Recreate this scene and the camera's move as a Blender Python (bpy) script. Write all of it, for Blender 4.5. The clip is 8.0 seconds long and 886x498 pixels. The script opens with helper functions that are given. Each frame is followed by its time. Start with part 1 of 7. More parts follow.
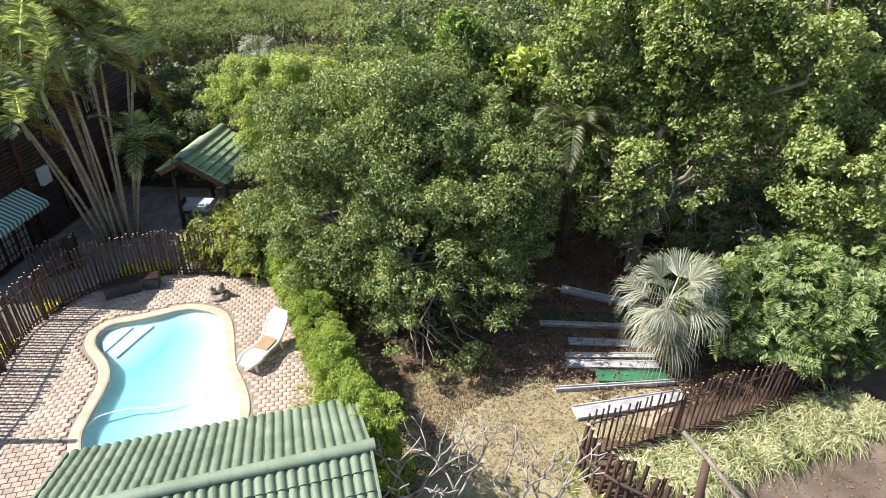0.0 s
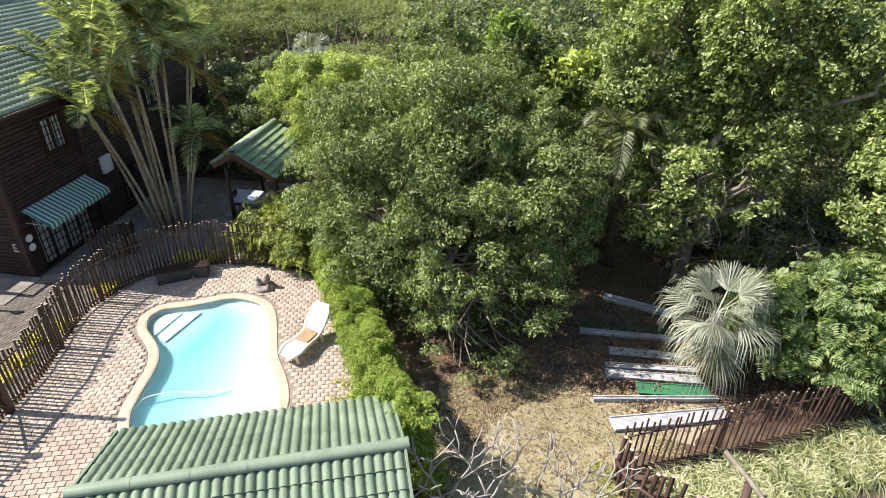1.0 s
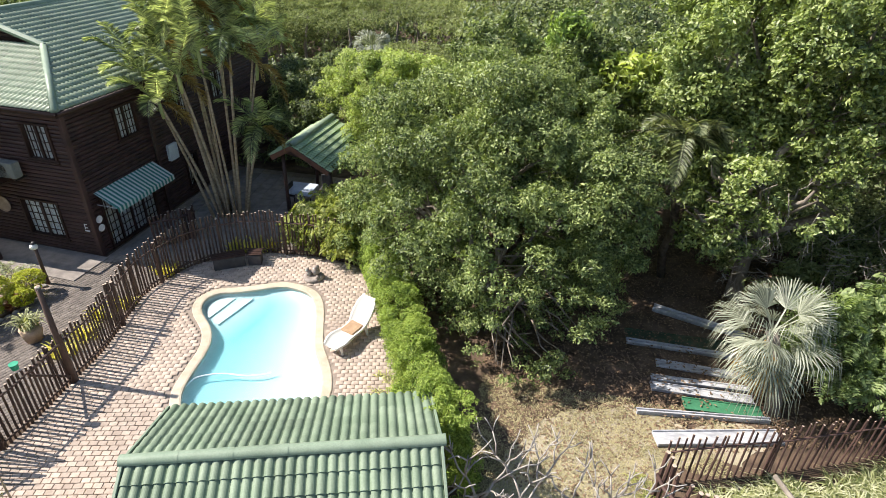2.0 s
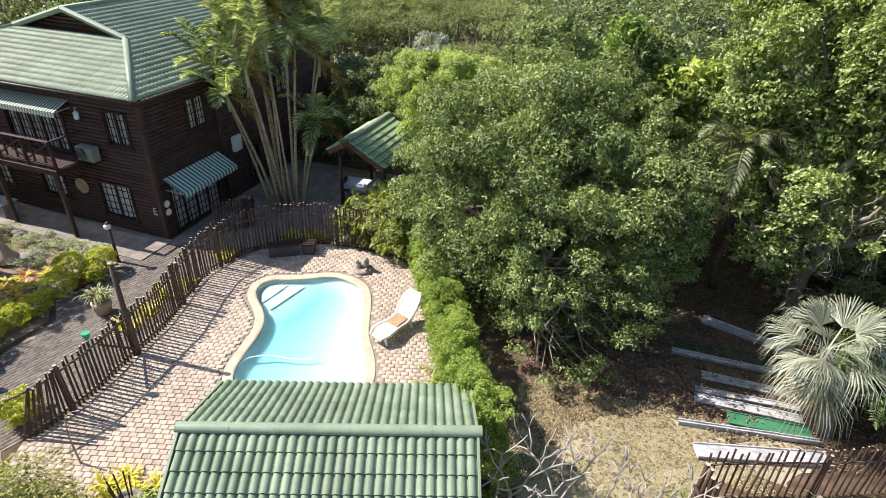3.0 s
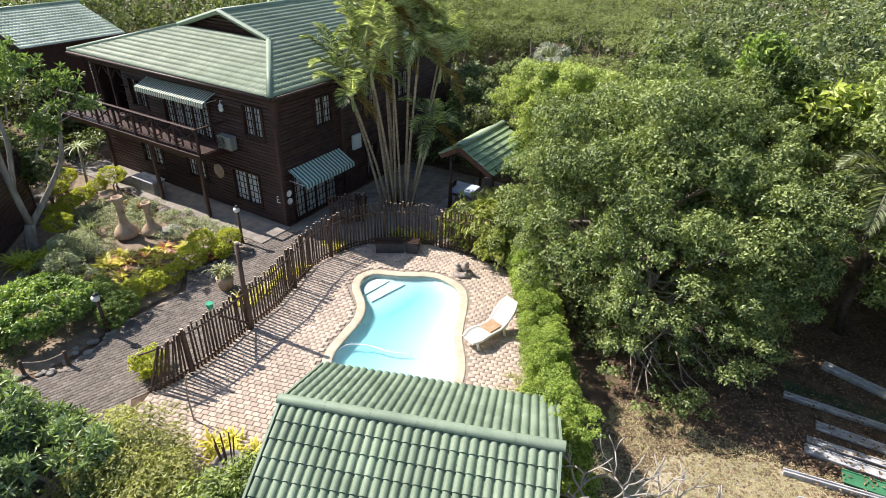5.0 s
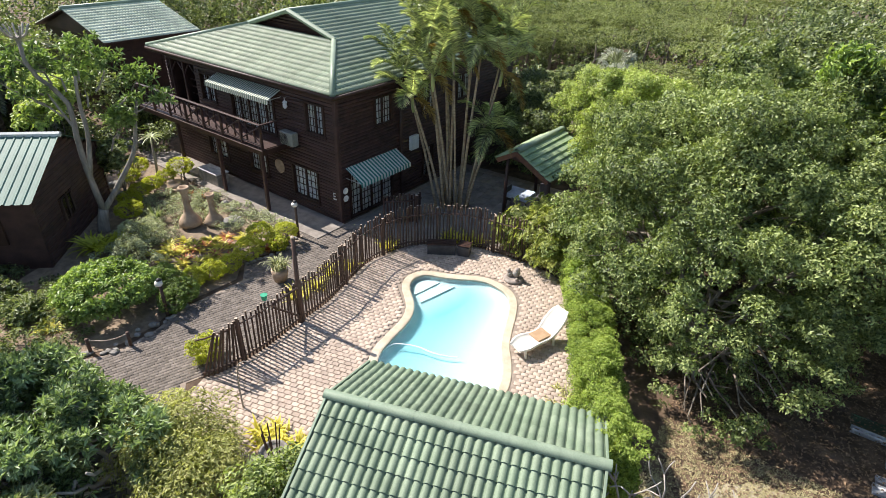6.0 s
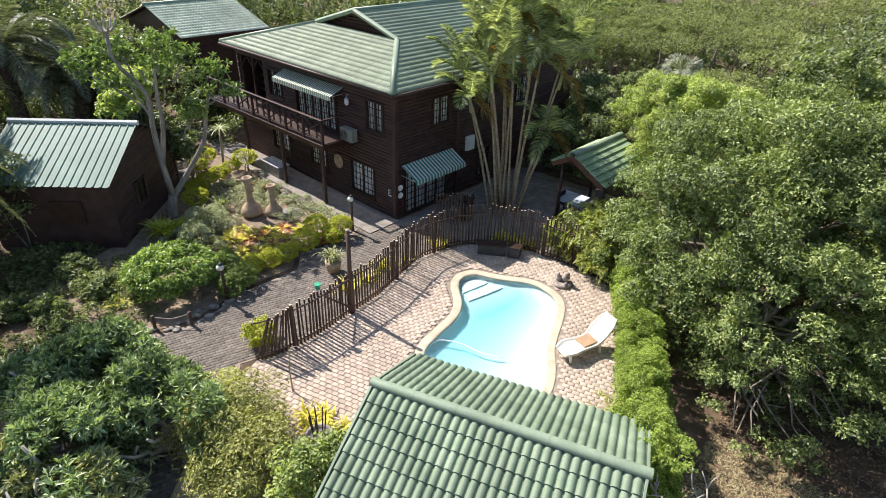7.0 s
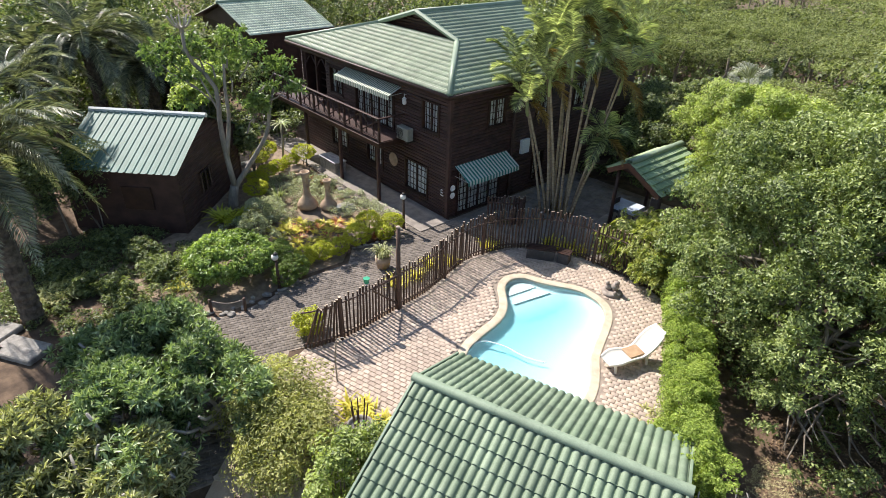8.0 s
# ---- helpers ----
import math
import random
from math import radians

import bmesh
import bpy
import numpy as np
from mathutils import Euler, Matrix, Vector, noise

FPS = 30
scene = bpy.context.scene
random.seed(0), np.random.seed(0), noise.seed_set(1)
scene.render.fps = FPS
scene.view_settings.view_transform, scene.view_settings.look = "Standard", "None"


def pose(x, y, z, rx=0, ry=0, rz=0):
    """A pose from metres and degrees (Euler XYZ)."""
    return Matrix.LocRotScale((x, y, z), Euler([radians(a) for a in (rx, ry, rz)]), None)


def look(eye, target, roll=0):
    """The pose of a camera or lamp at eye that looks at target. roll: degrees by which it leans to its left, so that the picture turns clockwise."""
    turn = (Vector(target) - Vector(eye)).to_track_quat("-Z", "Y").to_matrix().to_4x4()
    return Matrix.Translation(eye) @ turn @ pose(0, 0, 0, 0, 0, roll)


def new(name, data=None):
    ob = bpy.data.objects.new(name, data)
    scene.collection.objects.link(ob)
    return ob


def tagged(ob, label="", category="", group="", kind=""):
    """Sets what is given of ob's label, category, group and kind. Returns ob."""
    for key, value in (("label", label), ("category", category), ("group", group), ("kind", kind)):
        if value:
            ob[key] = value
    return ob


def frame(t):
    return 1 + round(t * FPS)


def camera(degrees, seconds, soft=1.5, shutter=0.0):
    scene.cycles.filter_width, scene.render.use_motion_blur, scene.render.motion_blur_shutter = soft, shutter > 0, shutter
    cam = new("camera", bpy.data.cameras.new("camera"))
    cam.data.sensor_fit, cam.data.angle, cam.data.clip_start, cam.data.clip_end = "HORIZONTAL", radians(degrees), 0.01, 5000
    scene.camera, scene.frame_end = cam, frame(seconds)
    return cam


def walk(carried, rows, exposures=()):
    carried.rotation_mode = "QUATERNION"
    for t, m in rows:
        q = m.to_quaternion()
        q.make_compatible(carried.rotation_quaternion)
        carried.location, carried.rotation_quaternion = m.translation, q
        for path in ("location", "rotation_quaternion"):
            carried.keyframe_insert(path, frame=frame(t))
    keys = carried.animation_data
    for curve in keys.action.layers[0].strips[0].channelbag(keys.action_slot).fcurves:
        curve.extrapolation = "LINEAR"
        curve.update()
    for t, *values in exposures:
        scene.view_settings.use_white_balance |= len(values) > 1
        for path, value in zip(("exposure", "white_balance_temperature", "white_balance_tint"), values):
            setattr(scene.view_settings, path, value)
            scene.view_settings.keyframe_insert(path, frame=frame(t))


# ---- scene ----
cam = camera(75.2, 8.0, 0.1)
# seconds, place in metres, heading, pitch and roll in degrees
PATH = [
    (0.0, -0.062, -0.018, 10.668, -0.23, -30.60, 1.90),
    (0.5, -0.072, 0.001, 10.676, 2.10, -30.66, 1.93),
    (1.0, -0.079, 0.004, 10.711, 4.57, -30.80, 1.99),
    (1.5, -0.064, 0.015, 10.694, 7.37, -30.87, 2.02),
    (3.0, 0.054, -0.286, 10.740, 15.83, -30.95, 2.16),
    (3.5, 0.186, -0.439, 10.766, 18.83, -30.82, 1.95),
    (4.0, 0.240, -0.518, 10.782, 21.78, -30.62, 1.79),
    (4.5, 0.188, -0.499, 10.782, 24.62, -30.50, 1.80),
    (6.0, 0.035, -0.389, 10.774, 33.37, -30.42, 1.91),
    (6.5, 0.087, -0.491, 10.806, 36.22, -30.40, 1.97),
    (7.0, 0.146, -0.562, 10.801, 39.13, -30.43, 2.02),
    (7.5, 0.197, -0.591, 10.772, 42.02, -30.36, 2.13),
    (8.0, 0.242, -0.616, 10.822, 44.88, -30.45, 2.13),
]
EXPOSURE = 0.9
walk(cam, [(t, pose(x, y, z, 90 + pitch, 0, yaw) @ pose(0, 0, 0, 0, 0, roll)) for t, x, y, z, yaw, pitch, roll in PATH],
     exposures=[(0.0, EXPOSURE), (8.0, EXPOSURE)])

# ---- daylight ----
SUN_UP, SUN_WAY = 46.0, (-0.9997, -0.025)  # height in degrees; the way towards the sun on the plan
world = bpy.data.worlds.new("sky")
scene.world = world
world.use_nodes = True
wn = world.node_tree.nodes
sky = wn.new("ShaderNodeTexSky")
sky.sky_type, sky.sun_disc = "NISHITA", False
sky.sun_elevation = radians(SUN_UP)
sky.sun_rotation = math.atan2(SUN_WAY[0], SUN_WAY[1])
wn["Background"].inputs["Strength"].default_value = 0.1
world.node_tree.links.new(sky.outputs["Color"], wn["Background"].inputs["Color"])
sun_data = bpy.data.lights.new("sun", "SUN")
sun_data.energy, sun_data.angle, sun_data.color = 4.6, radians(0.5), (1.0, 0.93, 0.86)
sun = new("sun", sun_data)
sun_h = math.cos(radians(SUN_UP))
sun.matrix_world = look((SUN_WAY[0] * sun_h * 60, SUN_WAY[1] * sun_h * 60, math.sin(radians(SUN_UP)) * 60), (0, 0, 0))


# ---- materials ----
def surf(name, c1, c2, scale=3.0, rough=0.8, bump=0.2, fine=40.0, metal=0.0, vary=0.0, islands=False, spec=0.4, stretch=(1, 1, 1), stain=0.25, stain_scale=0.7, coat=0.0, dist=0.01):
    """Two tones in patches, a fine grain, larger stains and a relief; vary: lightness that differs from piece to piece."""
    m = bpy.data.materials.new(name)
    m.use_nodes = True
    n, l = m.node_tree.nodes, m.node_tree.links
    b = n["Principled BSDF"]
    co = n.new("ShaderNodeNewGeometry")
    mp = n.new("ShaderNodeMapping")
    mp.inputs["Scale"].default_value = stretch
    l.new(co.outputs["Position"], mp.inputs["Vector"])

    def noi(sc, detail, rough_n=0.55):
        t = n.new("ShaderNodeTexNoise")
        t.inputs["Scale"].default_value, t.inputs["Detail"].default_value, t.inputs["Roughness"].default_value = sc, detail, rough_n
        l.new(mp.outputs["Vector"], t.inputs["Vector"])
        return t.outputs["Fac"]

    def ramp(fac, lo, hi):
        r = n.new("ShaderNodeMapRange")
        r.inputs["From Min"].default_value, r.inputs["From Max"].default_value = lo, hi
        l.new(fac, r.inputs["Value"])
        return r.outputs["Result"]

    mix = n.new("ShaderNodeMix")
    mix.data_type = "RGBA"
    mix.inputs["A"].default_value, mix.inputs["B"].default_value = (*c1, 1), (*c2, 1)
    l.new(ramp(noi(scale, 5), 0.35, 0.65), mix.inputs["Factor"])
    hsv = n.new("ShaderNodeHueSaturation")
    l.new(mix.outputs["Result"], hsv.inputs["Color"])
    val = n.new("ShaderNodeMath")
    val.operation = "MULTIPLY_ADD"
    l.new(ramp(noi(stain_scale, 4, 0.6), 0.3, 0.7), val.inputs[0])
    val.inputs[1].default_value, val.inputs[2].default_value = stain, 1 - stain / 2
    out = val.outputs[0]
    g = n.new("ShaderNodeMath")
    g.operation = "MULTIPLY_ADD"
    fine_noise = noi(fine, 3)
    l.new(fine_noise, g.inputs[0])
    g.inputs[1].default_value, g.inputs[2].default_value = 0.5, 0.75
    mu = n.new("ShaderNodeMath")
    mu.operation = "MULTIPLY"
    l.new(out, mu.inputs[0])
    l.new(g.outputs[0], mu.inputs[1])
    out = mu.outputs[0]
    if vary:
        if islands:
            src = n.new("ShaderNodeNewGeometry").outputs["Random Per Island"]
        else:
            src = n.new("ShaderNodeObjectInfo").outputs["Random"]
        v = n.new("ShaderNodeMath")
        v.operation = "MULTIPLY_ADD"
        l.new(src, v.inputs[0])
        v.inputs[1].default_value, v.inputs[2].default_value = vary, 1 - vary / 2
        mu2 = n.new("ShaderNodeMath")
        mu2.operation = "MULTIPLY"
        l.new(out, mu2.inputs[0])
        l.new(v.outputs[0], mu2.inputs[1])
        out = mu2.outputs[0]
    l.new(out, hsv.inputs["Value"])
    l.new(hsv.outputs["Color"], b.inputs["Base Color"])
    b.inputs["Roughness"].default_value, b.inputs["Metallic"].default_value = rough, metal
    b.inputs["Specular IOR Level"].default_value = spec
    b.inputs["Coat Weight"].default_value = coat
    if bump:
        bp = n.new("ShaderNodeBump")
        bp.inputs["Strength"].default_value, bp.inputs["Distance"].default_value = bump, dist
        l.new(fine_noise, bp.inputs["Height"])
        l.new(bp.outputs["Normal"], b.inputs["Normal"])
    return m


def leafy(name, dark, mid, light, rough=0.42, through_leaf=0.28, spec=0.5, patch=0.35):
    """Leaves: three greens, mixed leaf by leaf and in larger patches, with light that comes through the blade."""
    m = bpy.data.materials.new(name)
    m.use_nodes = True
    n, l = m.node_tree.nodes, m.node_tree.links
    b = n["Principled BSDF"]
    rnd = n.new("ShaderNodeNewGeometry").outputs["Random Per Island"]
    co = n.new("ShaderNodeTexCoord")
    t = n.new("ShaderNodeTexNoise")
    t.inputs["Scale"].default_value, t.inputs["Detail"].default_value = patch, 3
    l.new(co.outputs["Object"], t.inputs["Vector"])
    a = n.new("ShaderNodeMath")
    a.operation = "MULTIPLY_ADD"
    l.new(t.outputs["Fac"], a.inputs[0])
    a.inputs[1].default_value, a.inputs[2].default_value = 1.2, -0.38
    s = n.new("ShaderNodeMath")
    s.operation = "MULTIPLY_ADD"
    l.new(rnd, s.inputs[0])
    s.inputs[1].default_value = 0.75
    l.new(a.outputs[0], s.inputs[2])
    r = n.new("ShaderNodeValToRGB")
    r.color_ramp.elements[0].color, r.color_ramp.elements[1].color = (*(0.65 * q for q in dark), 1), (*(1.05 * q for q in light), 1)
    r.color_ramp.elements[0].position, r.color_ramp.elements[1].position = 0.15, 0.92
    e = r.color_ramp.elements.new(0.5)
    e.color = (*mid, 1)
    l.new(s.outputs[0], r.inputs["Fac"])
    l.new(r.outputs["Color"], b.inputs["Base Color"])
    b.inputs["Roughness"].default_value, b.inputs["Specular IOR Level"].default_value = rough, spec
    tr = n.new("ShaderNodeBsdfTranslucent")
    br = n.new("ShaderNodeMix")
    br.data_type, br.blend_type = "RGBA", "MULTIPLY"
    br.inputs["Factor"].default_value = 1.0
    br.inputs["B"].default_value = (1.5, 1.6, 0.7, 1)
    l.new(r.outputs["Color"], br.inputs["A"])
    l.new(br.outputs["Result"], tr.inputs["Color"])
    mx = n.new("ShaderNodeMixShader")
    mx.inputs["Fac"].default_value = through_leaf
    l.new(b.outputs["BSDF"], mx.inputs[1])
    l.new(tr.outputs["BSDF"], mx.inputs[2])
    l.new(mx.outputs["Shader"], n["Material Output"].inputs["Surface"])
    return m


M = {
    "soil": surf("leaf_litter_soil", (0.075, 0.05, 0.034), (0.17, 0.115, 0.075), 2.5, 0.95, 0.6, 60, stain=0.5, dist=0.03),
    "dry_lawn": surf("dry_lawn", (0.53, 0.45, 0.34), (0.4, 0.36, 0.22), 2.2, 0.95, 0.8, 90, stain=0.4, dist=0.03),
    "sand_path": surf("brown_path", (0.1, 0.074, 0.056), (0.19, 0.148, 0.115), 1.1, 0.9, 0.7, 22, stain=0.35),
    "bed": surf("garden_bed", (0.19, 0.14, 0.1), (0.31, 0.235, 0.165), 4, 0.95, 0.8, 45, stain=0.4, dist=0.03),
    "mortar": surf("sandy_joints", (0.23, 0.185, 0.15), (0.32, 0.265, 0.215), 5, 0.95, 0.4, 60),
    "paver": surf("tan_pink_paver", (0.395, 0.315, 0.255), (0.5, 0.41, 0.335), 6, 0.85, 0.35, 70, vary=0.3, spec=0.3),
    "paver_stuff": surf("tan_pink_pavers_far", (0.395, 0.315, 0.255), (0.5, 0.41, 0.335), 6, 0.85, 0.35, 70, vary=0.3, islands=True, spec=0.3),
    "grey_paver": surf("grey_brown_pavers", (0.135, 0.116, 0.1), (0.2, 0.172, 0.15), 5, 0.9, 0.35, 60, vary=0.35, islands=True, spec=0.3),
    "slab": surf("concrete_slab", (0.2, 0.175, 0.155), (0.29, 0.255, 0.225), 3, 0.9, 0.3, 40, vary=0.25, islands=True),
    "coping": surf("cream_coping", (0.46, 0.38, 0.28), (0.56, 0.48, 0.37), 4, 0.8, 0.25, 60, stain=0.2),
    "green_tile": surf("green_glazed_tile", (0.165, 0.22, 0.145), (0.22, 0.275, 0.19), 2, 0.6, 0.1, 35, vary=0.2, spec=0.28, stain=0.3),
    # lighter green than the cabana's tile
    "pavilion_tile": surf("light_green_tile", (0.28, 0.38, 0.215), (0.355, 0.445, 0.28), 2, 0.75, 0.1, 35, vary=0.16, spec=0.15, stain=0.3),
    "green_tiles_far": surf("green_tiles_weathered", (0.26, 0.315, 0.2), (0.335, 0.38, 0.255), 1.2, 0.42, 0.1, 30, vary=0.22, islands=True, spec=0.6, stain=0.3),
    # about twice as pale as the main roof's tiles
    "pale_tiles": surf("pale_green_tiles", (0.6, 0.64, 0.46), (0.72, 0.74, 0.56), 1.0, 0.8, 0.1, 30, vary=0.25, islands=True, spec=0.15, stain=0.35),
    "green_trim": surf("green_painted_trim", (0.2, 0.26, 0.18), (0.25, 0.31, 0.22), 2, 0.45, 0.08, 40, stain=0.25),
    "teal_sheet": surf("teal_green_sheet_metal", (0.09, 0.17, 0.14), (0.12, 0.21, 0.175), 1.2, 0.6, 0.05, 30, stain=0.3),
    "silver": surf("white_galvanised", (0.7, 0.72, 0.72), (0.6, 0.62, 0.62), 3, 0.4, 0.05, 30),
    "log": surf("dark_stained_timber", (0.043, 0.022, 0.02), (0.078, 0.04, 0.034), 3, 0.5, 0.25, 50, vary=0.3, stretch=(0.3, 1, 1), spec=0.45),
    "frame": surf("dark_window_timber", (0.035, 0.017, 0.012), (0.055, 0.026, 0.018), 4, 0.5, 0.15, 40),
    "pole": surf("brown_creosote_pole", (0.066, 0.039, 0.03), (0.118, 0.074, 0.054), 5, 0.75, 0.4, 30, vary=0.45, stretch=(1, 1, 0.15)),
    "red_pole": surf("reddish_stained_pole", (0.06, 0.033, 0.028), (0.115, 0.066, 0.053), 5, 0.7, 0.4, 30, vary=0.4, stretch=(1, 1, 0.15)),
    "pole_end": surf("sawn_pole_end", (0.42, 0.33, 0.25), (0.52, 0.42, 0.33), 12, 0.9, 0.2, 60),
    "curtain": surf("pale_curtain", (0.8, 0.79, 0.77), (0.9, 0.89, 0.87), 9, 0.9, 0.1, 30, stretch=(1, 1, 0.06), stain=0.3),
    "ac_grey": surf("grey_enamel_casing", (0.2, 0.21, 0.19), (0.27, 0.28, 0.25), 4, 0.5, 0.05, 30),
    "white_plastic": surf("sunned_white_plastic", (0.8, 0.76, 0.68), (0.84, 0.8, 0.73), 3, 0.45, 0.05, 50, stain=0.1),
    "cushion": surf("tan_cushion", (0.34, 0.22, 0.13), (0.42, 0.29, 0.18), 8, 0.9, 0.2, 90),
    "stone": surf("grey_garden_stone", (0.19, 0.175, 0.16), (0.32, 0.3, 0.27), 5, 0.9, 0.5, 40, vary=0.4, islands=True),
    "statue": surf("weathered_cast_stone", (0.27, 0.225, 0.195), (0.4, 0.345, 0.3), 6, 0.9, 0.5, 40, stain=0.5),
    "clay": surf("buff_clay", (0.36, 0.25, 0.17), (0.5, 0.37, 0.26), 4, 0.85, 0.3, 40, stain=0.4),
    "dark_planter": surf("dark_planter", (0.045, 0.042, 0.045), (0.08, 0.075, 0.075), 4, 0.7, 0.3, 40),
    "bark": surf("grey_bark", (0.17, 0.14, 0.11), (0.3, 0.26, 0.21), 6, 0.9, 0.8, 25, stretch=(1, 1, 0.25), dist=0.03),
    "pale_bark": surf("pale_grey_bark", (0.2, 0.175, 0.15), (0.36, 0.32, 0.275), 6, 0.85, 0.5, 25, stretch=(1, 1, 0.3), dist=0.02),
    "phoenix_trunk": surf("rough_date_palm_trunk", (0.06, 0.047, 0.037), (0.16, 0.13, 0.1), 7, 0.95, 0.8, 30, stain=0.5, dist=0.03),
    "palm_trunk": surf("ringed_palm_trunk", (0.27, 0.2, 0.13), (0.45, 0.345, 0.23), 4, 0.85, 0.4, 12, stretch=(0.3, 0.3, 3.0), dist=0.02),
    "twig": surf("pale_bare_branch", (0.3, 0.27, 0.235), (0.43, 0.395, 0.345), 8, 0.8, 0.3, 40),
    "white_metal": surf("white_enamel", (0.7, 0.72, 0.74), (0.76, 0.78, 0.8), 3, 0.5, 0.03, 40),
    "old_board": surf("weathered_white_board", (0.36, 0.36, 0.38), (0.52, 0.52, 0.52), 4, 0.7, 0.2, 30, stain=0.6, stain_scale=2.5, stretch=(1, 3, 1)),
    "green_board": surf("green_painted_board", (0.045, 0.17, 0.085), (0.06, 0.21, 0.11), 3, 0.5, 0.1, 30, stain=0.3),
    "dull_green": surf("dull_green_board", (0.035, 0.075, 0.04), (0.1, 0.09, 0.05), 5, 0.8, 0.2, 40, stain=0.6, stain_scale=3.0),
    "brown_board": surf("red_brown_fascia", (0.12, 0.05, 0.032), (0.17, 0.075, 0.048), 4, 0.6, 0.2, 30),
    "blue_cloth": surf("pale_blue_cloth", (0.4, 0.47, 0.58), (0.5, 0.56, 0.66), 5, 0.9, 0.1, 40),
    "litter": surf("fallen_leaves", (0.15, 0.095, 0.055), (0.28, 0.19, 0.115), 20, 0.8, 0.0, vary=0.7, islands=True),
    "hose": surf("white_pool_hose", (0.75, 0.78, 0.8), (0.8, 0.82, 0.84), 8, 0.5, 0.0),
    "black": surf("black_enamel", (0.02, 0.02, 0.02), (0.035, 0.033, 0.03), 8, 0.5, 0.0),
    "bucket": surf("green_plastic", (0.03, 0.3, 0.17), (0.04, 0.36, 0.2), 6, 0.45, 0.0),
}
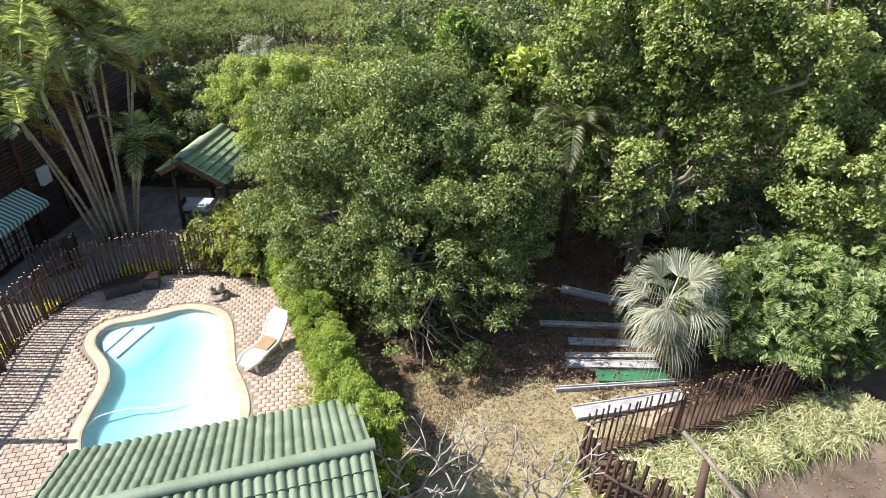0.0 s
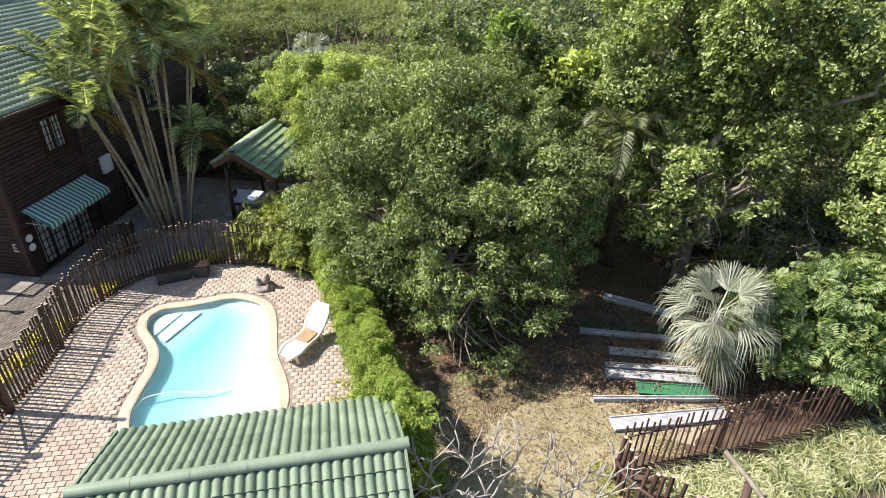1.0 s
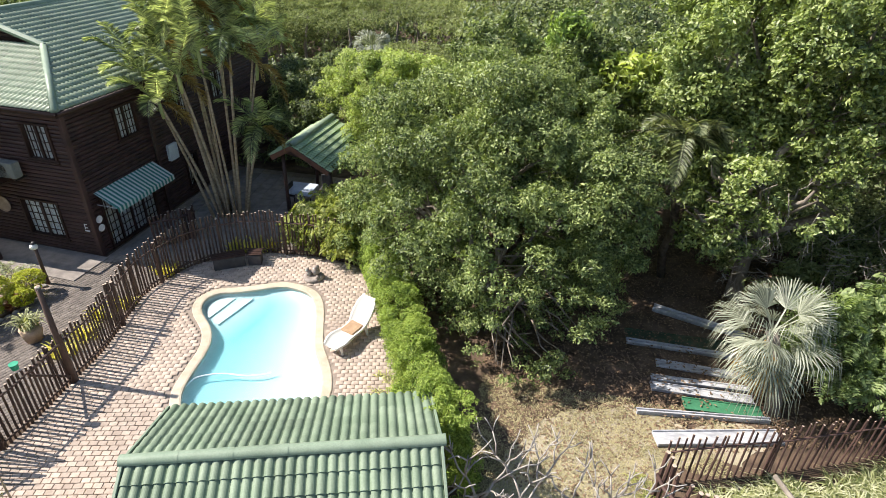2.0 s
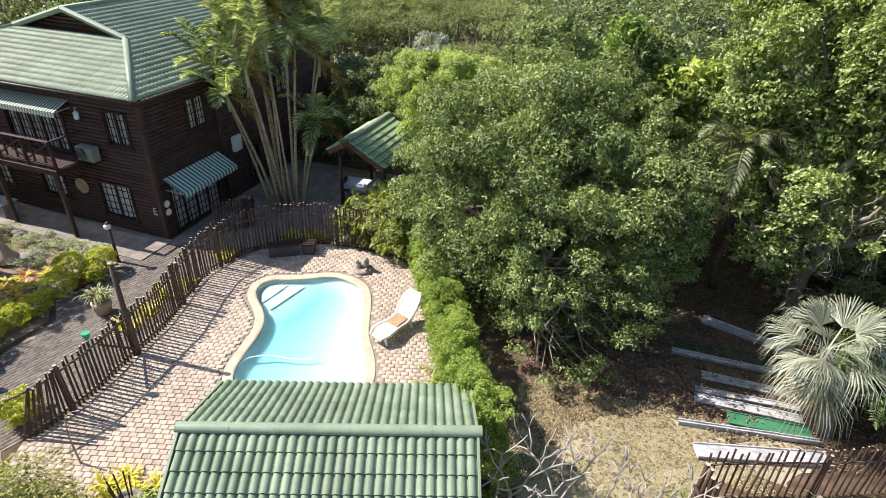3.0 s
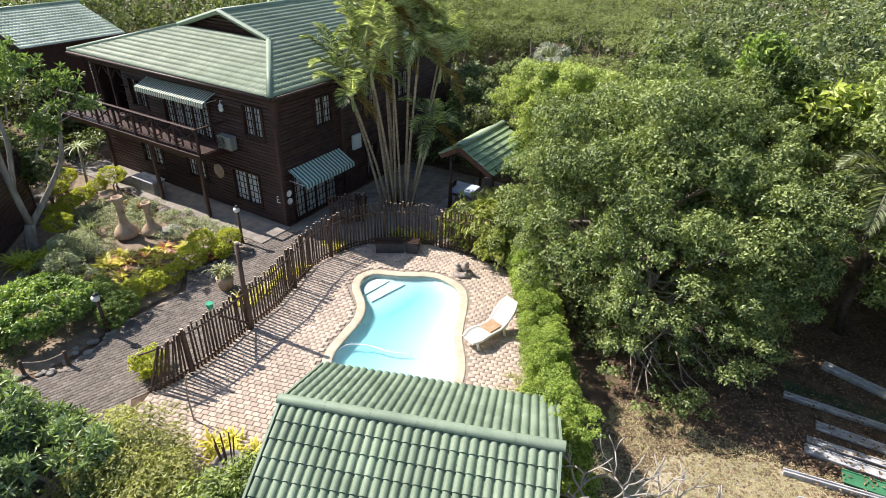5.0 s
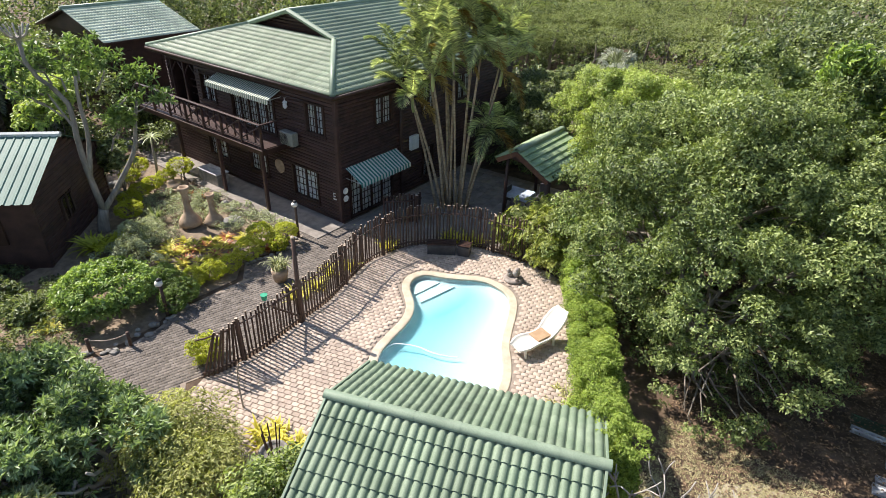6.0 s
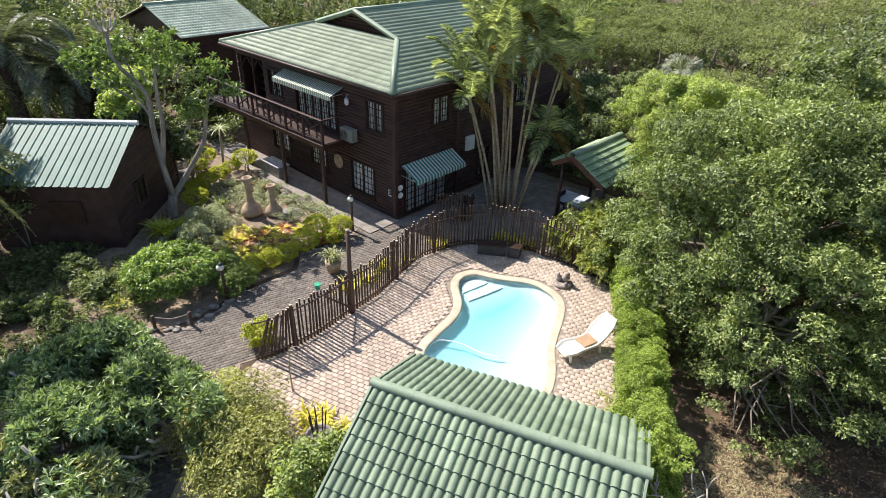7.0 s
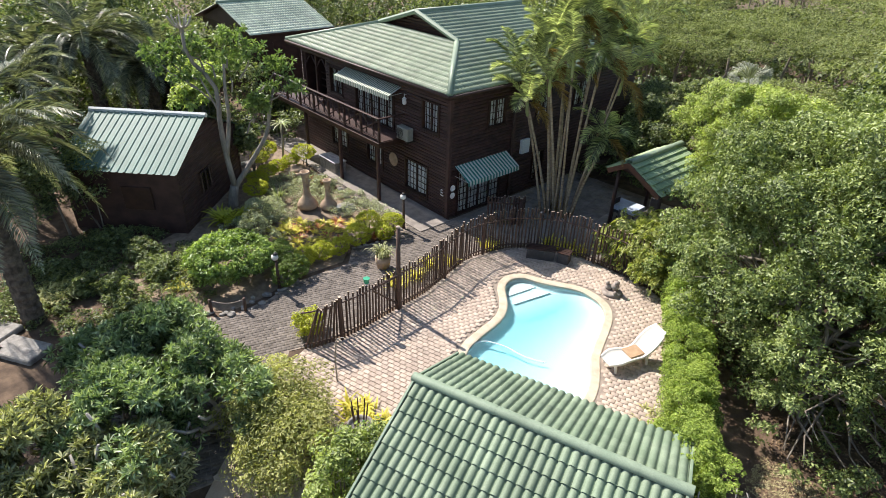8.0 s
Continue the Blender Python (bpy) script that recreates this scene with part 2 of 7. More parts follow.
L = {
    "tree": leafy("glossy_mid_green_leaves", (0.044, 0.068, 0.022), (0.150, 0.200, 0.066), (0.350, 0.405, 0.155), 0.42, 0.25, 0.38),
    "bright": leafy("bright_green_leaves", (0.135, 0.190, 0.050), (0.315, 0.385, 0.115), (0.490, 0.540, 0.210), 0.5, 0.35),
    "broad": leafy("broad_sunlit_leaves", (0.070, 0.112, 0.036), (0.225, 0.285, 0.090), (0.410, 0.465, 0.185), 0.38, 0.3, 0.42),
    "pinnate": leafy("feathered_light_leaves", (0.065, 0.105, 0.036), (0.155, 0.215, 0.075), (0.300, 0.365, 0.150), 0.42, 0.35, 0.4, 1.0),
    "fern": leafy("pinnate_light_leaves", (0.060, 0.110, 0.030), (0.150, 0.225, 0.075), (0.250, 0.330, 0.128), 0.45, 0.3),
    "mound": leafy("mid_green_mound_leaves", (0.110, 0.180, 0.045), (0.230, 0.330, 0.090), (0.390, 0.480, 0.160), 0.4, 0.28, 0.4, 1.0),
    "sapling": leafy("fresh_lime_sapling_leaves", (0.180, 0.250, 0.050), (0.330, 0.400, 0.100), (0.500, 0.540, 0.200), 0.4, 0.35, 0.4, 1.0),
    "feathery": leafy("feathery_yellow_green", (0.150, 0.190, 0.045), (0.300, 0.335, 0.090), (0.460, 0.475, 0.165), 0.5, 0.35, 0.4, 1.0),
    "round": leafy("clipped_mid_green", (0.065, 0.120, 0.025), (0.150, 0.225, 0.050), (0.270, 0.350, 0.100), 0.5, 0.3, 0.4, 1.0),
    "hedge": leafy("feathery_hedge_green", (0.115, 0.180, 0.030), (0.235, 0.320, 0.062), (0.370, 0.445, 0.110), 0.6, 0.35, 0.3, 1.2),
    "acacia": leafy("dull_acacia_green", (0.050, 0.070, 0.030), (0.160, 0.190, 0.075), (0.300, 0.335, 0.140), 0.65, 0.25, 0.2, 0.2),
    "dark_wood": leafy("dark_forest_green", (0.045, 0.070, 0.030), (0.135, 0.172, 0.072), (0.280, 0.320, 0.145), 0.42, 0.28, 0.4, 0.2),
    "palm": leafy("palm_frond_green", (0.140, 0.185, 0.095), (0.320, 0.375, 0.205), (0.600, 0.630, 0.400), 0.34, 0.45, 0.6, 0.7),
    "dusty_palm": leafy("dusty_grey_green_frond", (0.085, 0.110, 0.050), (0.210, 0.240, 0.125), (0.430, 0.450, 0.280), 0.4, 0.3, 0.5, 0.7),
    "palm_old": leafy("dry_palm_frond", (0.240, 0.140, 0.040), (0.400, 0.260, 0.080), (0.500, 0.360, 0.140), 0.6, 0.25, 0.3, 1.0),
    "phoenix": leafy("grey_green_date_frond", (0.070, 0.090, 0.055), (0.165, 0.185, 0.118), (0.340, 0.350, 0.250), 0.33, 0.22, 0.6, 0.6),
    "silver_palm": leafy("silvery_fan_palm", (0.120, 0.135, 0.090), (0.235, 0.255, 0.185), (0.380, 0.395, 0.305), 0.45, 0.15, 0.5, 1.0),
    "lime": leafy("lime_topiary", (0.270, 0.300, 0.025), (0.440, 0.460, 0.045), (0.570, 0.570, 0.090), 0.5, 0.35, 0.4, 2.0),
    "yellow": leafy("yellow_bromeliad", (0.360, 0.340, 0.040), (0.580, 0.520, 0.070), (0.720, 0.640, 0.140), 0.45, 0.3, 0.4, 2.0),
    "red": leafy("red_bromeliad", (0.200, 0.045, 0.030), (0.420, 0.130, 0.060), (0.550, 0.280, 0.120), 0.45, 0.3, 0.4, 2.0),
    "grey": leafy("grey_green_groundcover", (0.210, 0.240, 0.145), (0.360, 0.390, 0.255), (0.520, 0.540, 0.390), 0.6, 0.2, 0.3, 1.0),
    "rosette": leafy("pointed_rosette_leaves", (0.070, 0.118, 0.046), (0.195, 0.275, 0.115), (0.430, 0.510, 0.290), 0.4, 0.25, 0.5, 1.0),
    "bronze": leafy("bronze_green_leaves", (0.140, 0.158, 0.072), (0.310, 0.325, 0.155), (0.540, 0.540, 0.310), 0.45, 0.25, 0.4, 1.0),
    "olive": leafy("olive_yellow_shrub", (0.165, 0.185, 0.055), (0.330, 0.340, 0.110), (0.520, 0.510, 0.220), 0.5, 0.3, 0.4, 1.0),
    "strap": leafy("variegated_strap_grass", (0.110, 0.150, 0.045), (0.310, 0.330, 0.140), (0.620, 0.600, 0.420), 0.45, 0.3, 0.4, 1.5),
    "lawn": leafy("dry_grass_blades", (0.240, 0.225, 0.095), (0.400, 0.350, 0.200), (0.530, 0.460, 0.290), 0.7, 0.2, 0.2, 1.0),
}

glass = bpy.data.materials.new("window_glass")
glass.use_nodes = True
gb = glass.node_tree.nodes["Principled BSDF"]
gb.inputs["Base Color"].default_value = (0.9, 0.93, 0.93, 1)
gb.inputs["Roughness"].default_value, gb.inputs["Transmission Weight"].default_value, gb.inputs["IOR"].default_value = 0.03, 1.0, 1.3
M["glass"] = glass


def striped(name, c1, c2, width, axis):
    """Awning canvas in even stripes."""
    m = surf(name, c1, c1, 3, 0.8, 0.1, 60)
    n, l = m.node_tree.nodes, m.node_tree.links
    co = n.new("ShaderNodeTexCoord")
    sp = n.new("ShaderNodeSeparateXYZ")
    l.new(co.outputs["Object"], sp.inputs["Vector"])
    k = n.new("ShaderNodeMath")
    k.operation = "MULTIPLY"
    k.inputs[1].default_value = 1 / width
    l.new(sp.outputs[axis], k.inputs[0])
    f = n.new("ShaderNodeMath")
    f.operation = "FRACT"
    l.new(k.outputs[0], f.inputs[0])
    g = n.new("ShaderNodeMath")
    g.operation = "GREATER_THAN"
    g.inputs[1].default_value = 0.5
    l.new(f.outputs[0], g.inputs[0])
    mx = n.new("ShaderNodeMix")
    mx.data_type = "RGBA"
    mx.inputs["A"].default_value, mx.inputs["B"].default_value = (*c1, 1), (*c2, 1)
    l.new(g.outputs[0], mx.inputs["Factor"])
    l.new(mx.outputs["Result"], n["Principled BSDF"].inputs["Base Color"])
    return m


M["awning_front"] = striped("grey_green_cream_stripes", (0.13, 0.19, 0.14), (0.5, 0.5, 0.43), 0.13, "X")

# pool plaster: white; light lost in the water is painted in, bluer where deeper
plaster = surf("depth_tinted_plaster", (0.72, 0.82, 0.84), (0.78, 0.87, 0.88), 1.5, 0.7, 0.1, 30, stain=0.12)
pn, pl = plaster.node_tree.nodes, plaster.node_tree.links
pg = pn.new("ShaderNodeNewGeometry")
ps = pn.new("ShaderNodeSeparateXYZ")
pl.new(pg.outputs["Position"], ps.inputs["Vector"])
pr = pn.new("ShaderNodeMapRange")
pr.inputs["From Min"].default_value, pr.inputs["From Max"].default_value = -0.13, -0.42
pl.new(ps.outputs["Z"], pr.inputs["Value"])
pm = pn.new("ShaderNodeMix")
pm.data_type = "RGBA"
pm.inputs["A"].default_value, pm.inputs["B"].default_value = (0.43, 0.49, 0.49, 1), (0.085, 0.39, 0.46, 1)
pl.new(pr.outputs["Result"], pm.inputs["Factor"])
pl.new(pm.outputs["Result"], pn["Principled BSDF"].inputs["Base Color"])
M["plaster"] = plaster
water = bpy.data.materials.new("pool_water")
water.use_nodes = True
wnn, wl = water.node_tree.nodes, water.node_tree.links
wb = wnn["Principled BSDF"]
wb.inputs["Base Color"].default_value = (0.82, 0.97, 1.0, 1)
wb.inputs["Roughness"].default_value, wb.inputs["Transmission Weight"].default_value, wb.inputs["IOR"].default_value = 0.0, 1.0, 1.33
wt = wnn.new("ShaderNodeTexNoise")
wt.inputs["Scale"].default_value = 5.0
wbp = wnn.new("ShaderNodeBump")
wbp.inputs["Strength"].default_value, wbp.inputs["Distance"].default_value = 0.15, 0.02
wl.new(wt.outputs["Fac"], wbp.inputs["Height"])
wl.new(wbp.outputs["Normal"], wb.inputs["Normal"])
M["water"] = water


# ---- building helpers ----
rng = np.random.default_rng(7)


def fast_mesh(name, verts, faces, mat=None, smooth=False):
    """A mesh from arrays; faces: rows of 3 or of 4 corners."""
    me = bpy.data.meshes.new(name)
    verts, faces = np.asarray(verts, np.float32), np.asarray(faces, np.int32)
    k = faces.shape[1]
    me.vertices.add(len(verts))
    me.vertices.foreach_set("co", verts.ravel())
    me.loops.add(faces.size)
    me.loops.foreach_set("vertex_index", faces.ravel())
    me.polygons.add(len(faces))
    me.polygons.foreach_set("loop_start", np.arange(0, faces.size, k, dtype=np.int32))
    if smooth:
        me.polygons.foreach_set("use_smooth", np.ones(len(faces), bool))
    me.update(calc_edges=True)
    if mat:
        me.materials.append(mat)
    return me


class Geo:
    """Gathers boxes, tubes and turned shapes into one mesh."""

    def __init__(self):
        self.v, self.f = [], []

    def add(self, verts, faces):
        o = len(self.v)
        self.v += [tuple(p) for p in verts]
        self.f += [tuple(i + o for i in q) for q in faces]
        return self

    def box(self, c, s, turn=0.0, m=None, bevel=0.0):
        bm = bmesh.new()
        bmesh.ops.create_cube(bm, size=1.0)
        for q in bm.verts:
            q.co = Vector((q.co.x * s[0], q.co.y * s[1], q.co.z * s[2]))
        if bevel:
            bmesh.ops.bevel(bm, geom=list(bm.edges), offset=bevel, segments=1, affect="EDGES")
        w = Matrix.Translation(c) @ (m if m else Matrix.Rotation(turn, 4, "Z"))
        bm.verts.index_update()
        self.add([w @ q.co for q in bm.verts], [[q.index for q in f.verts] for f in bm.faces])
        bm.free()
        return self

    def tube(self, pts, radii, sides=8, caps=True):
        pts = [Vector(p) for p in pts]
        if not hasattr(radii, "__len__"):
            radii = [radii] * len(pts)
        vs, fs = [], []
        prev = None
        for i, p in enumerate(pts):
            d = (pts[min(i + 1, len(pts) - 1)] - pts[max(i - 1, 0)]).normalized()
            a = prev if prev else d.orthogonal().normalized()
            a = (a - d * a.dot(d)).normalized()
            prev = a
            b = d.cross(a)
            for k in range(sides):
                t = 2 * math.pi * k / sides
                vs.append(p + (a * math.cos(t) + b * math.sin(t)) * radii[i])
        for i in range(len(pts) - 1):
            for k in range(sides):
                q = (k + 1) % sides
                fs.append((i * sides + k, i * sides + q, (i + 1) * sides + q, (i + 1) * sides + k))
        if caps:
            fs.append(tuple(range(sides))[::-1])
            fs.append(tuple((len(pts) - 1) * sides + k for k in range(sides)))
        return self.add(vs, fs)

    def turned(self, c, prof, sides=20):
        """A turned shape: rows of radius and height."""
        vs, fs = [], []
        for r, z in prof:
            for k in range(sides):
                t = 2 * math.pi * k / sides
                vs.append((c[0] + r * math.cos(t), c[1] + r * math.sin(t), c[2] + z))
        for i in range(len(prof) - 1):
            for k in range(sides):
                q = (k + 1) % sides
                fs.append((i * sides + k, i * sides + q, (i + 1) * sides + q, (i + 1) * sides + k))
        fs.append(tuple(range(sides))[::-1])
        fs.append(tuple((len(prof) - 1) * sides + k for k in range(sides)))
        return self.add(vs, fs)

    def mesh(self, name, mat, smooth=False):
        me = bpy.data.meshes.new(name)
        me.from_pydata(self.v, [], self.f)
        if smooth:
            for p in me.polygons:
                p.use_smooth = True
        me.materials.append(mat)
        return me


def part(name, geo, mat, parent=None, label="", smooth=False):
    me = geo.mesh(name, mat, smooth) if isinstance(geo, Geo) else geo
    ob = new(name, me)
    if parent:
        ob.parent = parent
    if label:
        ob["label"] = label
    return ob


def thing(name, label, category, at=(0, 0, 0), turn=0.0, group="", kind=""):
    ob = new(name)
    ob.empty_display_size = 0.2
    ob.matrix_world = pose(*at, 0, 0, turn)
    return tagged(ob, label, category, group, kind)


def curve_pts(pts, n, closed=False):
    """Even points on a smooth line through the given ones."""
    P = np.array(pts, float)
    k = len(P)
    out = []
    seg = k if closed else k - 1
    for i in range(seg):
        if closed:
            a, b, c, d = P[(i - 1) % k], P[i], P[(i + 1) % k], P[(i + 2) % k]
        else:
            a, b, c, d = P[max(i - 1, 0)], P[i], P[i + 1], P[min(i + 2, k - 1)]
        for t in np.linspace(0, 1, 24, endpoint=False):
            out.append(0.5 * (2 * b + (c - a) * t + (2 * a - 5 * b + 4 * c - d) * t * t + (3 * b - a - 3 * c + d) * t ** 3))
    out.append(P[0] if closed else P[-1])
    out = np.array(out)
    s = np.concatenate([[0], np.cumsum(np.linalg.norm(np.diff(out, axis=0), axis=1))])
    q = np.linspace(0, s[-1], n + 1 if closed else n)
    res = np.stack([np.interp(q, s, out[:, j]) for j in range(P.shape[1])], 1)
    return res[:-1] if closed else res


def offset_loop(loop, d):
    """A closed loop, counter-clockwise, moved inwards by d."""
    t = np.roll(loop, -1, 0) - np.roll(loop, 1, 0)
    t /= np.linalg.norm(t, axis=1)[:, None]
    return loop + np.stack([-t[:, 1], t[:, 0]], 1) * d


def inside(p, loop):
    x, y = p
    a, b = loop, np.roll(loop, -1, 0)
    c = ((a[:, 1] > y) != (b[:, 1] > y)) & (x < (b[:, 0] - a[:, 0]) * (y - a[:, 1]) / (b[:, 1] - a[:, 1] + 1e-12) + a[:, 0])
    return c.sum() % 2 == 1


def sheet(name, loops, z, mat, kind="structure", label="", category="", parent=None, thick=0.0):
    """A flat sheet inside the first loop and outside the others."""
    bm = bmesh.new()
    edges = []
    for lp in loops:
        vs = [bm.verts.new((p[0], p[1], z)) for p in lp]
        edges += [bm.edges.new((vs[i], vs[(i + 1) % len(vs)])) for i in range(len(vs))]
    bmesh.ops.triangle_fill(bm, use_beauty=True, use_dissolve=False, edges=edges)
    bmesh.ops.recalc_face_normals(bm, faces=bm.faces)
    for f in bm.faces:
        if f.normal.z < 0:
            f.normal_flip()
    if thick:
        ret = bmesh.ops.extrude_face_region(bm, geom=list(bm.faces))
        for q in ret["geom"]:
            if isinstance(q, bmesh.types.BMVert):
                q.co.z -= thick
    me = bpy.data.meshes.new(name)
    bm.to_mesh(me)
    bm.free()
    me.materials.append(mat)
    ob = new(name, me)
    if parent:
        ob.parent = parent
    return tagged(ob, label, category, "", kind)


# ---- leaves ----
def leaf_arrays(c, nrm, size, aspect=0.5, fold=0.15, droop=0.0, axis=None):
    """Folded rhombic leaves at c, facing nrm."""
    n = len(c)
    nrm = nrm / (np.linalg.norm(nrm, axis=1)[:, None] + 1e-9)
    r = rng.normal(size=(n, 3)) if axis is None else axis + rng.normal(size=(n, 3)) * 0.3
    u = r - nrm * (r * nrm).sum(1)[:, None]
    u /= np.linalg.norm(u, axis=1)[:, None] + 1e-9
    w = np.cross(nrm, u)
    s = (size * rng.uniform(0.65, 1.3, n))[:, None]
    base = c - u * s * 0.5
    tip = c + u * s * 0.5 - nrm * s * droop
    mid = c + u * s * 0.02
    a = mid + w * s * aspect * 0.5 + nrm * s * fold
    b = mid - w * s * aspect * 0.5 + nrm * s * fold
    v = np.stack([base, a, tip, b], 1).reshape(-1, 3)
    i = np.arange(n)[:, None] * 4
    f = np.concatenate([i + [0, 1, 2], i + [0, 2, 3]], 1).reshape(-1, 3)
    return v, f


def ball(n):
    d = rng.normal(size=(n, 3))
    return d / np.linalg.norm(d, axis=1)[:, None]


def crown_points(lumps, n, sub=0.3, subs=26, up=0.35, fill=0.25, low=-0.75, tight=False, layer=0.8):
    """Points and facings of leaves on small clumps that cover larger round forms; tight: clipped to an even outline."""
    lumps = np.array(lumps, float)
    area = (lumps[:, 3] * lumps[:, 4] + lumps[:, 3] * lumps[:, 5] + lumps[:, 4] * lumps[:, 5])
    cs, rs = [], []
    for i, (x, y, z, rx, ry, rz) in enumerate(lumps):
        k = max(8, int(subs * area[i] / area.mean()))
        d = ball(k * 2)
        d = d[d[:, 2] > low][:k]
        rad = rng.uniform(*((0.88, 1.0) if tight else (0.66, 1.06)), len(d))[:, None]
        cs.append(np.array([x, y, z]) + d * np.array([rx, ry, rz]) * rad)
        m = (rx + ry + rz) / 3
        rs.append(rng.uniform(0.6, 1.25, len(d)) * sub * m)
    cs, rs = np.concatenate(cs), np.concatenate(rs)
    # clumps that lie deep inside another form are dropped
    keep = np.ones(len(cs), bool)
    for x, y, z, rx, ry, rz in lumps:
        q = ((cs - [x, y, z]) / [rx, ry, rz])
        keep &= (q ** 2).sum(1) > 0.42
    cs, rs = cs[keep], rs[keep]
    p = rs ** 2 / (rs ** 2).sum()
    pick = rng.choice(len(cs), n, p=p)
    d = ball(n)
    d[:, 2] = np.where((d[:, 2] < -0.2) & (rng.random(n) < 0.6), -d[:, 2], d[:, 2])
    rr = np.where(rng.random(n) < fill, rng.uniform(0.3, 0.9, n), rng.uniform(0.86, 1.08, n))[:, None]
    shape = rng.uniform(0.6, 1.5, (len(cs), 3)) * np.array([1.1, 1.1, layer])
    c = cs[pick] + d * rs[pick][:, None] * rr * shape[pick]
    nrm = d * 0.6 + np.array([-0.4, -0.1, 0.9]) * (up + 0.2) + rng.normal(size=(n, 3)) * 0.5
    return c, nrm


def crown(name, lumps, n, size, mat, parent, aspect=0.5, sub=0.3, subs=26, up=0.35, fill=0.25, low=-0.75, label="", floor=0.03, droop=0.0, whorl=1, tight=False, layer=0.8):
    """A crown of leaves; whorl: how many leaves spring from one twig's end."""
    c, nrm = crown_points(lumps, n // whorl, sub, subs, up, fill, low, tight, layer)
    ok = c[:, 2] > floor
    c, nrm = c[ok], nrm[ok]
    axis = None
    if whorl > 1:
        c, nrm = np.repeat(c, whorl, 0), np.repeat(nrm, whorl, 0)
        nrm /= np.linalg.norm(nrm, axis=1)[:, None]
        axis = ball(len(c)) + nrm * 0.25
        c = c + axis * size * rng.uniform(0.45, 1.0, len(c))[:, None]
        nrm = nrm + rng.normal(size=c.shape) * 0.42
        axis = axis * 4
    v, f = leaf_arrays(c, nrm, size, aspect, droop=droop, axis=axis)
    v[:, 2] = np.maximum(v[:, 2], 0.01)
    return part(name, fast_mesh(name, v, f, mat), None, parent, label)


def bent(a, b, k=5, wob=0.1):
    a, b = np.array(a, float), np.array(b, float)
    L_ = np.linalg.norm(b - a)
    t = np.linspace(0, 1, k)[:, None]
    j = rng.normal(size=(k, 3)) * wob * L_ * 0.3
    j[0] = j[-1] = 0
    return a + (b - a) * t + j


def tree(name, label, base, lumps, n, size, leaf, bark="bark", r=0.18, fork=1.4, limbs=None, category="tree", group="", **kw):
    """Trunk, limbs to the larger forms of the crown, and the crown."""
    t = thing(name, label, category, group=group)
    base = np.array(base, float)
    top = np.array([np.mean([q[0] for q in lumps]), np.mean([q[1] for q in lumps]), fork])
    top[:2] = base[:2] * 0.75 + top[:2] * 0.25
    part("trunk", Geo().tube(bent(base - [0, 0, 0.1], top, 6, 0.12), np.linspace(r * 1.25, r * 0.8, 6), 9), M[bark], t, smooth=True)
    for q in lumps[: (limbs or len(lumps))]:
        end = np.array(q[:3]) + [0, 0, q[5] * 0.3]
        g = Geo().tube(bent(top, end, 6, 0.25), np.linspace(r * 0.7, r * 0.15, 6), 7)
        for _ in range(4):
            s = np.array(top) * 0.45 + end * 0.55
            e2 = np.array(q[:3]) + ball(1)[0] * np.array(q[3:]) * 0.8
            g.tube(bent(s, e2, 4, 0.3), np.linspace(r * 0.3, r * 0.06, 4), 5)
        part("limb", g, M[bark], t, smooth=True)
    crown("crown", lumps, n, size, L[leaf], t, **kw)
    return t


def frond(base, way, length, rise, width, n=26, curl=1.0, flat=0.35, leaflet=0.016):
    """A feather palm frond: an arching rib and two rows of leaflets. Returns vertices and triangles."""
    way = np.array(way, float)
    way /= np.linalg.norm(way)
    t = np.linspace(0, 1, n)
    side = np.array([-way[1], way[0], 0.0])
    rib = np.array(base) + way * (length * (t - 0.18 * t ** 2))[:, None] + np.array([0, 0, 1]) * (rise * t - curl * length * 0.75 * t ** 2.2)[:, None]
    tang = np.gradient(rib, axis=0)
    tang /= np.linalg.norm(tang, axis=1)[:, None]
    nrm = np.cross(side, tang) * -1.0
    vs, fs, o = [], [], 0
    for k in range(n - 1):
        w = 0.022 * (1 - t[k]) + 0.006
        q = np.array([rib[k] - side * w, rib[k] + side * w, rib[k + 1] + side * w, rib[k + 1] - side * w])
        vs.append(q)
        fs += [(o, o + 1, o + 2), (o, o + 2, o + 3)]
        o += 4
    for k in range(3, n):
        prof = math.sin(math.pi * min(1.0, 0.12 + 0.9 * t[k])) ** 0.6 * width
        for sg in (-1, 1):
            for h in (0.0, 0.5):
                root = rib[k] - tang[k] * h * length / n
                out = side * sg * 0.8 + tang[k] * 0.62 - nrm[k] * (-flat + rng.normal() * 0.16) - np.array([0, 0, 0.12])
                out /= np.linalg.norm(out)
                ln = prof * rng.uniform(0.85, 1.1)
                wd = np.cross(out, nrm[k])
                wd /= np.linalg.norm(wd) + 1e-9
                m = root + out * ln * 0.45
                tip = root + out * ln - np.array([0, 0, 0.22 * ln])
                vs.append(np.array([root, m + wd * leaflet, tip, m - wd * leaflet]))
                fs += [(o, o + 1, o + 2), (o, o + 2, o + 3)]
                o += 4
    return np.concatenate(vs), np.array(fs)


def fronds(name, items, mat, parent, label=""):
    """Every frond of a palm's head is a part of its own."""
    for it in items:
        v, f = frond(*it[0], **it[1])
        part(name, fast_mesh(name, v, f, mat), None, parent, label)


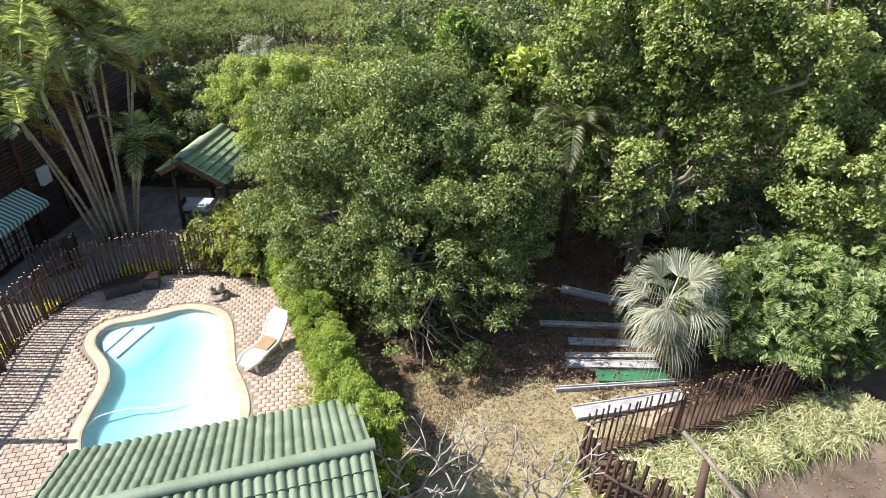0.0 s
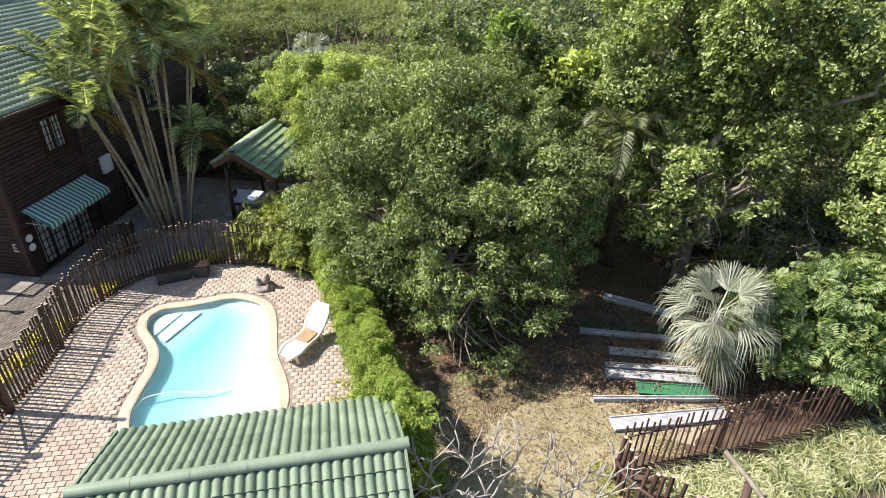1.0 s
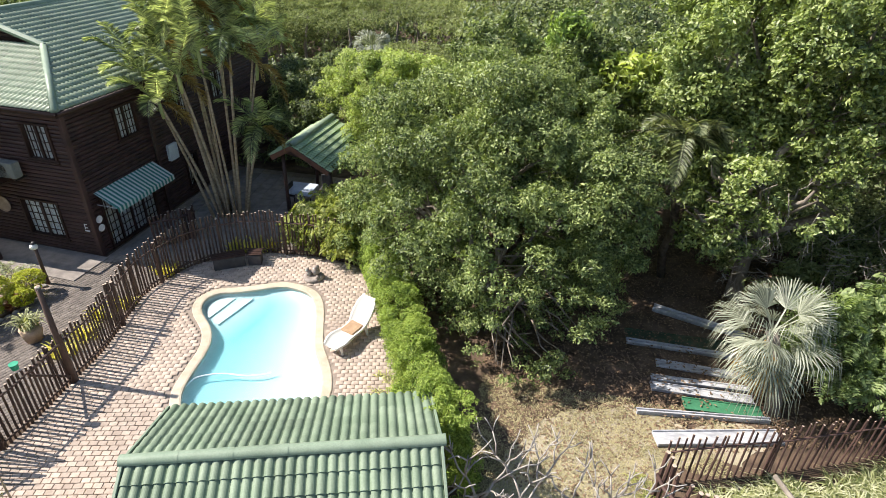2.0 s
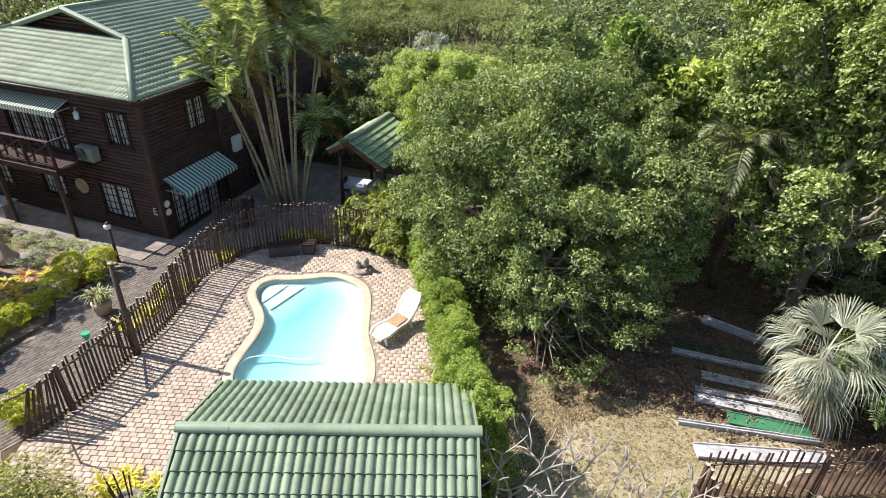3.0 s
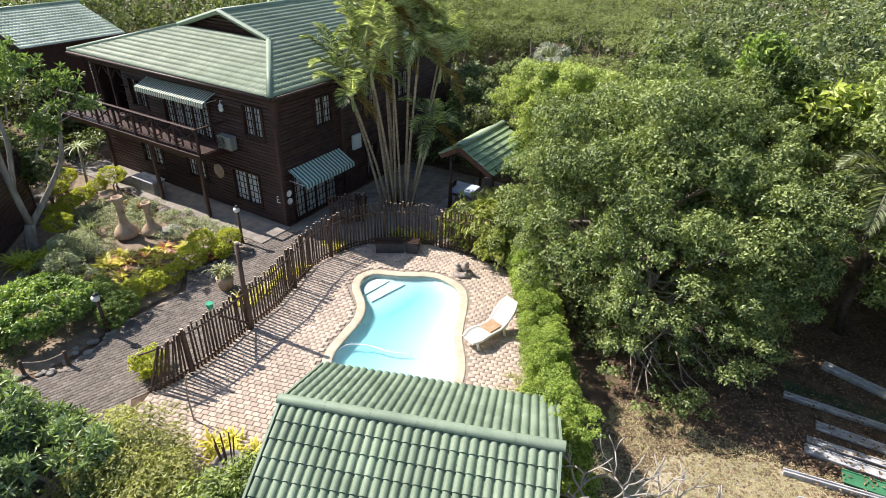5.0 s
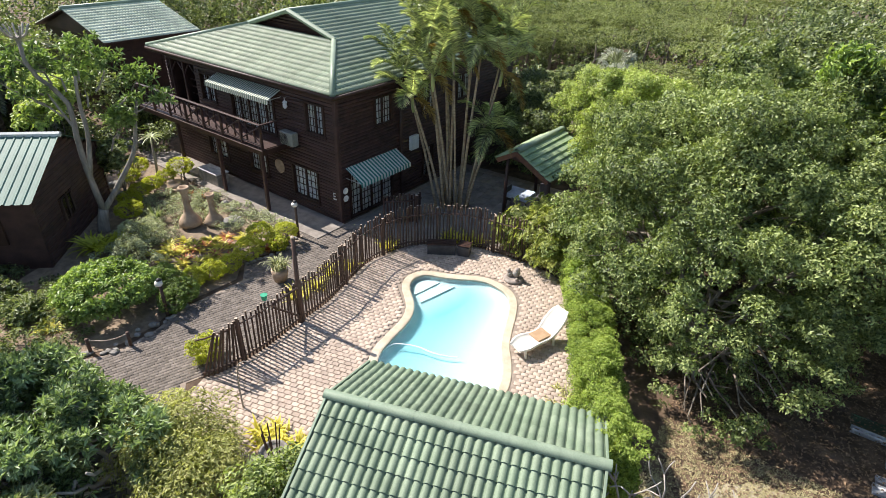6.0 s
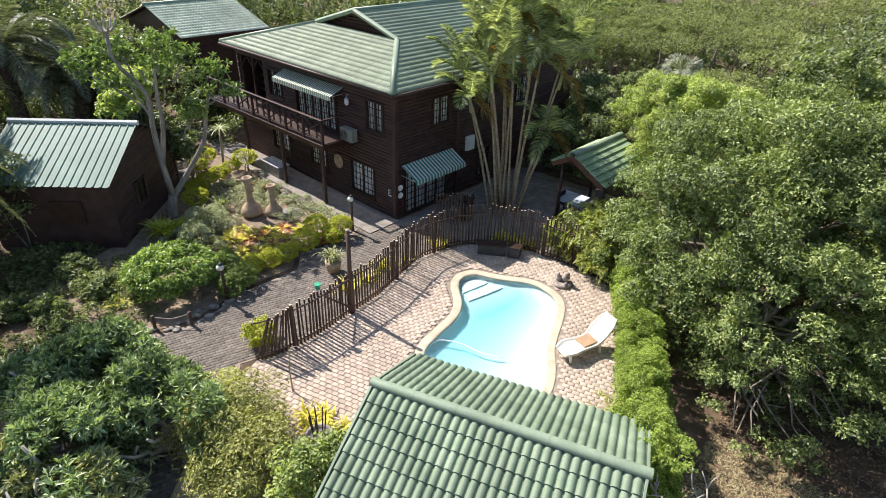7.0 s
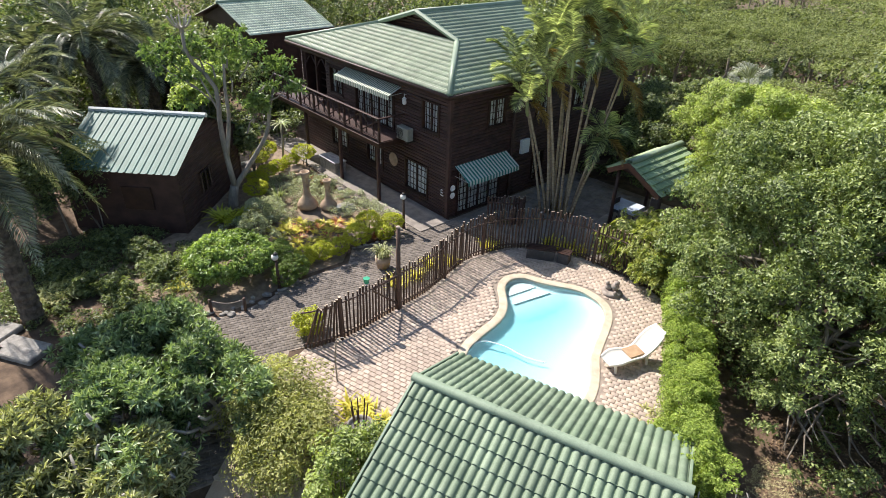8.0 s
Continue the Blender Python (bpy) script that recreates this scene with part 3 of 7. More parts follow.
def straps(c, n, length, width, mat, name, parent, up=0.9, spread=1.0, seg=4, droop=0.6, jitter=0.0):
    """Arching strap leaves that spring from points c; n a point."""
    c = np.atleast_2d(np.array(c, float))
    vs, fs, o = [], [], 0
    for p in c:
        for _ in range(n):
            a = rng.uniform(0, 2 * math.pi)
            ln = length * rng.uniform(0.6, 1.15)
            el = up * rng.uniform(0.55, 1.25)
            d = np.array([math.cos(a) * spread, math.sin(a) * spread, el])
            d /= np.linalg.norm(d)
            sd = np.array([-math.sin(a), math.cos(a), 0])
            q = np.array(p) + np.array([rng.normal(), rng.normal(), 0]) * jitter
            pts = []
            for k in range(seg + 1):
                t = k / seg
                pos = q + d * ln * t - np.array([0, 0, 1]) * droop * ln * t * t
                w = width * (1 - t ** 2.2) * 0.5 + 0.002
                pts += [pos - sd * w, pos + sd * w]
            vs.append(np.array(pts))
            for k in range(seg):
                b = o + 2 * k
                fs += [(b, b + 1, b + 3), (b, b + 3, b + 2)]
            o += 2 * (seg + 1)
    v = np.concatenate(vs)
    v[:, 2] = np.maximum(v[:, 2], 0.01)
    ob = part(name, fast_mesh(name, v, np.array(fs), mat), None, parent)
    ob["kind"] = "stuff"
    return ob


def pinnate_crown(name, lumps, heads, length, pairs, leaf_l, mat, parent, sub=0.3, label=""):
    """A crown of feathered leaves: each a rib with leaflets in pairs, arching outwards."""
    c, nrm = crown_points(lumps, heads, sub, 26, 0.5, 0.2, -0.8)
    ok = c[:, 2] > 0.2
    c, nrm = c[ok], nrm[ok]
    nrm /= np.linalg.norm(nrm, axis=1)[:, None]
    r = rng.normal(size=c.shape) + [0, 0, -0.25]
    d = r - nrm * (r * nrm).sum(1)[:, None]
    d /= np.linalg.norm(d, axis=1)[:, None]
    sd = np.cross(nrm, d)
    ps, ax, ns = [], [], []
    for k in range(pairs):
        t = (k + 1) / pairs
        rib = c + d * length * t - nrm * length * 0.35 * t * t
        taper = math.sin(math.pi * (0.2 + 0.75 * t))
        for s in (-1, 1):
            way = sd * s + d * 0.35
            ps.append(rib + way * leaf_l * 0.5 * taper)
            ax.append(way * 12)
            ns.append(nrm + rng.normal(size=c.shape) * 0.15)
    v, f = leaf_arrays(np.concatenate(ps), np.concatenate(ns), leaf_l, 0.36, 0.06, 0.1, axis=np.concatenate(ax))
    v[:, 2] = np.maximum(v[:, 2], 0.02)
    return part(name, fast_mesh(name, v, f, mat), None, parent, label)


# ---- ground, pool and paving ----
POOL = np.array([(-8.03, 8.75), (-8.22, 9.15), (-8.3, 9.6), (-8.36, 10.1), (-8.4, 10.5), (-8.53, 11.0), (-8.8, 11.46), (-9.15, 11.82), (-9.45, 12.1), (-9.66, 12.42),
                 (-9.71, 12.78), (-9.5, 13.13), (-9.0, 13.31), (-8.48, 13.56), (-8.0, 13.83), (-7.58, 13.95), (-7.11, 13.89), (-6.73, 13.73), (-6.41, 13.37), (-6.13, 12.75),
                 (-5.88, 12.05), (-5.62, 11.4), (-5.26, 10.85), (-4.96, 10.3), (-4.8, 9.75), (-4.88, 9.1), (-5.35, 8.55), (-6.3, 8.2), (-7.2, 8.2), (-7.75, 8.4)])[::-1]
pool_in = curve_pts(POOL, 120, True)
pool_out = offset_loop(pool_in, -0.25)
FENCE = [(-11.3, 5.6), (-11.15, 5.85), (-10.98, 6.6), (-10.95, 7.5), (-11.04, 8.8), (-11.08, 9.9), (-11.25, 10.7), (-11.62, 12.4), (-11.5, 13.4), (-11.1, 14.45), (-10.1, 15.4), (-9.1, 15.78), (-8.2, 15.87), (-7.3, 15.92), (-6.2, 15.8)]
fence_line = curve_pts(FENCE, 124)

far = 400
sheet("ground", [[(-far, -far), (far, -far), (far, far), (-far, far)], pool_out], 0.0, M["soil"], label="leaf-strewn brown soil under the trees", category="ground")

terrace = [tuple(p) for p in curve_pts(FENCE, 60)] + [(-5.2, 15.4), (-4.4, 13.6), (-3.2, 11.2), (-1.9, 8.6), (-3.2, 4.6), (-7.2, 3.2), (-9.6, 4.2), (-10.9, 4.6)]
terrace_loop = np.array(terrace)
pav = sheet("pavement", [terrace, pool_out], 0.02, M["mortar"], label="sunlit pool terrace of tan and pink pavers", category="paving", thick=0.015)
sheet("yard_lawn", [[(p[0], p[1]) for p in curve_pts([(-0.6, 6.3), (-0.2, 8.4), (0.2, 9.6), (1.2, 10.5), (2.6, 11.0), (4.2, 10.9), (6.0, 11.2), (5.6, 10.2), (3.4, 9.2), (3.2, 7.0), (2.4, 5.4)], 160, True) for p in [p + [0.3 * noise.noise(Vector((p[0] * 1.3, p[1] * 1.3, 0))) + 0.12 * noise.noise(Vector((p[0] * 5, p[1] * 5, 3))), 0.3 * noise.noise(Vector((p[0] * 1.3, p[1] * 1.3, 9))) + 0.12 * noise.noise(Vector((p[0] * 5, p[1] * 5, 5)))]]]], 0.012, M["dry_lawn"], label="dry trampled lawn between hedge and picket fence", category="lawn")
sheet("path_lower", [[(3.6, 3.0), (4.9, 7.35), (5.6, 7.9), (7.3, 8.5), (9.7, 9.75), (12.0, 10.0), (16, 10.5), (16, 3)]], 0.016, M["sand_path"], label="brown trodden earth path beside strap grass", category="path")

# walk and patio outside the fence
walk_loop = np.array([(-14.2, 14.0), (-30, 14.8), (-30, 13.6), (-24.4, 13.5), (-22.05, 13.0), (-18.5, 12.45), (-16.1, 12.4), (-15.0, 12.5), (-14.6, 11.5), (-14.95, 9.9), (-14.2, 9.2), (-14.4, 7.2), (-14.1, 6.0),
                      (-14.1, 4.7), (-15.0, 3.4), (-13.0, 0.5), (-9.0, 1.0), (-8.4, 3.4), (-10.6, 4.5), (-11.5, 5.2), (-11.3, 5.75), (-11.1, 7.5), (-11.2, 9.0), (-11.4, 10.8), (-11.75, 12.4), (-11.6, 13.5), (-11.2, 14.6)])
walkway = sheet("walkway", [[tuple(p) for p in walk_loop]], 0.014, M["mortar"], label="grey paved garden walk between house and pool fence", category="paving", thick=0.012)
patio_loop = np.array([(-14.25, 14.0), (-11.25, 14.65), (-10.1, 15.55), (-9.1, 15.95), (-6.2, 16.0), (-6.0, 22.5), (-13.9, 22.5)])
patio = sheet("patio", [[tuple(p) for p in patio_loop]], 0.010, M["mortar"], label="shaded patio of worn square concrete slabs", category="paving")
bed_loop = np.array([(-14.75, 11.4), (-15.1, 12.3), (-16.2, 12.25), (-18.5, 12.3), (-22.05, 12.85), (-24.6, 13.4), (-28.0, 12.2), (-26.5, 8.0), (-20.4, 6.2), (-19.0, 2.0), (-15.2, 3.6), (-14.3, 4.8), (-14.3, 6.0), (-14.6, 7.2), (-14.4, 9.1), (-15.1, 9.9)])
sheet("garden_bed", [[tuple(p) for p in bed_loop]], 0.018, M["bed"], label="planted garden bed of dark mulch", category="garden bed")

# coping, basin and water
pool = thing("swimming_pool", "kidney-shaped pool of clear turquoise water with cream coping", "pool", (-7.2, 11.0, 0), kind="structure")


def ring(name, loops_z, mat, parent, smooth=False):
    g = Geo()
    n = len(loops_z[0][0])
    for lp, z in loops_z:
        g.v += [(p[0], p[1], z) for p in lp]
    for i in range(len(loops_z) - 1):
        for k in range(n):
            q = (k + 1) % n
            g.f.append((i * n + k, i * n + q, (i + 1) * n + q, (i + 1) * n + k))
    return part(name, g, mat, parent, smooth=smooth)


pool.matrix_world = Matrix.Identity(4)
ring("coping", [(pool_out, -0.02), (pool_out, 0.035), (offset_loop(pool_out, 0.02), 0.045), (offset_loop(pool_in, -0.03), 0.045), (offset_loop(pool_in, 0.012), 0.03), (offset_loop(pool_in, 0.012), -0.03), (offset_loop(pool_in, -0.04), -0.04)], M["coping"], pool)


# a bowl that falls away from the rim, deeper towards the fence
GX, GY = np.arange(-10.2, -4.3, 0.1), np.arange(7.6, 14.5, 0.1)
grid = np.stack(np.meshgrid(GX, GY, indexing="ij"), 2).reshape(-1, 2)
rim = np.linalg.norm(grid[:, None] - pool_in[None], axis=2).min(1)
rim = np.where([inside(p, pool_in) for p in grid], rim, -rim)
lean = np.clip((-5.0 - grid[:, 0]) / 3.4, 0, 1)
bowl = -0.1 - (0.05 + 0.3 * lean) * (1 - np.exp(-np.maximum(rim, 0) / 0.3))
shelf = np.clip(((grid - [-9.0, 12.5]) @ [0.965, -0.26] - 0.2) / 1.6, 0, 1)
bowl = np.maximum(bowl, -0.21 - 0.3 * shelf)
idx = np.arange(len(grid)).reshape(len(GX), len(GY))
cells = np.stack([idx[:-1, :-1], idx[1:, :-1], idx[1:, 1:], idx[:-1, 1:]], 2).reshape(-1, 4)
cells = cells[(rim[cells] > -0.14).all(1)]
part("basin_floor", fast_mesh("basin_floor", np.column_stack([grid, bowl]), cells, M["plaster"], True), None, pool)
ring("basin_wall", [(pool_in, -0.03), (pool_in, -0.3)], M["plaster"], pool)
w = sheet("water", [pool_in], -0.065, M["water"], kind="", parent=pool)
w.visible_shadow = False
def cut_by(loop, a, b):
    """The part of a loop to the left of the line from a to b."""
    a, b = np.array(a), np.array(b)
    side = lambda p: (b[0] - a[0]) * (p[1] - a[1]) - (b[1] - a[1]) * (p[0] - a[0])
    out = []
    for p, q in zip(loop, np.roll(loop, -1, 0)):
        sp_, sq = side(p), side(q)
        if sp_ >= 0:
            out.append(p)
        if (sp_ >= 0) != (sq >= 0):
            out.append(p + (q - p) * sp_ / (sp_ - sq))
    return out


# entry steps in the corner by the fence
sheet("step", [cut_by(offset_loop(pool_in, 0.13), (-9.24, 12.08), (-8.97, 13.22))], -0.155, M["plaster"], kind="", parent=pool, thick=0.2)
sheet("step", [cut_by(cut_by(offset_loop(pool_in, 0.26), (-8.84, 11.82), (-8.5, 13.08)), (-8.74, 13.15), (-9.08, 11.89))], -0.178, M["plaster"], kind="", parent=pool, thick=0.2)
hose = curve_pts([(-8.08, 8.86, -0.06), (-8.14, 8.95, -0.06), (-8.27, 9.3, -0.062), (-8.2, 9.66, -0.062), (-7.94, 9.85, -0.062), (-7.54, 9.99, -0.062), (-7.07, 10.03, -0.064), (-6.7, 10.14, -0.068), (-6.4, 10.3, -0.075)], 44)
tagged(part("pool_hose", Geo().tube(hose, 0.022, 6), M["hose"], smooth=True), "white suction hose floating in the pool", "hose")

# slatted shared helper for gable tiles
TILE_W, TILE_L = 0.33, 0.36


def tile_mesh(name, mat, w=TILE_W, ln=TILE_L, rolls=2, amp=0.052, seg=8, butt=0.03):
    """A double-roll roof tile: x across, y down the slope, z up."""
    xs = np.linspace(0, w, rolls * seg * 2 // 2 + 1)
    g = Geo()
    nx = len(xs)
    for y, z0 in ((0.0, -0.004), (ln, butt), (ln, -0.008)):
        for x in xs:
            ph = (x / w * rolls) % 1.0
            h = amp * max(0.0, math.sin(math.pi * min(1.0, ph / 0.9))) ** 0.6 if ph < 0.9 else 0.0
            g.v.append((x, y, z0 + h))
    for r_ in range(2):
        for i in range(nx - 1):
            g.f.append((r_ * nx + i, (r_ + 1) * nx + i, (r_ + 1) * nx + i + 1, r_ * nx + i + 1))
    return g.mesh(name, mat)


def slope_matrix(a, b, down):
    """a: the top corner, b: the other end of the ridge, down: a point at the eave below a."""
    a, b, down = Vector(a), Vector(b), Vector(down)
    x = (b - a).normalized()
    y = (down - a)
    y = (y - x * y.dot(x)).normalized()
    z = x.cross(y)
    if z.z < 0:
        z = -z
    m = Matrix((x, y, z)).transposed().to_4x4()
    m.translation = a
    return m


def tiled_slope(parent, a, b, down, mat, exposed=0.32, w=TILE_W, butt=0.03):
    m = slope_matrix(a, b, down)
    length, depth = (Vector(b) - Vector(a)).length, (Vector(down) - Vector(a)).length
    nx, ny = max(1, round(length / w)), max(1, round(depth / exposed))
    me = tile_mesh("tile", mat, length / nx, depth / ny + 0.05, butt=butt)
    inv = parent.matrix_world.inverted()
    for j in range(ny):
        for i in range(nx):
            ob = new("tile", me)
            ob.parent = parent
            ob.matrix_basis = inv @ m @ Matrix.Translation((i * length / nx, j * depth / ny, 0.008 + rng.uniform(0, 0.004))) @ Matrix.Rotation(rng.normal() * 0.004, 4, "Z")


def deck(parent, name, a, b, down, mat, thick=0.04, under=0.03):
    """The boarding under the tiles."""
    m = slope_matrix(a, b, down)
    length, depth = (Vector(b) - Vector(a)).length, (Vector(down) - Vector(a)).length
    g = Geo().box((length / 2, depth / 2, -under - thick / 2), (length, depth, thick))
    ob = part(name, g, mat, parent)
    ob.matrix_basis = parent.matrix_world.inverted() @ m
    return ob


def ridge_cap(parent, a, b, mat, r=0.12, n=10):
    """A ridge of overlapping half-round caps."""
    a, b = np.array(a, float), np.array(b, float)
    d = (b - a) / n
    u = d / np.linalg.norm(d)
    s = np.array([-u[1], u[0], 0])
    s /= np.linalg.norm(s)
    for k in range(n):
        g = Geo()
        for t, rr in ((0.0, r), (1.06, r * 1.06)):
            for q in np.linspace(-0.15, math.pi + 0.15, 9):
                g.v.append(tuple(a + d * (k + t) + s * math.cos(q) * rr * 1.25 + np.array([0, 0, math.sin(q) * rr])))
        for i in range(8):
            g.f.append((i, i + 1, 10 + i, 9 + i))
        part("ridge_cap", g, mat, parent, smooth=True)


# ---- cabana roof in front of the pool ----
ca = np.array([-5.9, 4.97, 3.0])
cb = np.array([-1.15, 6.46, 3.0])
cu = (cb - ca) / np.linalg.norm(cb - ca)
cn = np.array([-cu[1], cu[0], 0])
cab = thing("cabana", "open timber cabana with a green double-roll tiled roof", "cabana")
FAR_D, NEAR_D, PITCH = 1.85, 2.7, 0.42
down_far = ca + cn * FAR_D + [0, 0, -FAR_D * PITCH]
down_near = ca - cn * NEAR_D + [0, 0, -NEAR_D * PITCH]
deck(cab, "roof_boarding", ca, cb, down_far, M["frame"])
deck(cab, "roof_boarding", ca, cb, down_near, M["frame"])
ridge_cap(cab, ca - cu * 0.08 + [0, 0, 0.05], cb + cu * 0.05 + [0, 0, 0.05], M["green_trim"], 0.085, 6)
for q, down in ((ca, down_far), (ca, down_near), (cb, down_far - ca + cb), (cb, down_near - ca + cb)):
    e = np.array(q)
    g = Geo()
    d = np.array(down) - e
    ln = np.linalg.norm(d)
    m = slope_matrix(e, e + cu, down)
    off = -0.03 if q is ca else 0.03
    g.box((off, ln / 2, 0.0), (0.05, ln, 0.16), bevel=0.006)
    ob = part("barge_board", g, M["green_trim"], cab)
    ob.matrix_basis = m
for s, t in ((0.25, 1.5), (0.95, 1.5), (0.25, -2.3), (0.95, -2.3), (0.6, 1.5)):
    p = ca + (cb - ca) * s + cn * t
    h = 3.0 - abs(t) * PITCH - 0.1
    part("post", Geo().tube([(p[0], p[1], 0), (p[0], p[1], h)], 0.07, 10), M["pole"], cab, smooth=True)
for t in (1.5, -2.3):
    p, q = ca + (cb - ca) * 0.04 + cn * t, ca + (cb - ca) * 0.97 + cn * t
    h = 3.0 - abs(t) * PITCH - 0.16
    part("beam", Geo().tube([(p[0], p[1], h), (q[0], q[1], h)], 0.06, 8), M["pole"], cab, smooth=True)


# ---- timber house ----
HA = -3.0
house = thing("house", "two-storey dark-stained log house with a green tiled roof", "house", (-14.42, 14.24, 0), HA)
HW, HD, EAVE, OV, SLOPE = 11.0, 12.2, 5.05, 0.5, 0.295  # width to the left of the corner, depth behind it


def openings_front():
    """x from, x to, z from, z to, kind."""
    return [(-2.68, -1.2, 0.46, 1.84, "window"), (-1.58, -0.58, 3.36, 4.56, "window"), (-5.5, -4.3, 0.8, 1.9, "window"), (-8.5, -7.1, 0.75, 1.9, "window"),
            (-6.25, -3.45, 2.75, 4.55, "door"), (-8.35, -7.35, 3.3, 4.5, "window"), (-10.8, -8.75, 2.75, 4.7, "veranda")]


def openings_right():
    return [(0.5, 2.95, 0.03, 2.02, "door"), (1.98, 2.95, 3.42, 4.56, "window"), (5.0, 5.7, 0.35, 1.75, "window"), (4.9, 5.8, 3.35, 4.5, "window"), (7.4, 8.4, 3.35, 4.5, "window")]


def log_courses(wall, length, sign, holes, front):
    """Half-round boards, one course on another, cut at the openings."""
    H_C = 0.135
    nz = int(EAVE / H_C)
    cache = {}
    for k in range(nz):
        z = k * H_C
        cuts = sorted((a, b) for a, b, z0, z1, _ in holes if z + H_C * 0.5 > z0 - 0.06 and z + H_C * 0.5 < z1 + 0.06)
        lo, hi = (-length, 0.0) if front else (0.0, length)
        runs, x = [], lo
        for a, b in cuts:
            if a - 0.06 > x:
                runs.append((x, a - 0.06))
            x = b + 0.06
        runs.append((x, hi))
        for a, b in runs:
            if b - a < 0.05:
                continue
            key = round(b - a, 3)
            if key not in cache:
                g = Geo()
                prof = [(0.0, 0.0), (0.028, 0.012), (0.045, 0.045), (0.048, 0.075), (0.036, 0.115), (0.0, 0.132)]
                for xx in (0.0, b - a):
                    g.v += [(xx, -d, zz) for d, zz in prof]
                n = len(prof)
                for i in range(n - 1):
                    g.f.append((i, i + n, i + 1 + n, i + 1))
                g.f += [tuple(range(n)), tuple(range(2 * n - 1, n - 1, -1))]
                cache[key] = g.mesh("board", M["log"])
            ob = new("board", cache[key])
            ob.parent = wall
            if front:
                ob.matrix_basis = pose(a, 0, z)
            else:
                ob.matrix_basis = pose(0, a, z, 0, 0, 90)


def wall_mass(name, x0, x1, y0, y1, holes, front):
    """The wall behind the boards, in pieces round its openings."""
    g = Geo()
    lo, hi = (x0, x1) if front else (y0, y1)
    xs = sorted({lo, hi, *[q for h in holes for q in h[:2]]})
    zs = sorted({0.0, EAVE, *[q for h in holes for q in h[2:4]]})
    for a, b in zip(xs, xs[1:]):
        for c, d in zip(zs, zs[1:]):
            mx, mz = (a + b) / 2, (c + d) / 2
            if any(h[0] < mx < h[1] and h[2] < mz < h[3] for h in holes):
                continue
            if front:
                g.box((mx, (y0 + y1) / 2, mz), (b - a, y1 - y0, d - c))
            else:
                g.box(((x0 + x1) / 2, mx, mz), (x1 - x0, b - a, d - c))
    bm = bmesh.new()
    me = g.mesh(name, M["log"])
    bm.from_mesh(me)
    bmesh.ops.remove_doubles(bm, verts=bm.verts, dist=0.001)
    bm.to_mesh(me)
    bm.free()
    return part(name, me, None, house)


def window_unit(h, front):
    a, b, z0, z1, kind = h
    wd, ht = b - a, z1 - z0
    win = thing("door" if kind == "door" else "window", "", "")
    win.parent = house
    win.matrix_basis = pose(a, 0.05, z0) if front else pose(-0.05, a, z0, 0, 0, 90)
    fr = 0.07
    g = Geo()
    for c, s in (((wd / 2, -0.06, fr / 2 - 0.02), (wd + 0.14, 0.14, fr)), ((wd / 2, -0.06, ht - fr / 2 + 0.02), (wd + 0.14, 0.14, fr)),
                 ((fr / 2 - 0.035, -0.06, ht / 2), (fr, 0.14, ht)), ((wd - fr / 2 + 0.035, -0.06, ht / 2), (fr, 0.14, ht))):
        g.box(c, s, bevel=0.006)
    part("window_frame", g, M["frame"], win)
    lights = max(2, round(wd / 0.62))
    for k in range(1, lights):
        part("mullion", Geo().box((wd * k / lights, -0.035, ht / 2), (0.08, 0.07, ht - 0.1), bevel=0.005), M["frame"], win)
    bars = Geo()
    rows = max(3, round(ht / 0.3))
    cols = lights * 3
    for k in range(1, cols):
        if k % 3:
            bars.box((wd * k / cols, -0.02, ht / 2), (0.022, 0.025, ht - 0.1))
    for k in range(1, rows):
        bars.box((wd / 2, -0.021, ht * k / rows), (wd - 0.08, 0.025, 0.022))
    part("glazing_bar", bars, M["frame"], win)
    part("pane", Geo().box((wd / 2, 0.0, ht / 2), (wd - 0.02, 0.008, ht - 0.02)), M["glass"], win).visible_shadow = False
    cur = Geo()
    nx = int(wd / 0.03)
    for i in range(nx + 1):
        x = wd * i / nx
        y = 0.06 + 0.022 * math.sin(i * 1.15) + 0.01 * math.sin(i * 0.37)
        cur.v += [(x, y, 0.03), (x, y, ht - 0.03)]
    for i in range(nx):
        cur.f.append((2 * i, 2 * i + 2, 2 * i + 3, 2 * i + 1))
    part("curtain", cur, M["curtain"], win, "pale drawn curtain", smooth=True)
    if kind == "window":
        part("window_sill", Geo().box((wd / 2, -0.11, -0.03), (wd + 0.2, 0.12, 0.05), bevel=0.008), M["frame"], win)


wf = wall_mass("wall_front", -HW, 0, 0.0, 0.16, openings_front(), True)
wr = wall_mass("wall_side", -0.16, 0, 0.16, HD, openings_right(), False)
part("wall_back", Geo().box((-HW / 2, HD - 0.08, EAVE / 2), (HW - 0.32, 0.16, EAVE)), M["log"], house)
part("wall_left", Geo().box((-HW + 0.08, HD / 2 + 0.08, EAVE / 2), (0.16, HD - 0.16, EAVE)), M["log"], house)
part("upper_floor", Geo().box((-HW / 2, HD / 2, 2.55), (HW - 0.34, HD - 0.34, 0.12)), M["frame"], house)
log_courses(wf, HW, -1, openings_front(), True)
log_courses(wr, HD, 1, openings_right(), False)
part("corner_post", Geo().box((0.02, -0.02, EAVE / 2), (0.16, 0.16, EAVE), bevel=0.015), M["log"], house)
part("wall_trim", Geo().box((0.04, 3.55, EAVE / 2), (0.1, 0.14, EAVE), bevel=0.01), M["log"], house)
for h in openings_front():
    if h[4] != "veranda":
        window_unit(h, True)
for h in openings_right():
    window_unit(h, False)

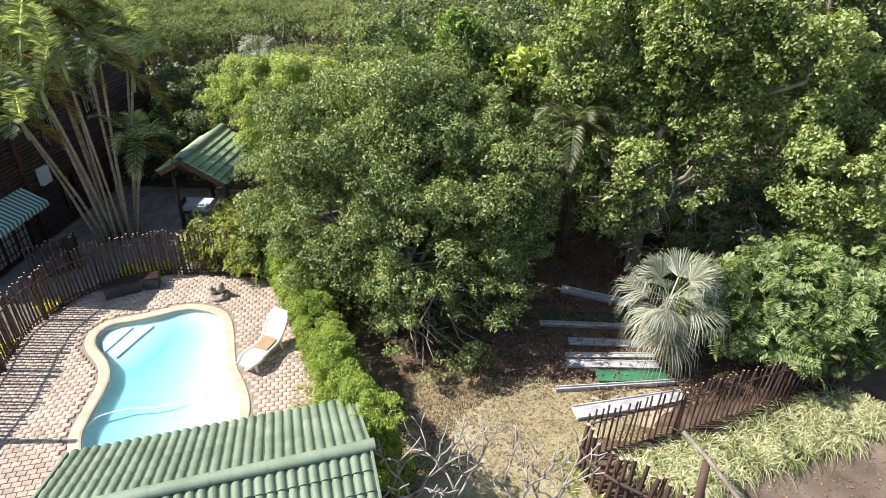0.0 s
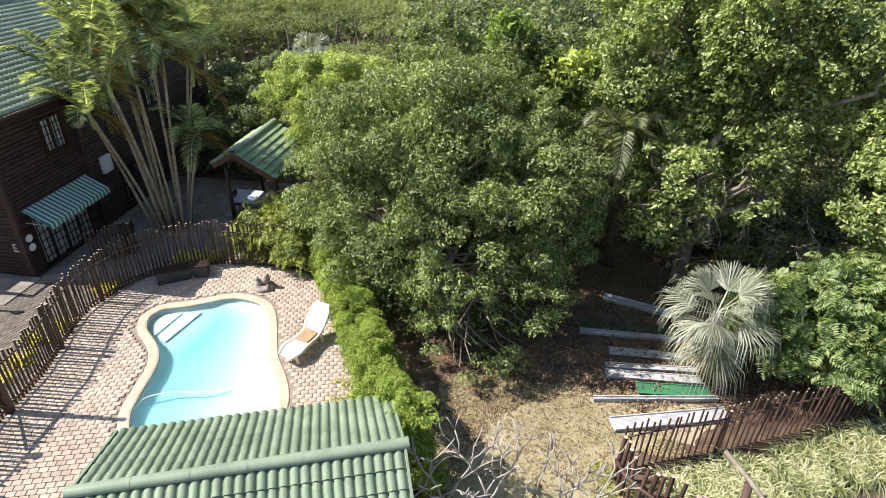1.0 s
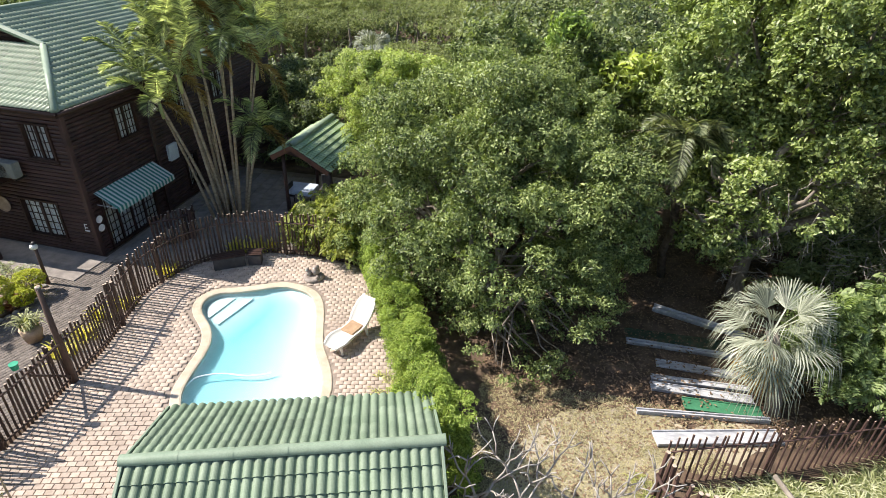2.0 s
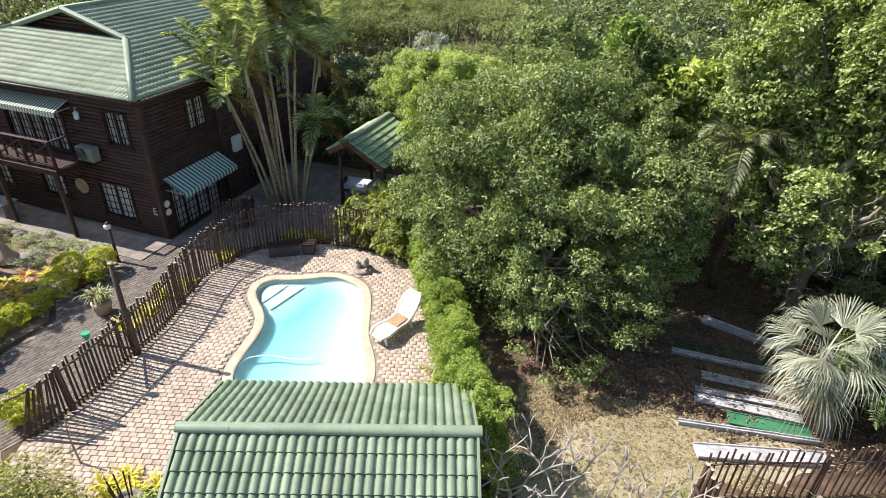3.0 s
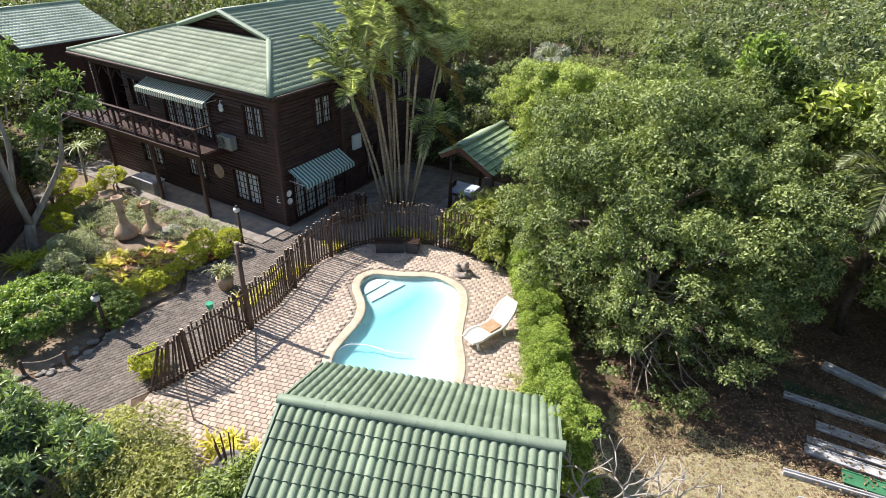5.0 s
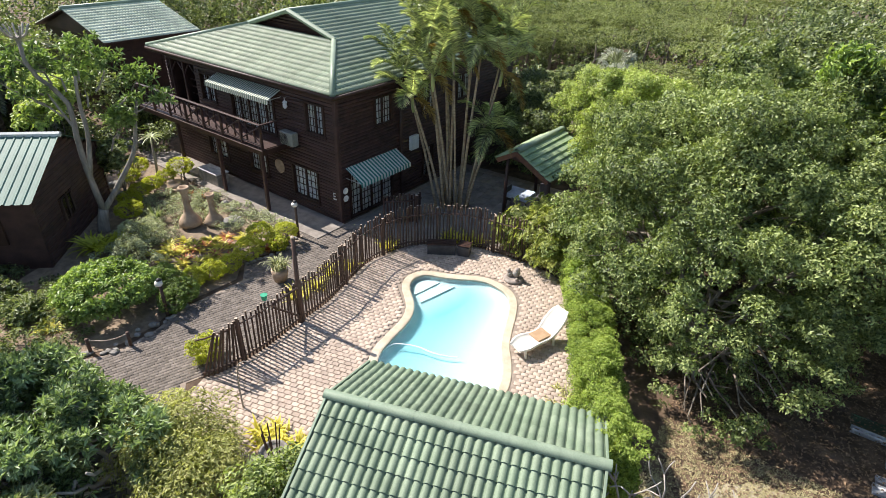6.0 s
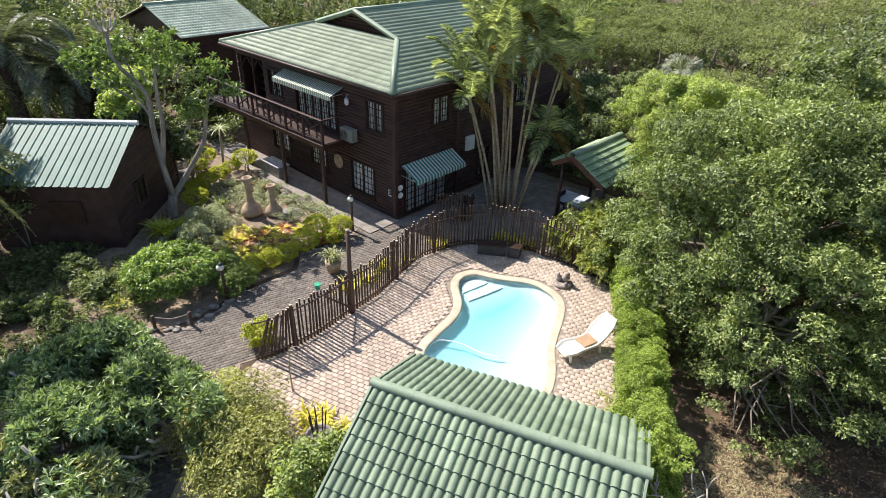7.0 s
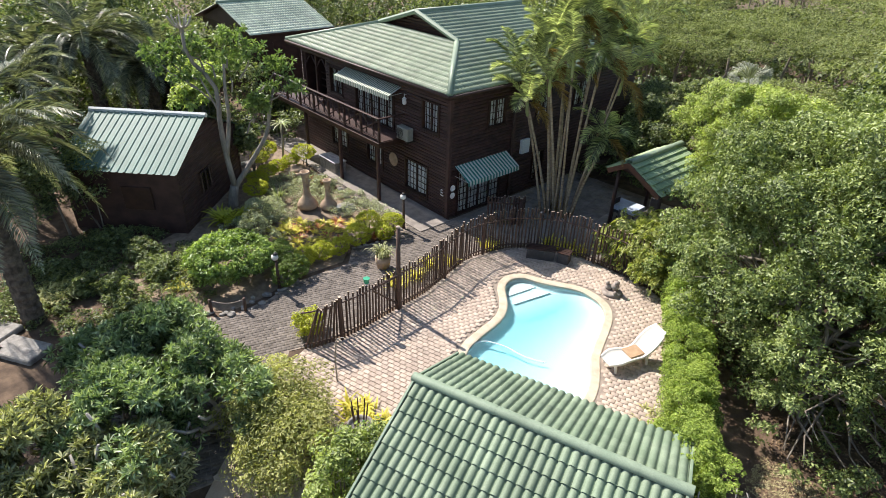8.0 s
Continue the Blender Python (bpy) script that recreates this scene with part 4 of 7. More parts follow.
# roof: hipped at both ends, with a small gable above each hip
EZ = 5.2
x0, x1, y0, y1 = -HW - OV + 0.02, 0.45, -OV, HD + OV
xm, HIP = (x0 + x1) / 2, 3.3
half = (x1 - x0) / 2
RZ, HZ = EZ + half * SLOPE, EZ + HIP * SLOPE


def big_slope(name, corners, eave_dir, mat, pitch_len=0.3, roll=0.165, butt=0.03, amp=0.85):
    """A tiled roof plane: rolls run down it, courses step across it. corners: the plane's outline, on one plane."""
    P = [Vector(c) for c in corners]
    e = Vector(eave_dir).normalized()
    nrm = (P[1] - P[0]).cross(P[2] - P[1]).normalized()
    if nrm.z < 0:
        nrm = -nrm
    up = nrm.cross(e)
    if up.z < 0:
        up = -up
    o = P[0]
    uv = [((p - o).dot(e), (p - o).dot(up)) for p in P]
    vmin, vmax = min(v for _, v in uv), max(v for _, v in uv)
    n = len(uv)

    def span(v):
        xs = []
        for i in range(n):
            (ua, va), (ub, vb) = uv[i], uv[(i + 1) % n]
            if abs(va - vb) > 1e-6 and min(va, vb) - 1e-6 <= v <= max(va, vb) + 1e-6:
                xs.append(ua + (ub - ua) * (v - va) / (vb - va))
        return (min(xs), max(xs)) if xs else None

    vs, fs = [], []
    courses = max(1, round((vmax - vmin) / pitch_len))
    st = (vmax - vmin) / courses
    for k in range(courses):
        va, vb = vmin + k * st, vmin + (k + 1) * st
        s = span(va + st * 0.5)
        if not s:
            continue
        i0, i1 = math.floor(s[0] / roll), math.ceil(s[1] / roll)
        for i in range(i0, i1):
            us = [max(s[0], min(s[1], (i + q) * roll)) for q in (0.0, 0.16, 0.36, 0.56, 0.72, 1.0)]
            hs = [amp * q for q in (0.0, 0.032, 0.045, 0.032, 0.0, 0.0)]
            b = len(vs)
            lift = rng.uniform(0, 0.004)
            for v, z0 in ((va, butt + lift), (vb + 0.02, 0.006 + lift), (va, 0.0)):
                for u_, h in zip(us, hs):
                    vs.append(o + e * u_ + up * v + nrm * (z0 + h * (1 if z0 else 0.55)))
            for q in range(5):
                fs.append((b + q, b + q + 1, b + 7 + q, b + 6 + q))
                fs.append((b + 12 + q, b + 13 + q, b + q + 1, b + q))
    ob = part(name, fast_mesh(name, [tuple(p) for p in vs], fs, mat), None, None)
    return ob


def flat_deck(parent, corners, mat, name="roof_boarding", t=0.06):
    g = Geo()
    n = len(corners)
    g.v = [tuple(c) for c in corners] + [(c[0], c[1], c[2] - t) for c in corners]
    g.f = [tuple(range(n)), tuple(range(2 * n - 1, n - 1, -1))] + [(i, (i + 1) % n, n + (i + 1) % n, n + i) for i in range(n)]
    return part(name, g, mat, parent)


roof = thing("roof", "", "")
roof.parent = house
RIGHT = [(x1, y0, EZ), (x1, y1, EZ), (x1 - HIP, y1 - HIP, HZ), (xm, y1 - HIP, RZ), (xm, y0 + HIP, RZ), (x1 - HIP, y0 + HIP, HZ)]
LEFT = [(x0, y0, EZ), (x0, y1, EZ), (x0 + HIP, y1 - HIP, HZ), (xm, y1 - HIP, RZ), (xm, y0 + HIP, RZ), (x0 + HIP, y0 + HIP, HZ)]
FRONT = [(x0, y0, EZ), (x1, y0, EZ), (x1 - HIP, y0 + HIP, HZ), (x0 + HIP, y0 + HIP, HZ)]
BACK = [(x0, y1, EZ), (x1, y1, EZ), (x1 - HIP, y1 - HIP, HZ), (x0 + HIP, y1 - HIP, HZ)]
for nm, q, e in (("tiles", RIGHT, (0, 1, 0)), ("tiles", LEFT, (0, 1, 0)), ("tiles", FRONT, (1, 0, 0)), ("tiles", BACK, (1, 0, 0))):
    ob = big_slope(nm, q, e, M["green_tiles_far"])
    ob.parent = roof
    ob["kind"] = "stuff"
    flat_deck(roof, [(a, b, c - 0.01) for a, b, c in q], M["frame"])
for yy in (y0 + HIP + 0.25, y1 - HIP - 0.25):
    part("gable_wall", Geo().add([(x0 + HIP + 0.1, yy, HZ - 0.05), (x1 - HIP - 0.1, yy, HZ - 0.05), (xm, yy, RZ - 0.08)], [(0, 1, 2)]), M["log"], roof)
for k in range(6):
    zz = HZ + 0.06 + k * 0.13
    hw = (RZ - zz) / SLOPE - 0.25
    if hw > 0.1:
        part("gable_slat", Geo().box((xm, y0 + HIP + 0.2, zz), (2 * hw, 0.05, 0.1), m=Matrix.Rotation(0.4, 4, "X")), M["frame"], roof)


def hip_cap(a, b, r=0.11):
    part("hip_cap", Geo().tube([a, b], r, 8), M["green_trim"], roof, smooth=True)


for sx, cx in ((1, x1), (-1, x0)):
    hip_cap((cx, y0, EZ + 0.03), (cx - sx * HIP, y0 + HIP, HZ + 0.03))
    hip_cap((cx, y1, EZ + 0.03), (cx - sx * HIP, y1 - HIP, HZ + 0.03))
    part("barge_board", Geo().tube([(cx - sx * (HIP - 0.1), y0 + HIP - 0.05, HZ + 0.02), (xm, y0 + HIP - 0.05, RZ + 0.05)], 0.11, 6), M["green_trim"], roof)
hip_cap((xm, y0 + HIP - 0.1, RZ + 0.03), (xm, y1 - HIP + 0.1, RZ + 0.03), 0.12)
for c, s in (((xm, y0 - 0.01, EZ - 0.1), (x1 - x0, 0.03, 0.16)), ((x1 + 0.01, (y0 + y1) / 2, EZ - 0.1), (0.03, y1 - y0, 0.16))):
    part("fascia", Geo().box(c, s, bevel=0.005), M["frame"], roof)
part("gutter", Geo().tube([(x0, y0 - 0.06, EZ - 0.05), (x1 + 0.05, y0 - 0.06, EZ - 0.05)], 0.055, 8), M["frame"], roof, smooth=True)
part("gutter", Geo().tube([(x1 + 0.06, y0, EZ - 0.05), (x1 + 0.06, y1, EZ - 0.05)], 0.055, 8), M["frame"], roof, smooth=True)
part("downpipe", Geo().tube([(0.12, 3.4, EZ - 0.1), (0.12, 3.4, 0.1)], 0.04, 8), M["frame"], house, smooth=True)

# open veranda at the balcony's far end: posts, braces and an inner rail
for x in (-10.75, -9.75, -8.8):
    part("veranda_post", Geo().box((x, 0.08, 3.72), (0.12, 0.12, 1.95), bevel=0.01), M["log"], house)
for x, sg in ((-10.75, 1), (-9.75, -1), (-9.75, 1), (-8.8, -1)):
    part("veranda_brace", Geo().tube([(x, 0.08, 4.15), (x + 0.42 * sg, 0.08, 4.62)], 0.035, 6), M["log"], house)
for z in (2.95, 3.3, 3.62):
    part("veranda_rail", Geo().box((-9.78, 0.9, z), (1.95, 0.06, 0.07), bevel=0.008), M["log"], house)
part("veranda_rear_wall", Geo().box((-9.78, 2.1, 3.75), (2.1, 0.1, 2.1)), M["log"], house)

# balcony
bal = thing("balcony", "", "")
bal.parent = house
BX0, BX1, BD, BZ = -HW - 0.6, -2.75, 1.3, 2.72
for k in range(9):
    part("floor_board", Geo().box(((BX0 + BX1) / 2, -0.1 - k * 0.145, BZ - 0.03), (BX1 - BX0, 0.135, 0.04)), M["log"], bal)
part("edge_beam", Geo().box(((BX0 + BX1) / 2, -BD - 0.03, BZ - 0.14), (BX1 - BX0 + 0.1, 0.08, 0.2), bevel=0.01), M["frame"], bal)
part("edge_beam", Geo().box((BX1 + 0.02, -BD / 2, BZ - 0.14), (0.08, BD, 0.2), bevel=0.01), M["frame"], bal)
part("handrail", Geo().box(((BX0 + BX1) / 2, -BD, BZ + 0.95), (BX1 - BX0 + 0.1, 0.12, 0.05), bevel=0.012), M["log"], bal)
part("bottom_rail", Geo().box(((BX0 + BX1) / 2, -BD, BZ + 0.14), (BX1 - BX0, 0.07, 0.06), bevel=0.008), M["log"], bal)
part("handrail", Geo().box((BX1, -BD / 2, BZ + 0.95), (0.1, BD, 0.05), bevel=0.012), M["log"], bal)
nb = 7
for k in range(nb + 1):
    x = BX1 - (BX1 - BX0) * k / nb
    part("baluster_post", Geo().box((x, -BD, BZ + 0.47), (0.09, 0.09, 0.95), bevel=0.01), M["log"], bal)
    if k < nb:
        xe = BX1 - (BX1 - BX0) * (k + 1) / nb
        for za, zb in ((0.18, 0.9), (0.9, 0.18)):
            part("cross_brace", Geo().tube([(x, -BD, BZ + za), (xe, -BD, BZ + zb)], 0.028, 6), M["log"], bal)
        xc = (x + xe) / 2
        for q in (-0.25, 0.25):
            part("baluster", Geo().box((xc + q, -BD, BZ + 0.5), (0.05, 0.05, 0.78)), M["log"], bal)
for x in (-2.95, -5.85, -8.8):
    part("balcony_post", Geo().box((x, -BD + 0.06, BZ / 2 - 0.1), (0.13, 0.13, BZ - 0.1), bevel=0.012), M["log"], bal)


def awning(name, label, x, a, b, z_top, drop, out, mat, front):
    aw = thing(name, label, "awning")
    m = house.matrix_world @ (pose(a, 0, 0) if front else pose(0, a, 0, 0, 0, 90))
    aw.matrix_world = m
    wd = b - a
    g = Geo()
    # canvas slope, side cheeks and a scalloped valance
    g.add([(0, -0.05, z_top), (wd, -0.05, z_top), (wd, -out, z_top - drop), (0, -out, z_top - drop)], [(0, 1, 2, 3)])
    g.add([(0, -0.05, z_top - 0.02), (wd, -0.05, z_top - 0.02), (wd, -out, z_top - drop - 0.02), (0, -out, z_top - drop - 0.02)], [(3, 2, 1, 0)])
    ob = part("canvas", g, mat, aw)
    v = Geo()
    n = int(wd / 0.06)
    for i in range(n + 1):
        v.v += [(wd * i / n, -out, z_top - drop), (wd * i / n, -out - 0.01, z_top - drop - 0.16 - 0.03 * abs(math.sin(i * 0.8)))]
    for i in range(n):
        v.f.append((2 * i, 2 * i + 2, 2 * i + 3, 2 * i + 1))
    part("valance", v, mat, aw)
    for xx in (0.02, wd - 0.02):
        part("bracket", Geo().tube([(xx, -0.05, z_top - drop), (xx, -out + 0.02, z_top - drop - 0.02)], 0.014, 6), M["silver"], aw)
        part("bracket", Geo().tube([(xx, -0.05, z_top), (xx, -out + 0.02, z_top - drop - 0.01)], 0.014, 6), M["silver"], aw)
    return aw


M["awning"] = striped("green_cream_stripes", (0.045, 0.2, 0.17), (0.6, 0.64, 0.6), 0.17, "X")
awning("door_awning", "green and cream striped canvas awning over glazed doors", 0, 0.3, 3.2, 2.22, 0.42, 0.85, M["awning"], False)
awning("balcony_awning", "sunlit grey-green striped canvas awning over balcony doors", 0, -6.95, -2.9, 4.72, 0.26, 0.7, M["awning_front"], True)


def on_house(x, y, z, turn=0):
    return house.matrix_world @ pose(x, y, z, 0, 0, turn)


# outdoor unit on its bracket, plaques, wall lamp, white box
ac = thing("air_conditioner", "grey outdoor air conditioner unit on a wall bracket", "air conditioner")
ac.matrix_world = on_house(-2.35, -0.32, 2.72)
part("casing", Geo().box((0, 0, 0.3), (0.74, 0.3, 0.52), bevel=0.02), M["ac_grey"], ac)
g = Geo()
for k in range(6):
    g.tube([(-0.12 + (0.05 + 0.035 * k) * math.cos(t), -0.168, 0.3 + (0.05 + 0.035 * k) * math.sin(t)) for t in np.linspace(0, 2 * math.pi, 17)], 0.006, 4)
part("fan_grille", g, M["black"], ac)
for x in (-0.3, 0.3):
    part("bracket", Geo().box((x, 0.12, -0.02), (0.04, 0.5, 0.04)), M["black"], ac)
for (x, z, r, mt, nm, lb) in ((-3.45, 1.5, 0.3, "clay", "wall_plaque", "round carved buff wall plaque"), ):
    pq = thing(nm, lb, "plaque")
    pq.matrix_world = on_house(x, -0.08, z)
    g = Geo()
    g.turned((0, 0, 0), [(r, 0), (r, 0.02), (r * 0.85, 0.035), (r * 0.8, 0.02), (r * 0.3, 0.03), (0.01, 0.03)], 28)
    ob = part("disc", g, M[mt], pq, smooth=False)
    ob.matrix_basis = pose(0, 0, 0, 90)
for k, z in enumerate((1.0, 1.32)):
    pq = thing("door_plaque", "small round cream plaque beside glazed doors", "plaque")
    pq.matrix_world = on_house(0.075, 0.2, z, 90)
    ob = part("disc", Geo().turned((0, 0, 0), [(0.13, 0), (0.13, 0.015), (0.1, 0.025), (0.09, 0.012), (0.01, 0.012)], 24), M["curtain"], pq)
    ob.matrix_basis = pose(0, 0, 0, 90)
num = thing("wall_sign", "small white sign of plain bars on the timber wall", "sign")
num.matrix_world = on_house(-0.32, -0.06, 1.0)
for x, z, a, b in ((0.0, 0.12, 0.03, 0.2), (0.06, 0.2, 0.1, 0.03), (0.06, 0.08, 0.1, 0.03), (0.05, -0.04, 0.18, 0.05)):
    part("bar", Geo().box((x, 0, z), (a, 0.01, b)), M["white_metal"], num)
bx = thing("meter_box", "white enamelled utility box on the side wall", "utility box")
bx.matrix_world = on_house(0.1, 4.3, 1.9, 90)
part("casing", Geo().box((0, 0, 0.3), (0.5, 0.14, 0.62), bevel=0.012), M["white_metal"], bx)
wl_ = thing("wall_lantern", "ornate white wall lantern on the timber wall", "lamp")
wl_.matrix_world = on_house(-2.6, -0.15, 4.1)
part("lantern", Geo().turned((0, 0, 0), [(0.03, 0.3), (0.1, 0.24), (0.08, 0.2), (0.09, 0.05), (0.04, 0.0)], 8), M["white_metal"], wl_)
part("bracket", Geo().tube([(0, 0.1, 0.38), (0, 0.0, 0.42), (0, 0.0, 0.3)], 0.015, 6), M["white_metal"], wl_)
chest = thing("storage_chest", "grey lidded storage chest against the house wall", "chest")
chest.matrix_world = on_house(-7.1, -0.95, 0.015)
part("body", Geo().box((0, 0, 0.27), (1.35, 0.6, 0.54), bevel=0.02), M["stone"], chest)
part("lid", Geo().box((0, 0, 0.575), (1.42, 0.66, 0.06), bevel=0.015), M["old_board"], chest)

# step of paving along the house wall
stoop = part("stoop", Geo().box((-HW / 2 - 0.3, -0.85, 0.03), (HW + 1.2, 1.5, 0.06), bevel=0.01), M["slab"])
stoop.matrix_world = house.matrix_world.copy()
tagged(stoop, "grey concrete strip along the house wall", "paving", kind="structure")

# ---- second house behind ----
house2 = thing("rear_house", "dark timber house with a pale green tiled gable roof", "house", (-14.42, 14.24, 0), HA)
ex, ey0, ey1, ez, rx, rz = -16.5, -0.1, 5.3, 4.55, -20.5, 5.75
slope_a = [(ex, ey0, ez), (ex, ey1, ez), (rx, ey1, rz), (rx, ey0, rz)]
slope_b = [(2 * rx - ex, ey0, ez), (2 * rx - ex, ey1, ez), (rx, ey1, rz), (rx, ey0, rz)]
for q in (slope_a, slope_b):
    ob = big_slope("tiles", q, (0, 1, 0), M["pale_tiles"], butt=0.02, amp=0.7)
    ob.parent = house2
    ob["kind"] = "stuff"
    flat_deck(house2, [(a, b, c - 0.01) for a, b, c in q], M["frame"])
g = Geo().box(((ex + rx) / 2 + (rx - ex) / 2, (ey0 + ey1) / 2, ez / 2), ((ex - rx) * 2 - 1.0, ey1 - ey0 - 0.6, ez))
part("wall", g, M["frame"], house2)
for yy in (ey0 + 0.3, ey1 - 0.3):
    g = Geo().add([(ex - 0.5, yy, ez - 0.02), (2 * rx - ex + 0.5, yy, ez - 0.02), (rx, yy, rz - 0.08)], [(0, 1, 2)])
    part("gable_wall", g, M["log"], house2)
part("ridge_cap", Geo().tube([(rx, ey0 - 0.05, rz + 0.03), (rx, ey1 + 0.05, rz + 0.03)], 0.12, 8), M["green_trim"], house2, smooth=True)
for yy in (1.0, 3.4):
    part("window", Geo().box((ex - 0.48, yy, 3.4), (0.06, 0.9, 1.1), bevel=0.02), M["frame"], house2)

# ---- garden shed ----
SE = np.array([-19.84, 5.93])
sdir = np.array([-0.745, -0.667])
sn = np.array([-0.667, 0.745])
shed = thing("garden_shed", "dark timber shed with a teal ribbed sheet roof", "shed")
SLEN, SHALF, SZ, SRZ = 4.3, 2.76, 2.5, 3.72


def shed_pt(a, b, z):
    p = SE + sdir * a + sn * b
    return (p[0], p[1], z)


for b0, b1, za, zb in ((-0.15, SHALF, SZ - 0.06, SRZ), (2 * SHALF + 0.15, SHALF, SZ - 0.06, SRZ)):
    g = Geo()
    n = int((SLEN + 0.3) / 0.034)
    for i in range(n + 1):
        a = -0.12 + i * 0.034
        h = 0.03 if (i % 8) in (0, 1) else 0.0
        q0, q1 = shed_pt(a, b0, za + h), shed_pt(a, b1, zb + h)
        g.v += [q0, q1]
    for i in range(n):
        g.f.append((2 * i, 2 * i + 2, 2 * i + 3, 2 * i + 1))
    part("roof_sheet", g, M["teal_sheet"], shed)
part("ridge_flashing", Geo().tube([shed_pt(-0.15, SHALF, SRZ + 0.02), shed_pt(SLEN + 0.2, SHALF, SRZ + 0.02)], 0.1, 6), M["silver"], shed)
sa = math.atan2(sdir[1], sdir[0])
c = shed_pt(SLEN / 2, 0.06, SZ / 2)
part("wall", Geo().box(c, (SLEN, 0.1, SZ), sa), M["log"], shed)
c = shed_pt(SLEN / 2, 2 * SHALF - 0.06, SZ / 2)
part("wall", Geo().box(c, (SLEN, 0.1, SZ), sa), M["log"], shed)
nb = 25
for k in range(nb):
    z = (k + 0.5) * SRZ / nb
    inset = max(0.0, (z - SZ) / (SRZ - SZ)) * SHALF + 0.14
    for aa in (0.06, SLEN - 0.06):
        wd = 2 * (SHALF - inset)
        if wd < 0.1:
            continue
        holes = [(1.6, 2.6)] if (aa < 1 and 0.9 < z < 1.75) else []
        runs = [(inset, 2 * SHALF - inset)] if not holes else [(inset, 1.6), (2.6, 2 * SHALF - inset)]
        for r0, r1 in runs:
            part("board", Geo().box(shed_pt(aa, (r0 + r1) / 2, z), (0.1, r1 - r0, SRZ / nb - 0.012), sa, bevel=0.015), M["log"], shed)
p = shed_pt(0.03, 2.1, 1.32)
win = part("window", Geo().box(p, (0.05, 0.98, 0.84), sa, bevel=0.01), M["frame"], shed)
for q in (1.72, 2.1, 2.48):
    part("window_bar", Geo().box(shed_pt(-0.03, q, 1.32), (0.05, 0.06, 0.86), sa), M["pole"], shed)
part("pane", Geo().box(shed_pt(-0.005, 2.1, 1.32), (0.01, 0.8, 0.7), sa), M["glass"], shed)
part("window", Geo().box(shed_pt(1.6, -0.02, 1.4), (1.1, 0.08, 0.9), sa, bevel=0.01), M["frame"], shed)

# ---- pavilion by the patio ----
pavn = thing("pavilion", "small open timber pavilion with a green tiled gable roof", "pavilion")
pa, pb = np.array([-9.1, 18.35, 2.97]), np.array([-8.87, 21.95, 2.97])
pu = (pb - pa) / np.linalg.norm(pb - pa)
pn_ = np.array([pu[1], -pu[0], 0])
PSPAN, PP = {1: 1.45, -1: 0.85}, 0.56
for s in (1, -1):
    dn = pa + pn_ * s * PSPAN[s] + [0, 0, -PSPAN[s] * PP]
    deck(pavn, "roof_boarding", pa, pb, dn, M["frame"])
    e = dn - pa
    m = slope_matrix(pa, pa + pu, dn)
    ob = part("barge_board", Geo().box((-0.03, np.linalg.norm(e) / 2, -0.04), (0.05, np.linalg.norm(e), 0.18), bevel=0.006), M["brown_board"], pavn)
    ob.matrix_basis = m
ridge_cap(pavn, pa + [0, 0, 0.04], pb + [0, 0, 0.04], M["green_trim"], 0.11, 5)
for s in (1, -1):
    for t in (0.5, 3.1):
        off = PSPAN[s] - 0.2
        p = pa + pu * t + pn_ * s * off
        part("post", Geo().tube([(p[0], p[1], 0), (p[0], p[1], 2.97 - off * PP - 0.05)], 0.075, 8), M["log"], pavn, smooth=True)
g = Geo()
a_, b_ = pa + pu * 0.45 + pn_ * 1.2, pa + pu * 0.45 - pn_ * 0.7
g.add([(*a_[:2], 2.25), (*b_[:2], 2.5), (pa[0] + pu[0] * 0.45, pa[1] + pu[1] * 0.45, 2.9)], [(0, 1, 2)])
part("gable_wall", g, M["log"], pavn)
tb = thing("patio_table", "patio table under a pale blue cloth in the pavilion", "table", (-9.45, 19.7, 0))
part("tabletop", Geo().box((0, 0, 0.73), (1.1, 0.8, 0.05), bevel=0.015), M["blue_cloth"], tb)
part("cloth_skirt", Geo().box((0, 0, 0.63), (1.12, 0.82, 0.16), bevel=0.01), M["blue_cloth"], tb)
for x in (-0.45, 0.45):
    for y in (-0.3, 0.3):
        part("leg", Geo().tube([(x, y, 0), (x, y, 0.6)], 0.025, 6), M["black"], tb)


def patio_chair(at, turn):
    ch = thing("patio_chair", "dark metal patio chair beside the covered table", "chair", at, turn, "patio chairs")
    part("seat", Geo().box((0, 0, 0.44), (0.44, 0.44, 0.05), bevel=0.015), M["dark_planter"], ch)
    part("backrest", Geo().box((0, 0.21, 0.72), (0.44, 0.04, 0.5), bevel=0.015), M["dark_planter"], ch)
    for x in (-0.19, 0.19):
        for y in (-0.19, 0.19):
            part("leg", Geo().tube([(x, y, 0), (x, y, 0.44)], 0.015, 6), M["black"], ch)


patio_chair((-9.65, 19.5, 0.012), 90)
patio_chair((-7.95, 19.7, 0.012), -90)
patio_chair((-8.75, 20.4, 0.012), 0)
patio_chair((-9.0, 18.75, 0.012), 170)


# ---- pool fence ----
def picket_mesh(r, h):
    g = Geo().tube([(0, 0, 0), (0, 0, h * 0.5), (0, 0, h)], [r * 1.05, r, r * 0.96], 7)
    me = g.mesh("picket", M["pole"])
    me.materials.append(M["pole_end"])
    me.polygons[len(me.polygons) - 1].material_index = 1
    return me


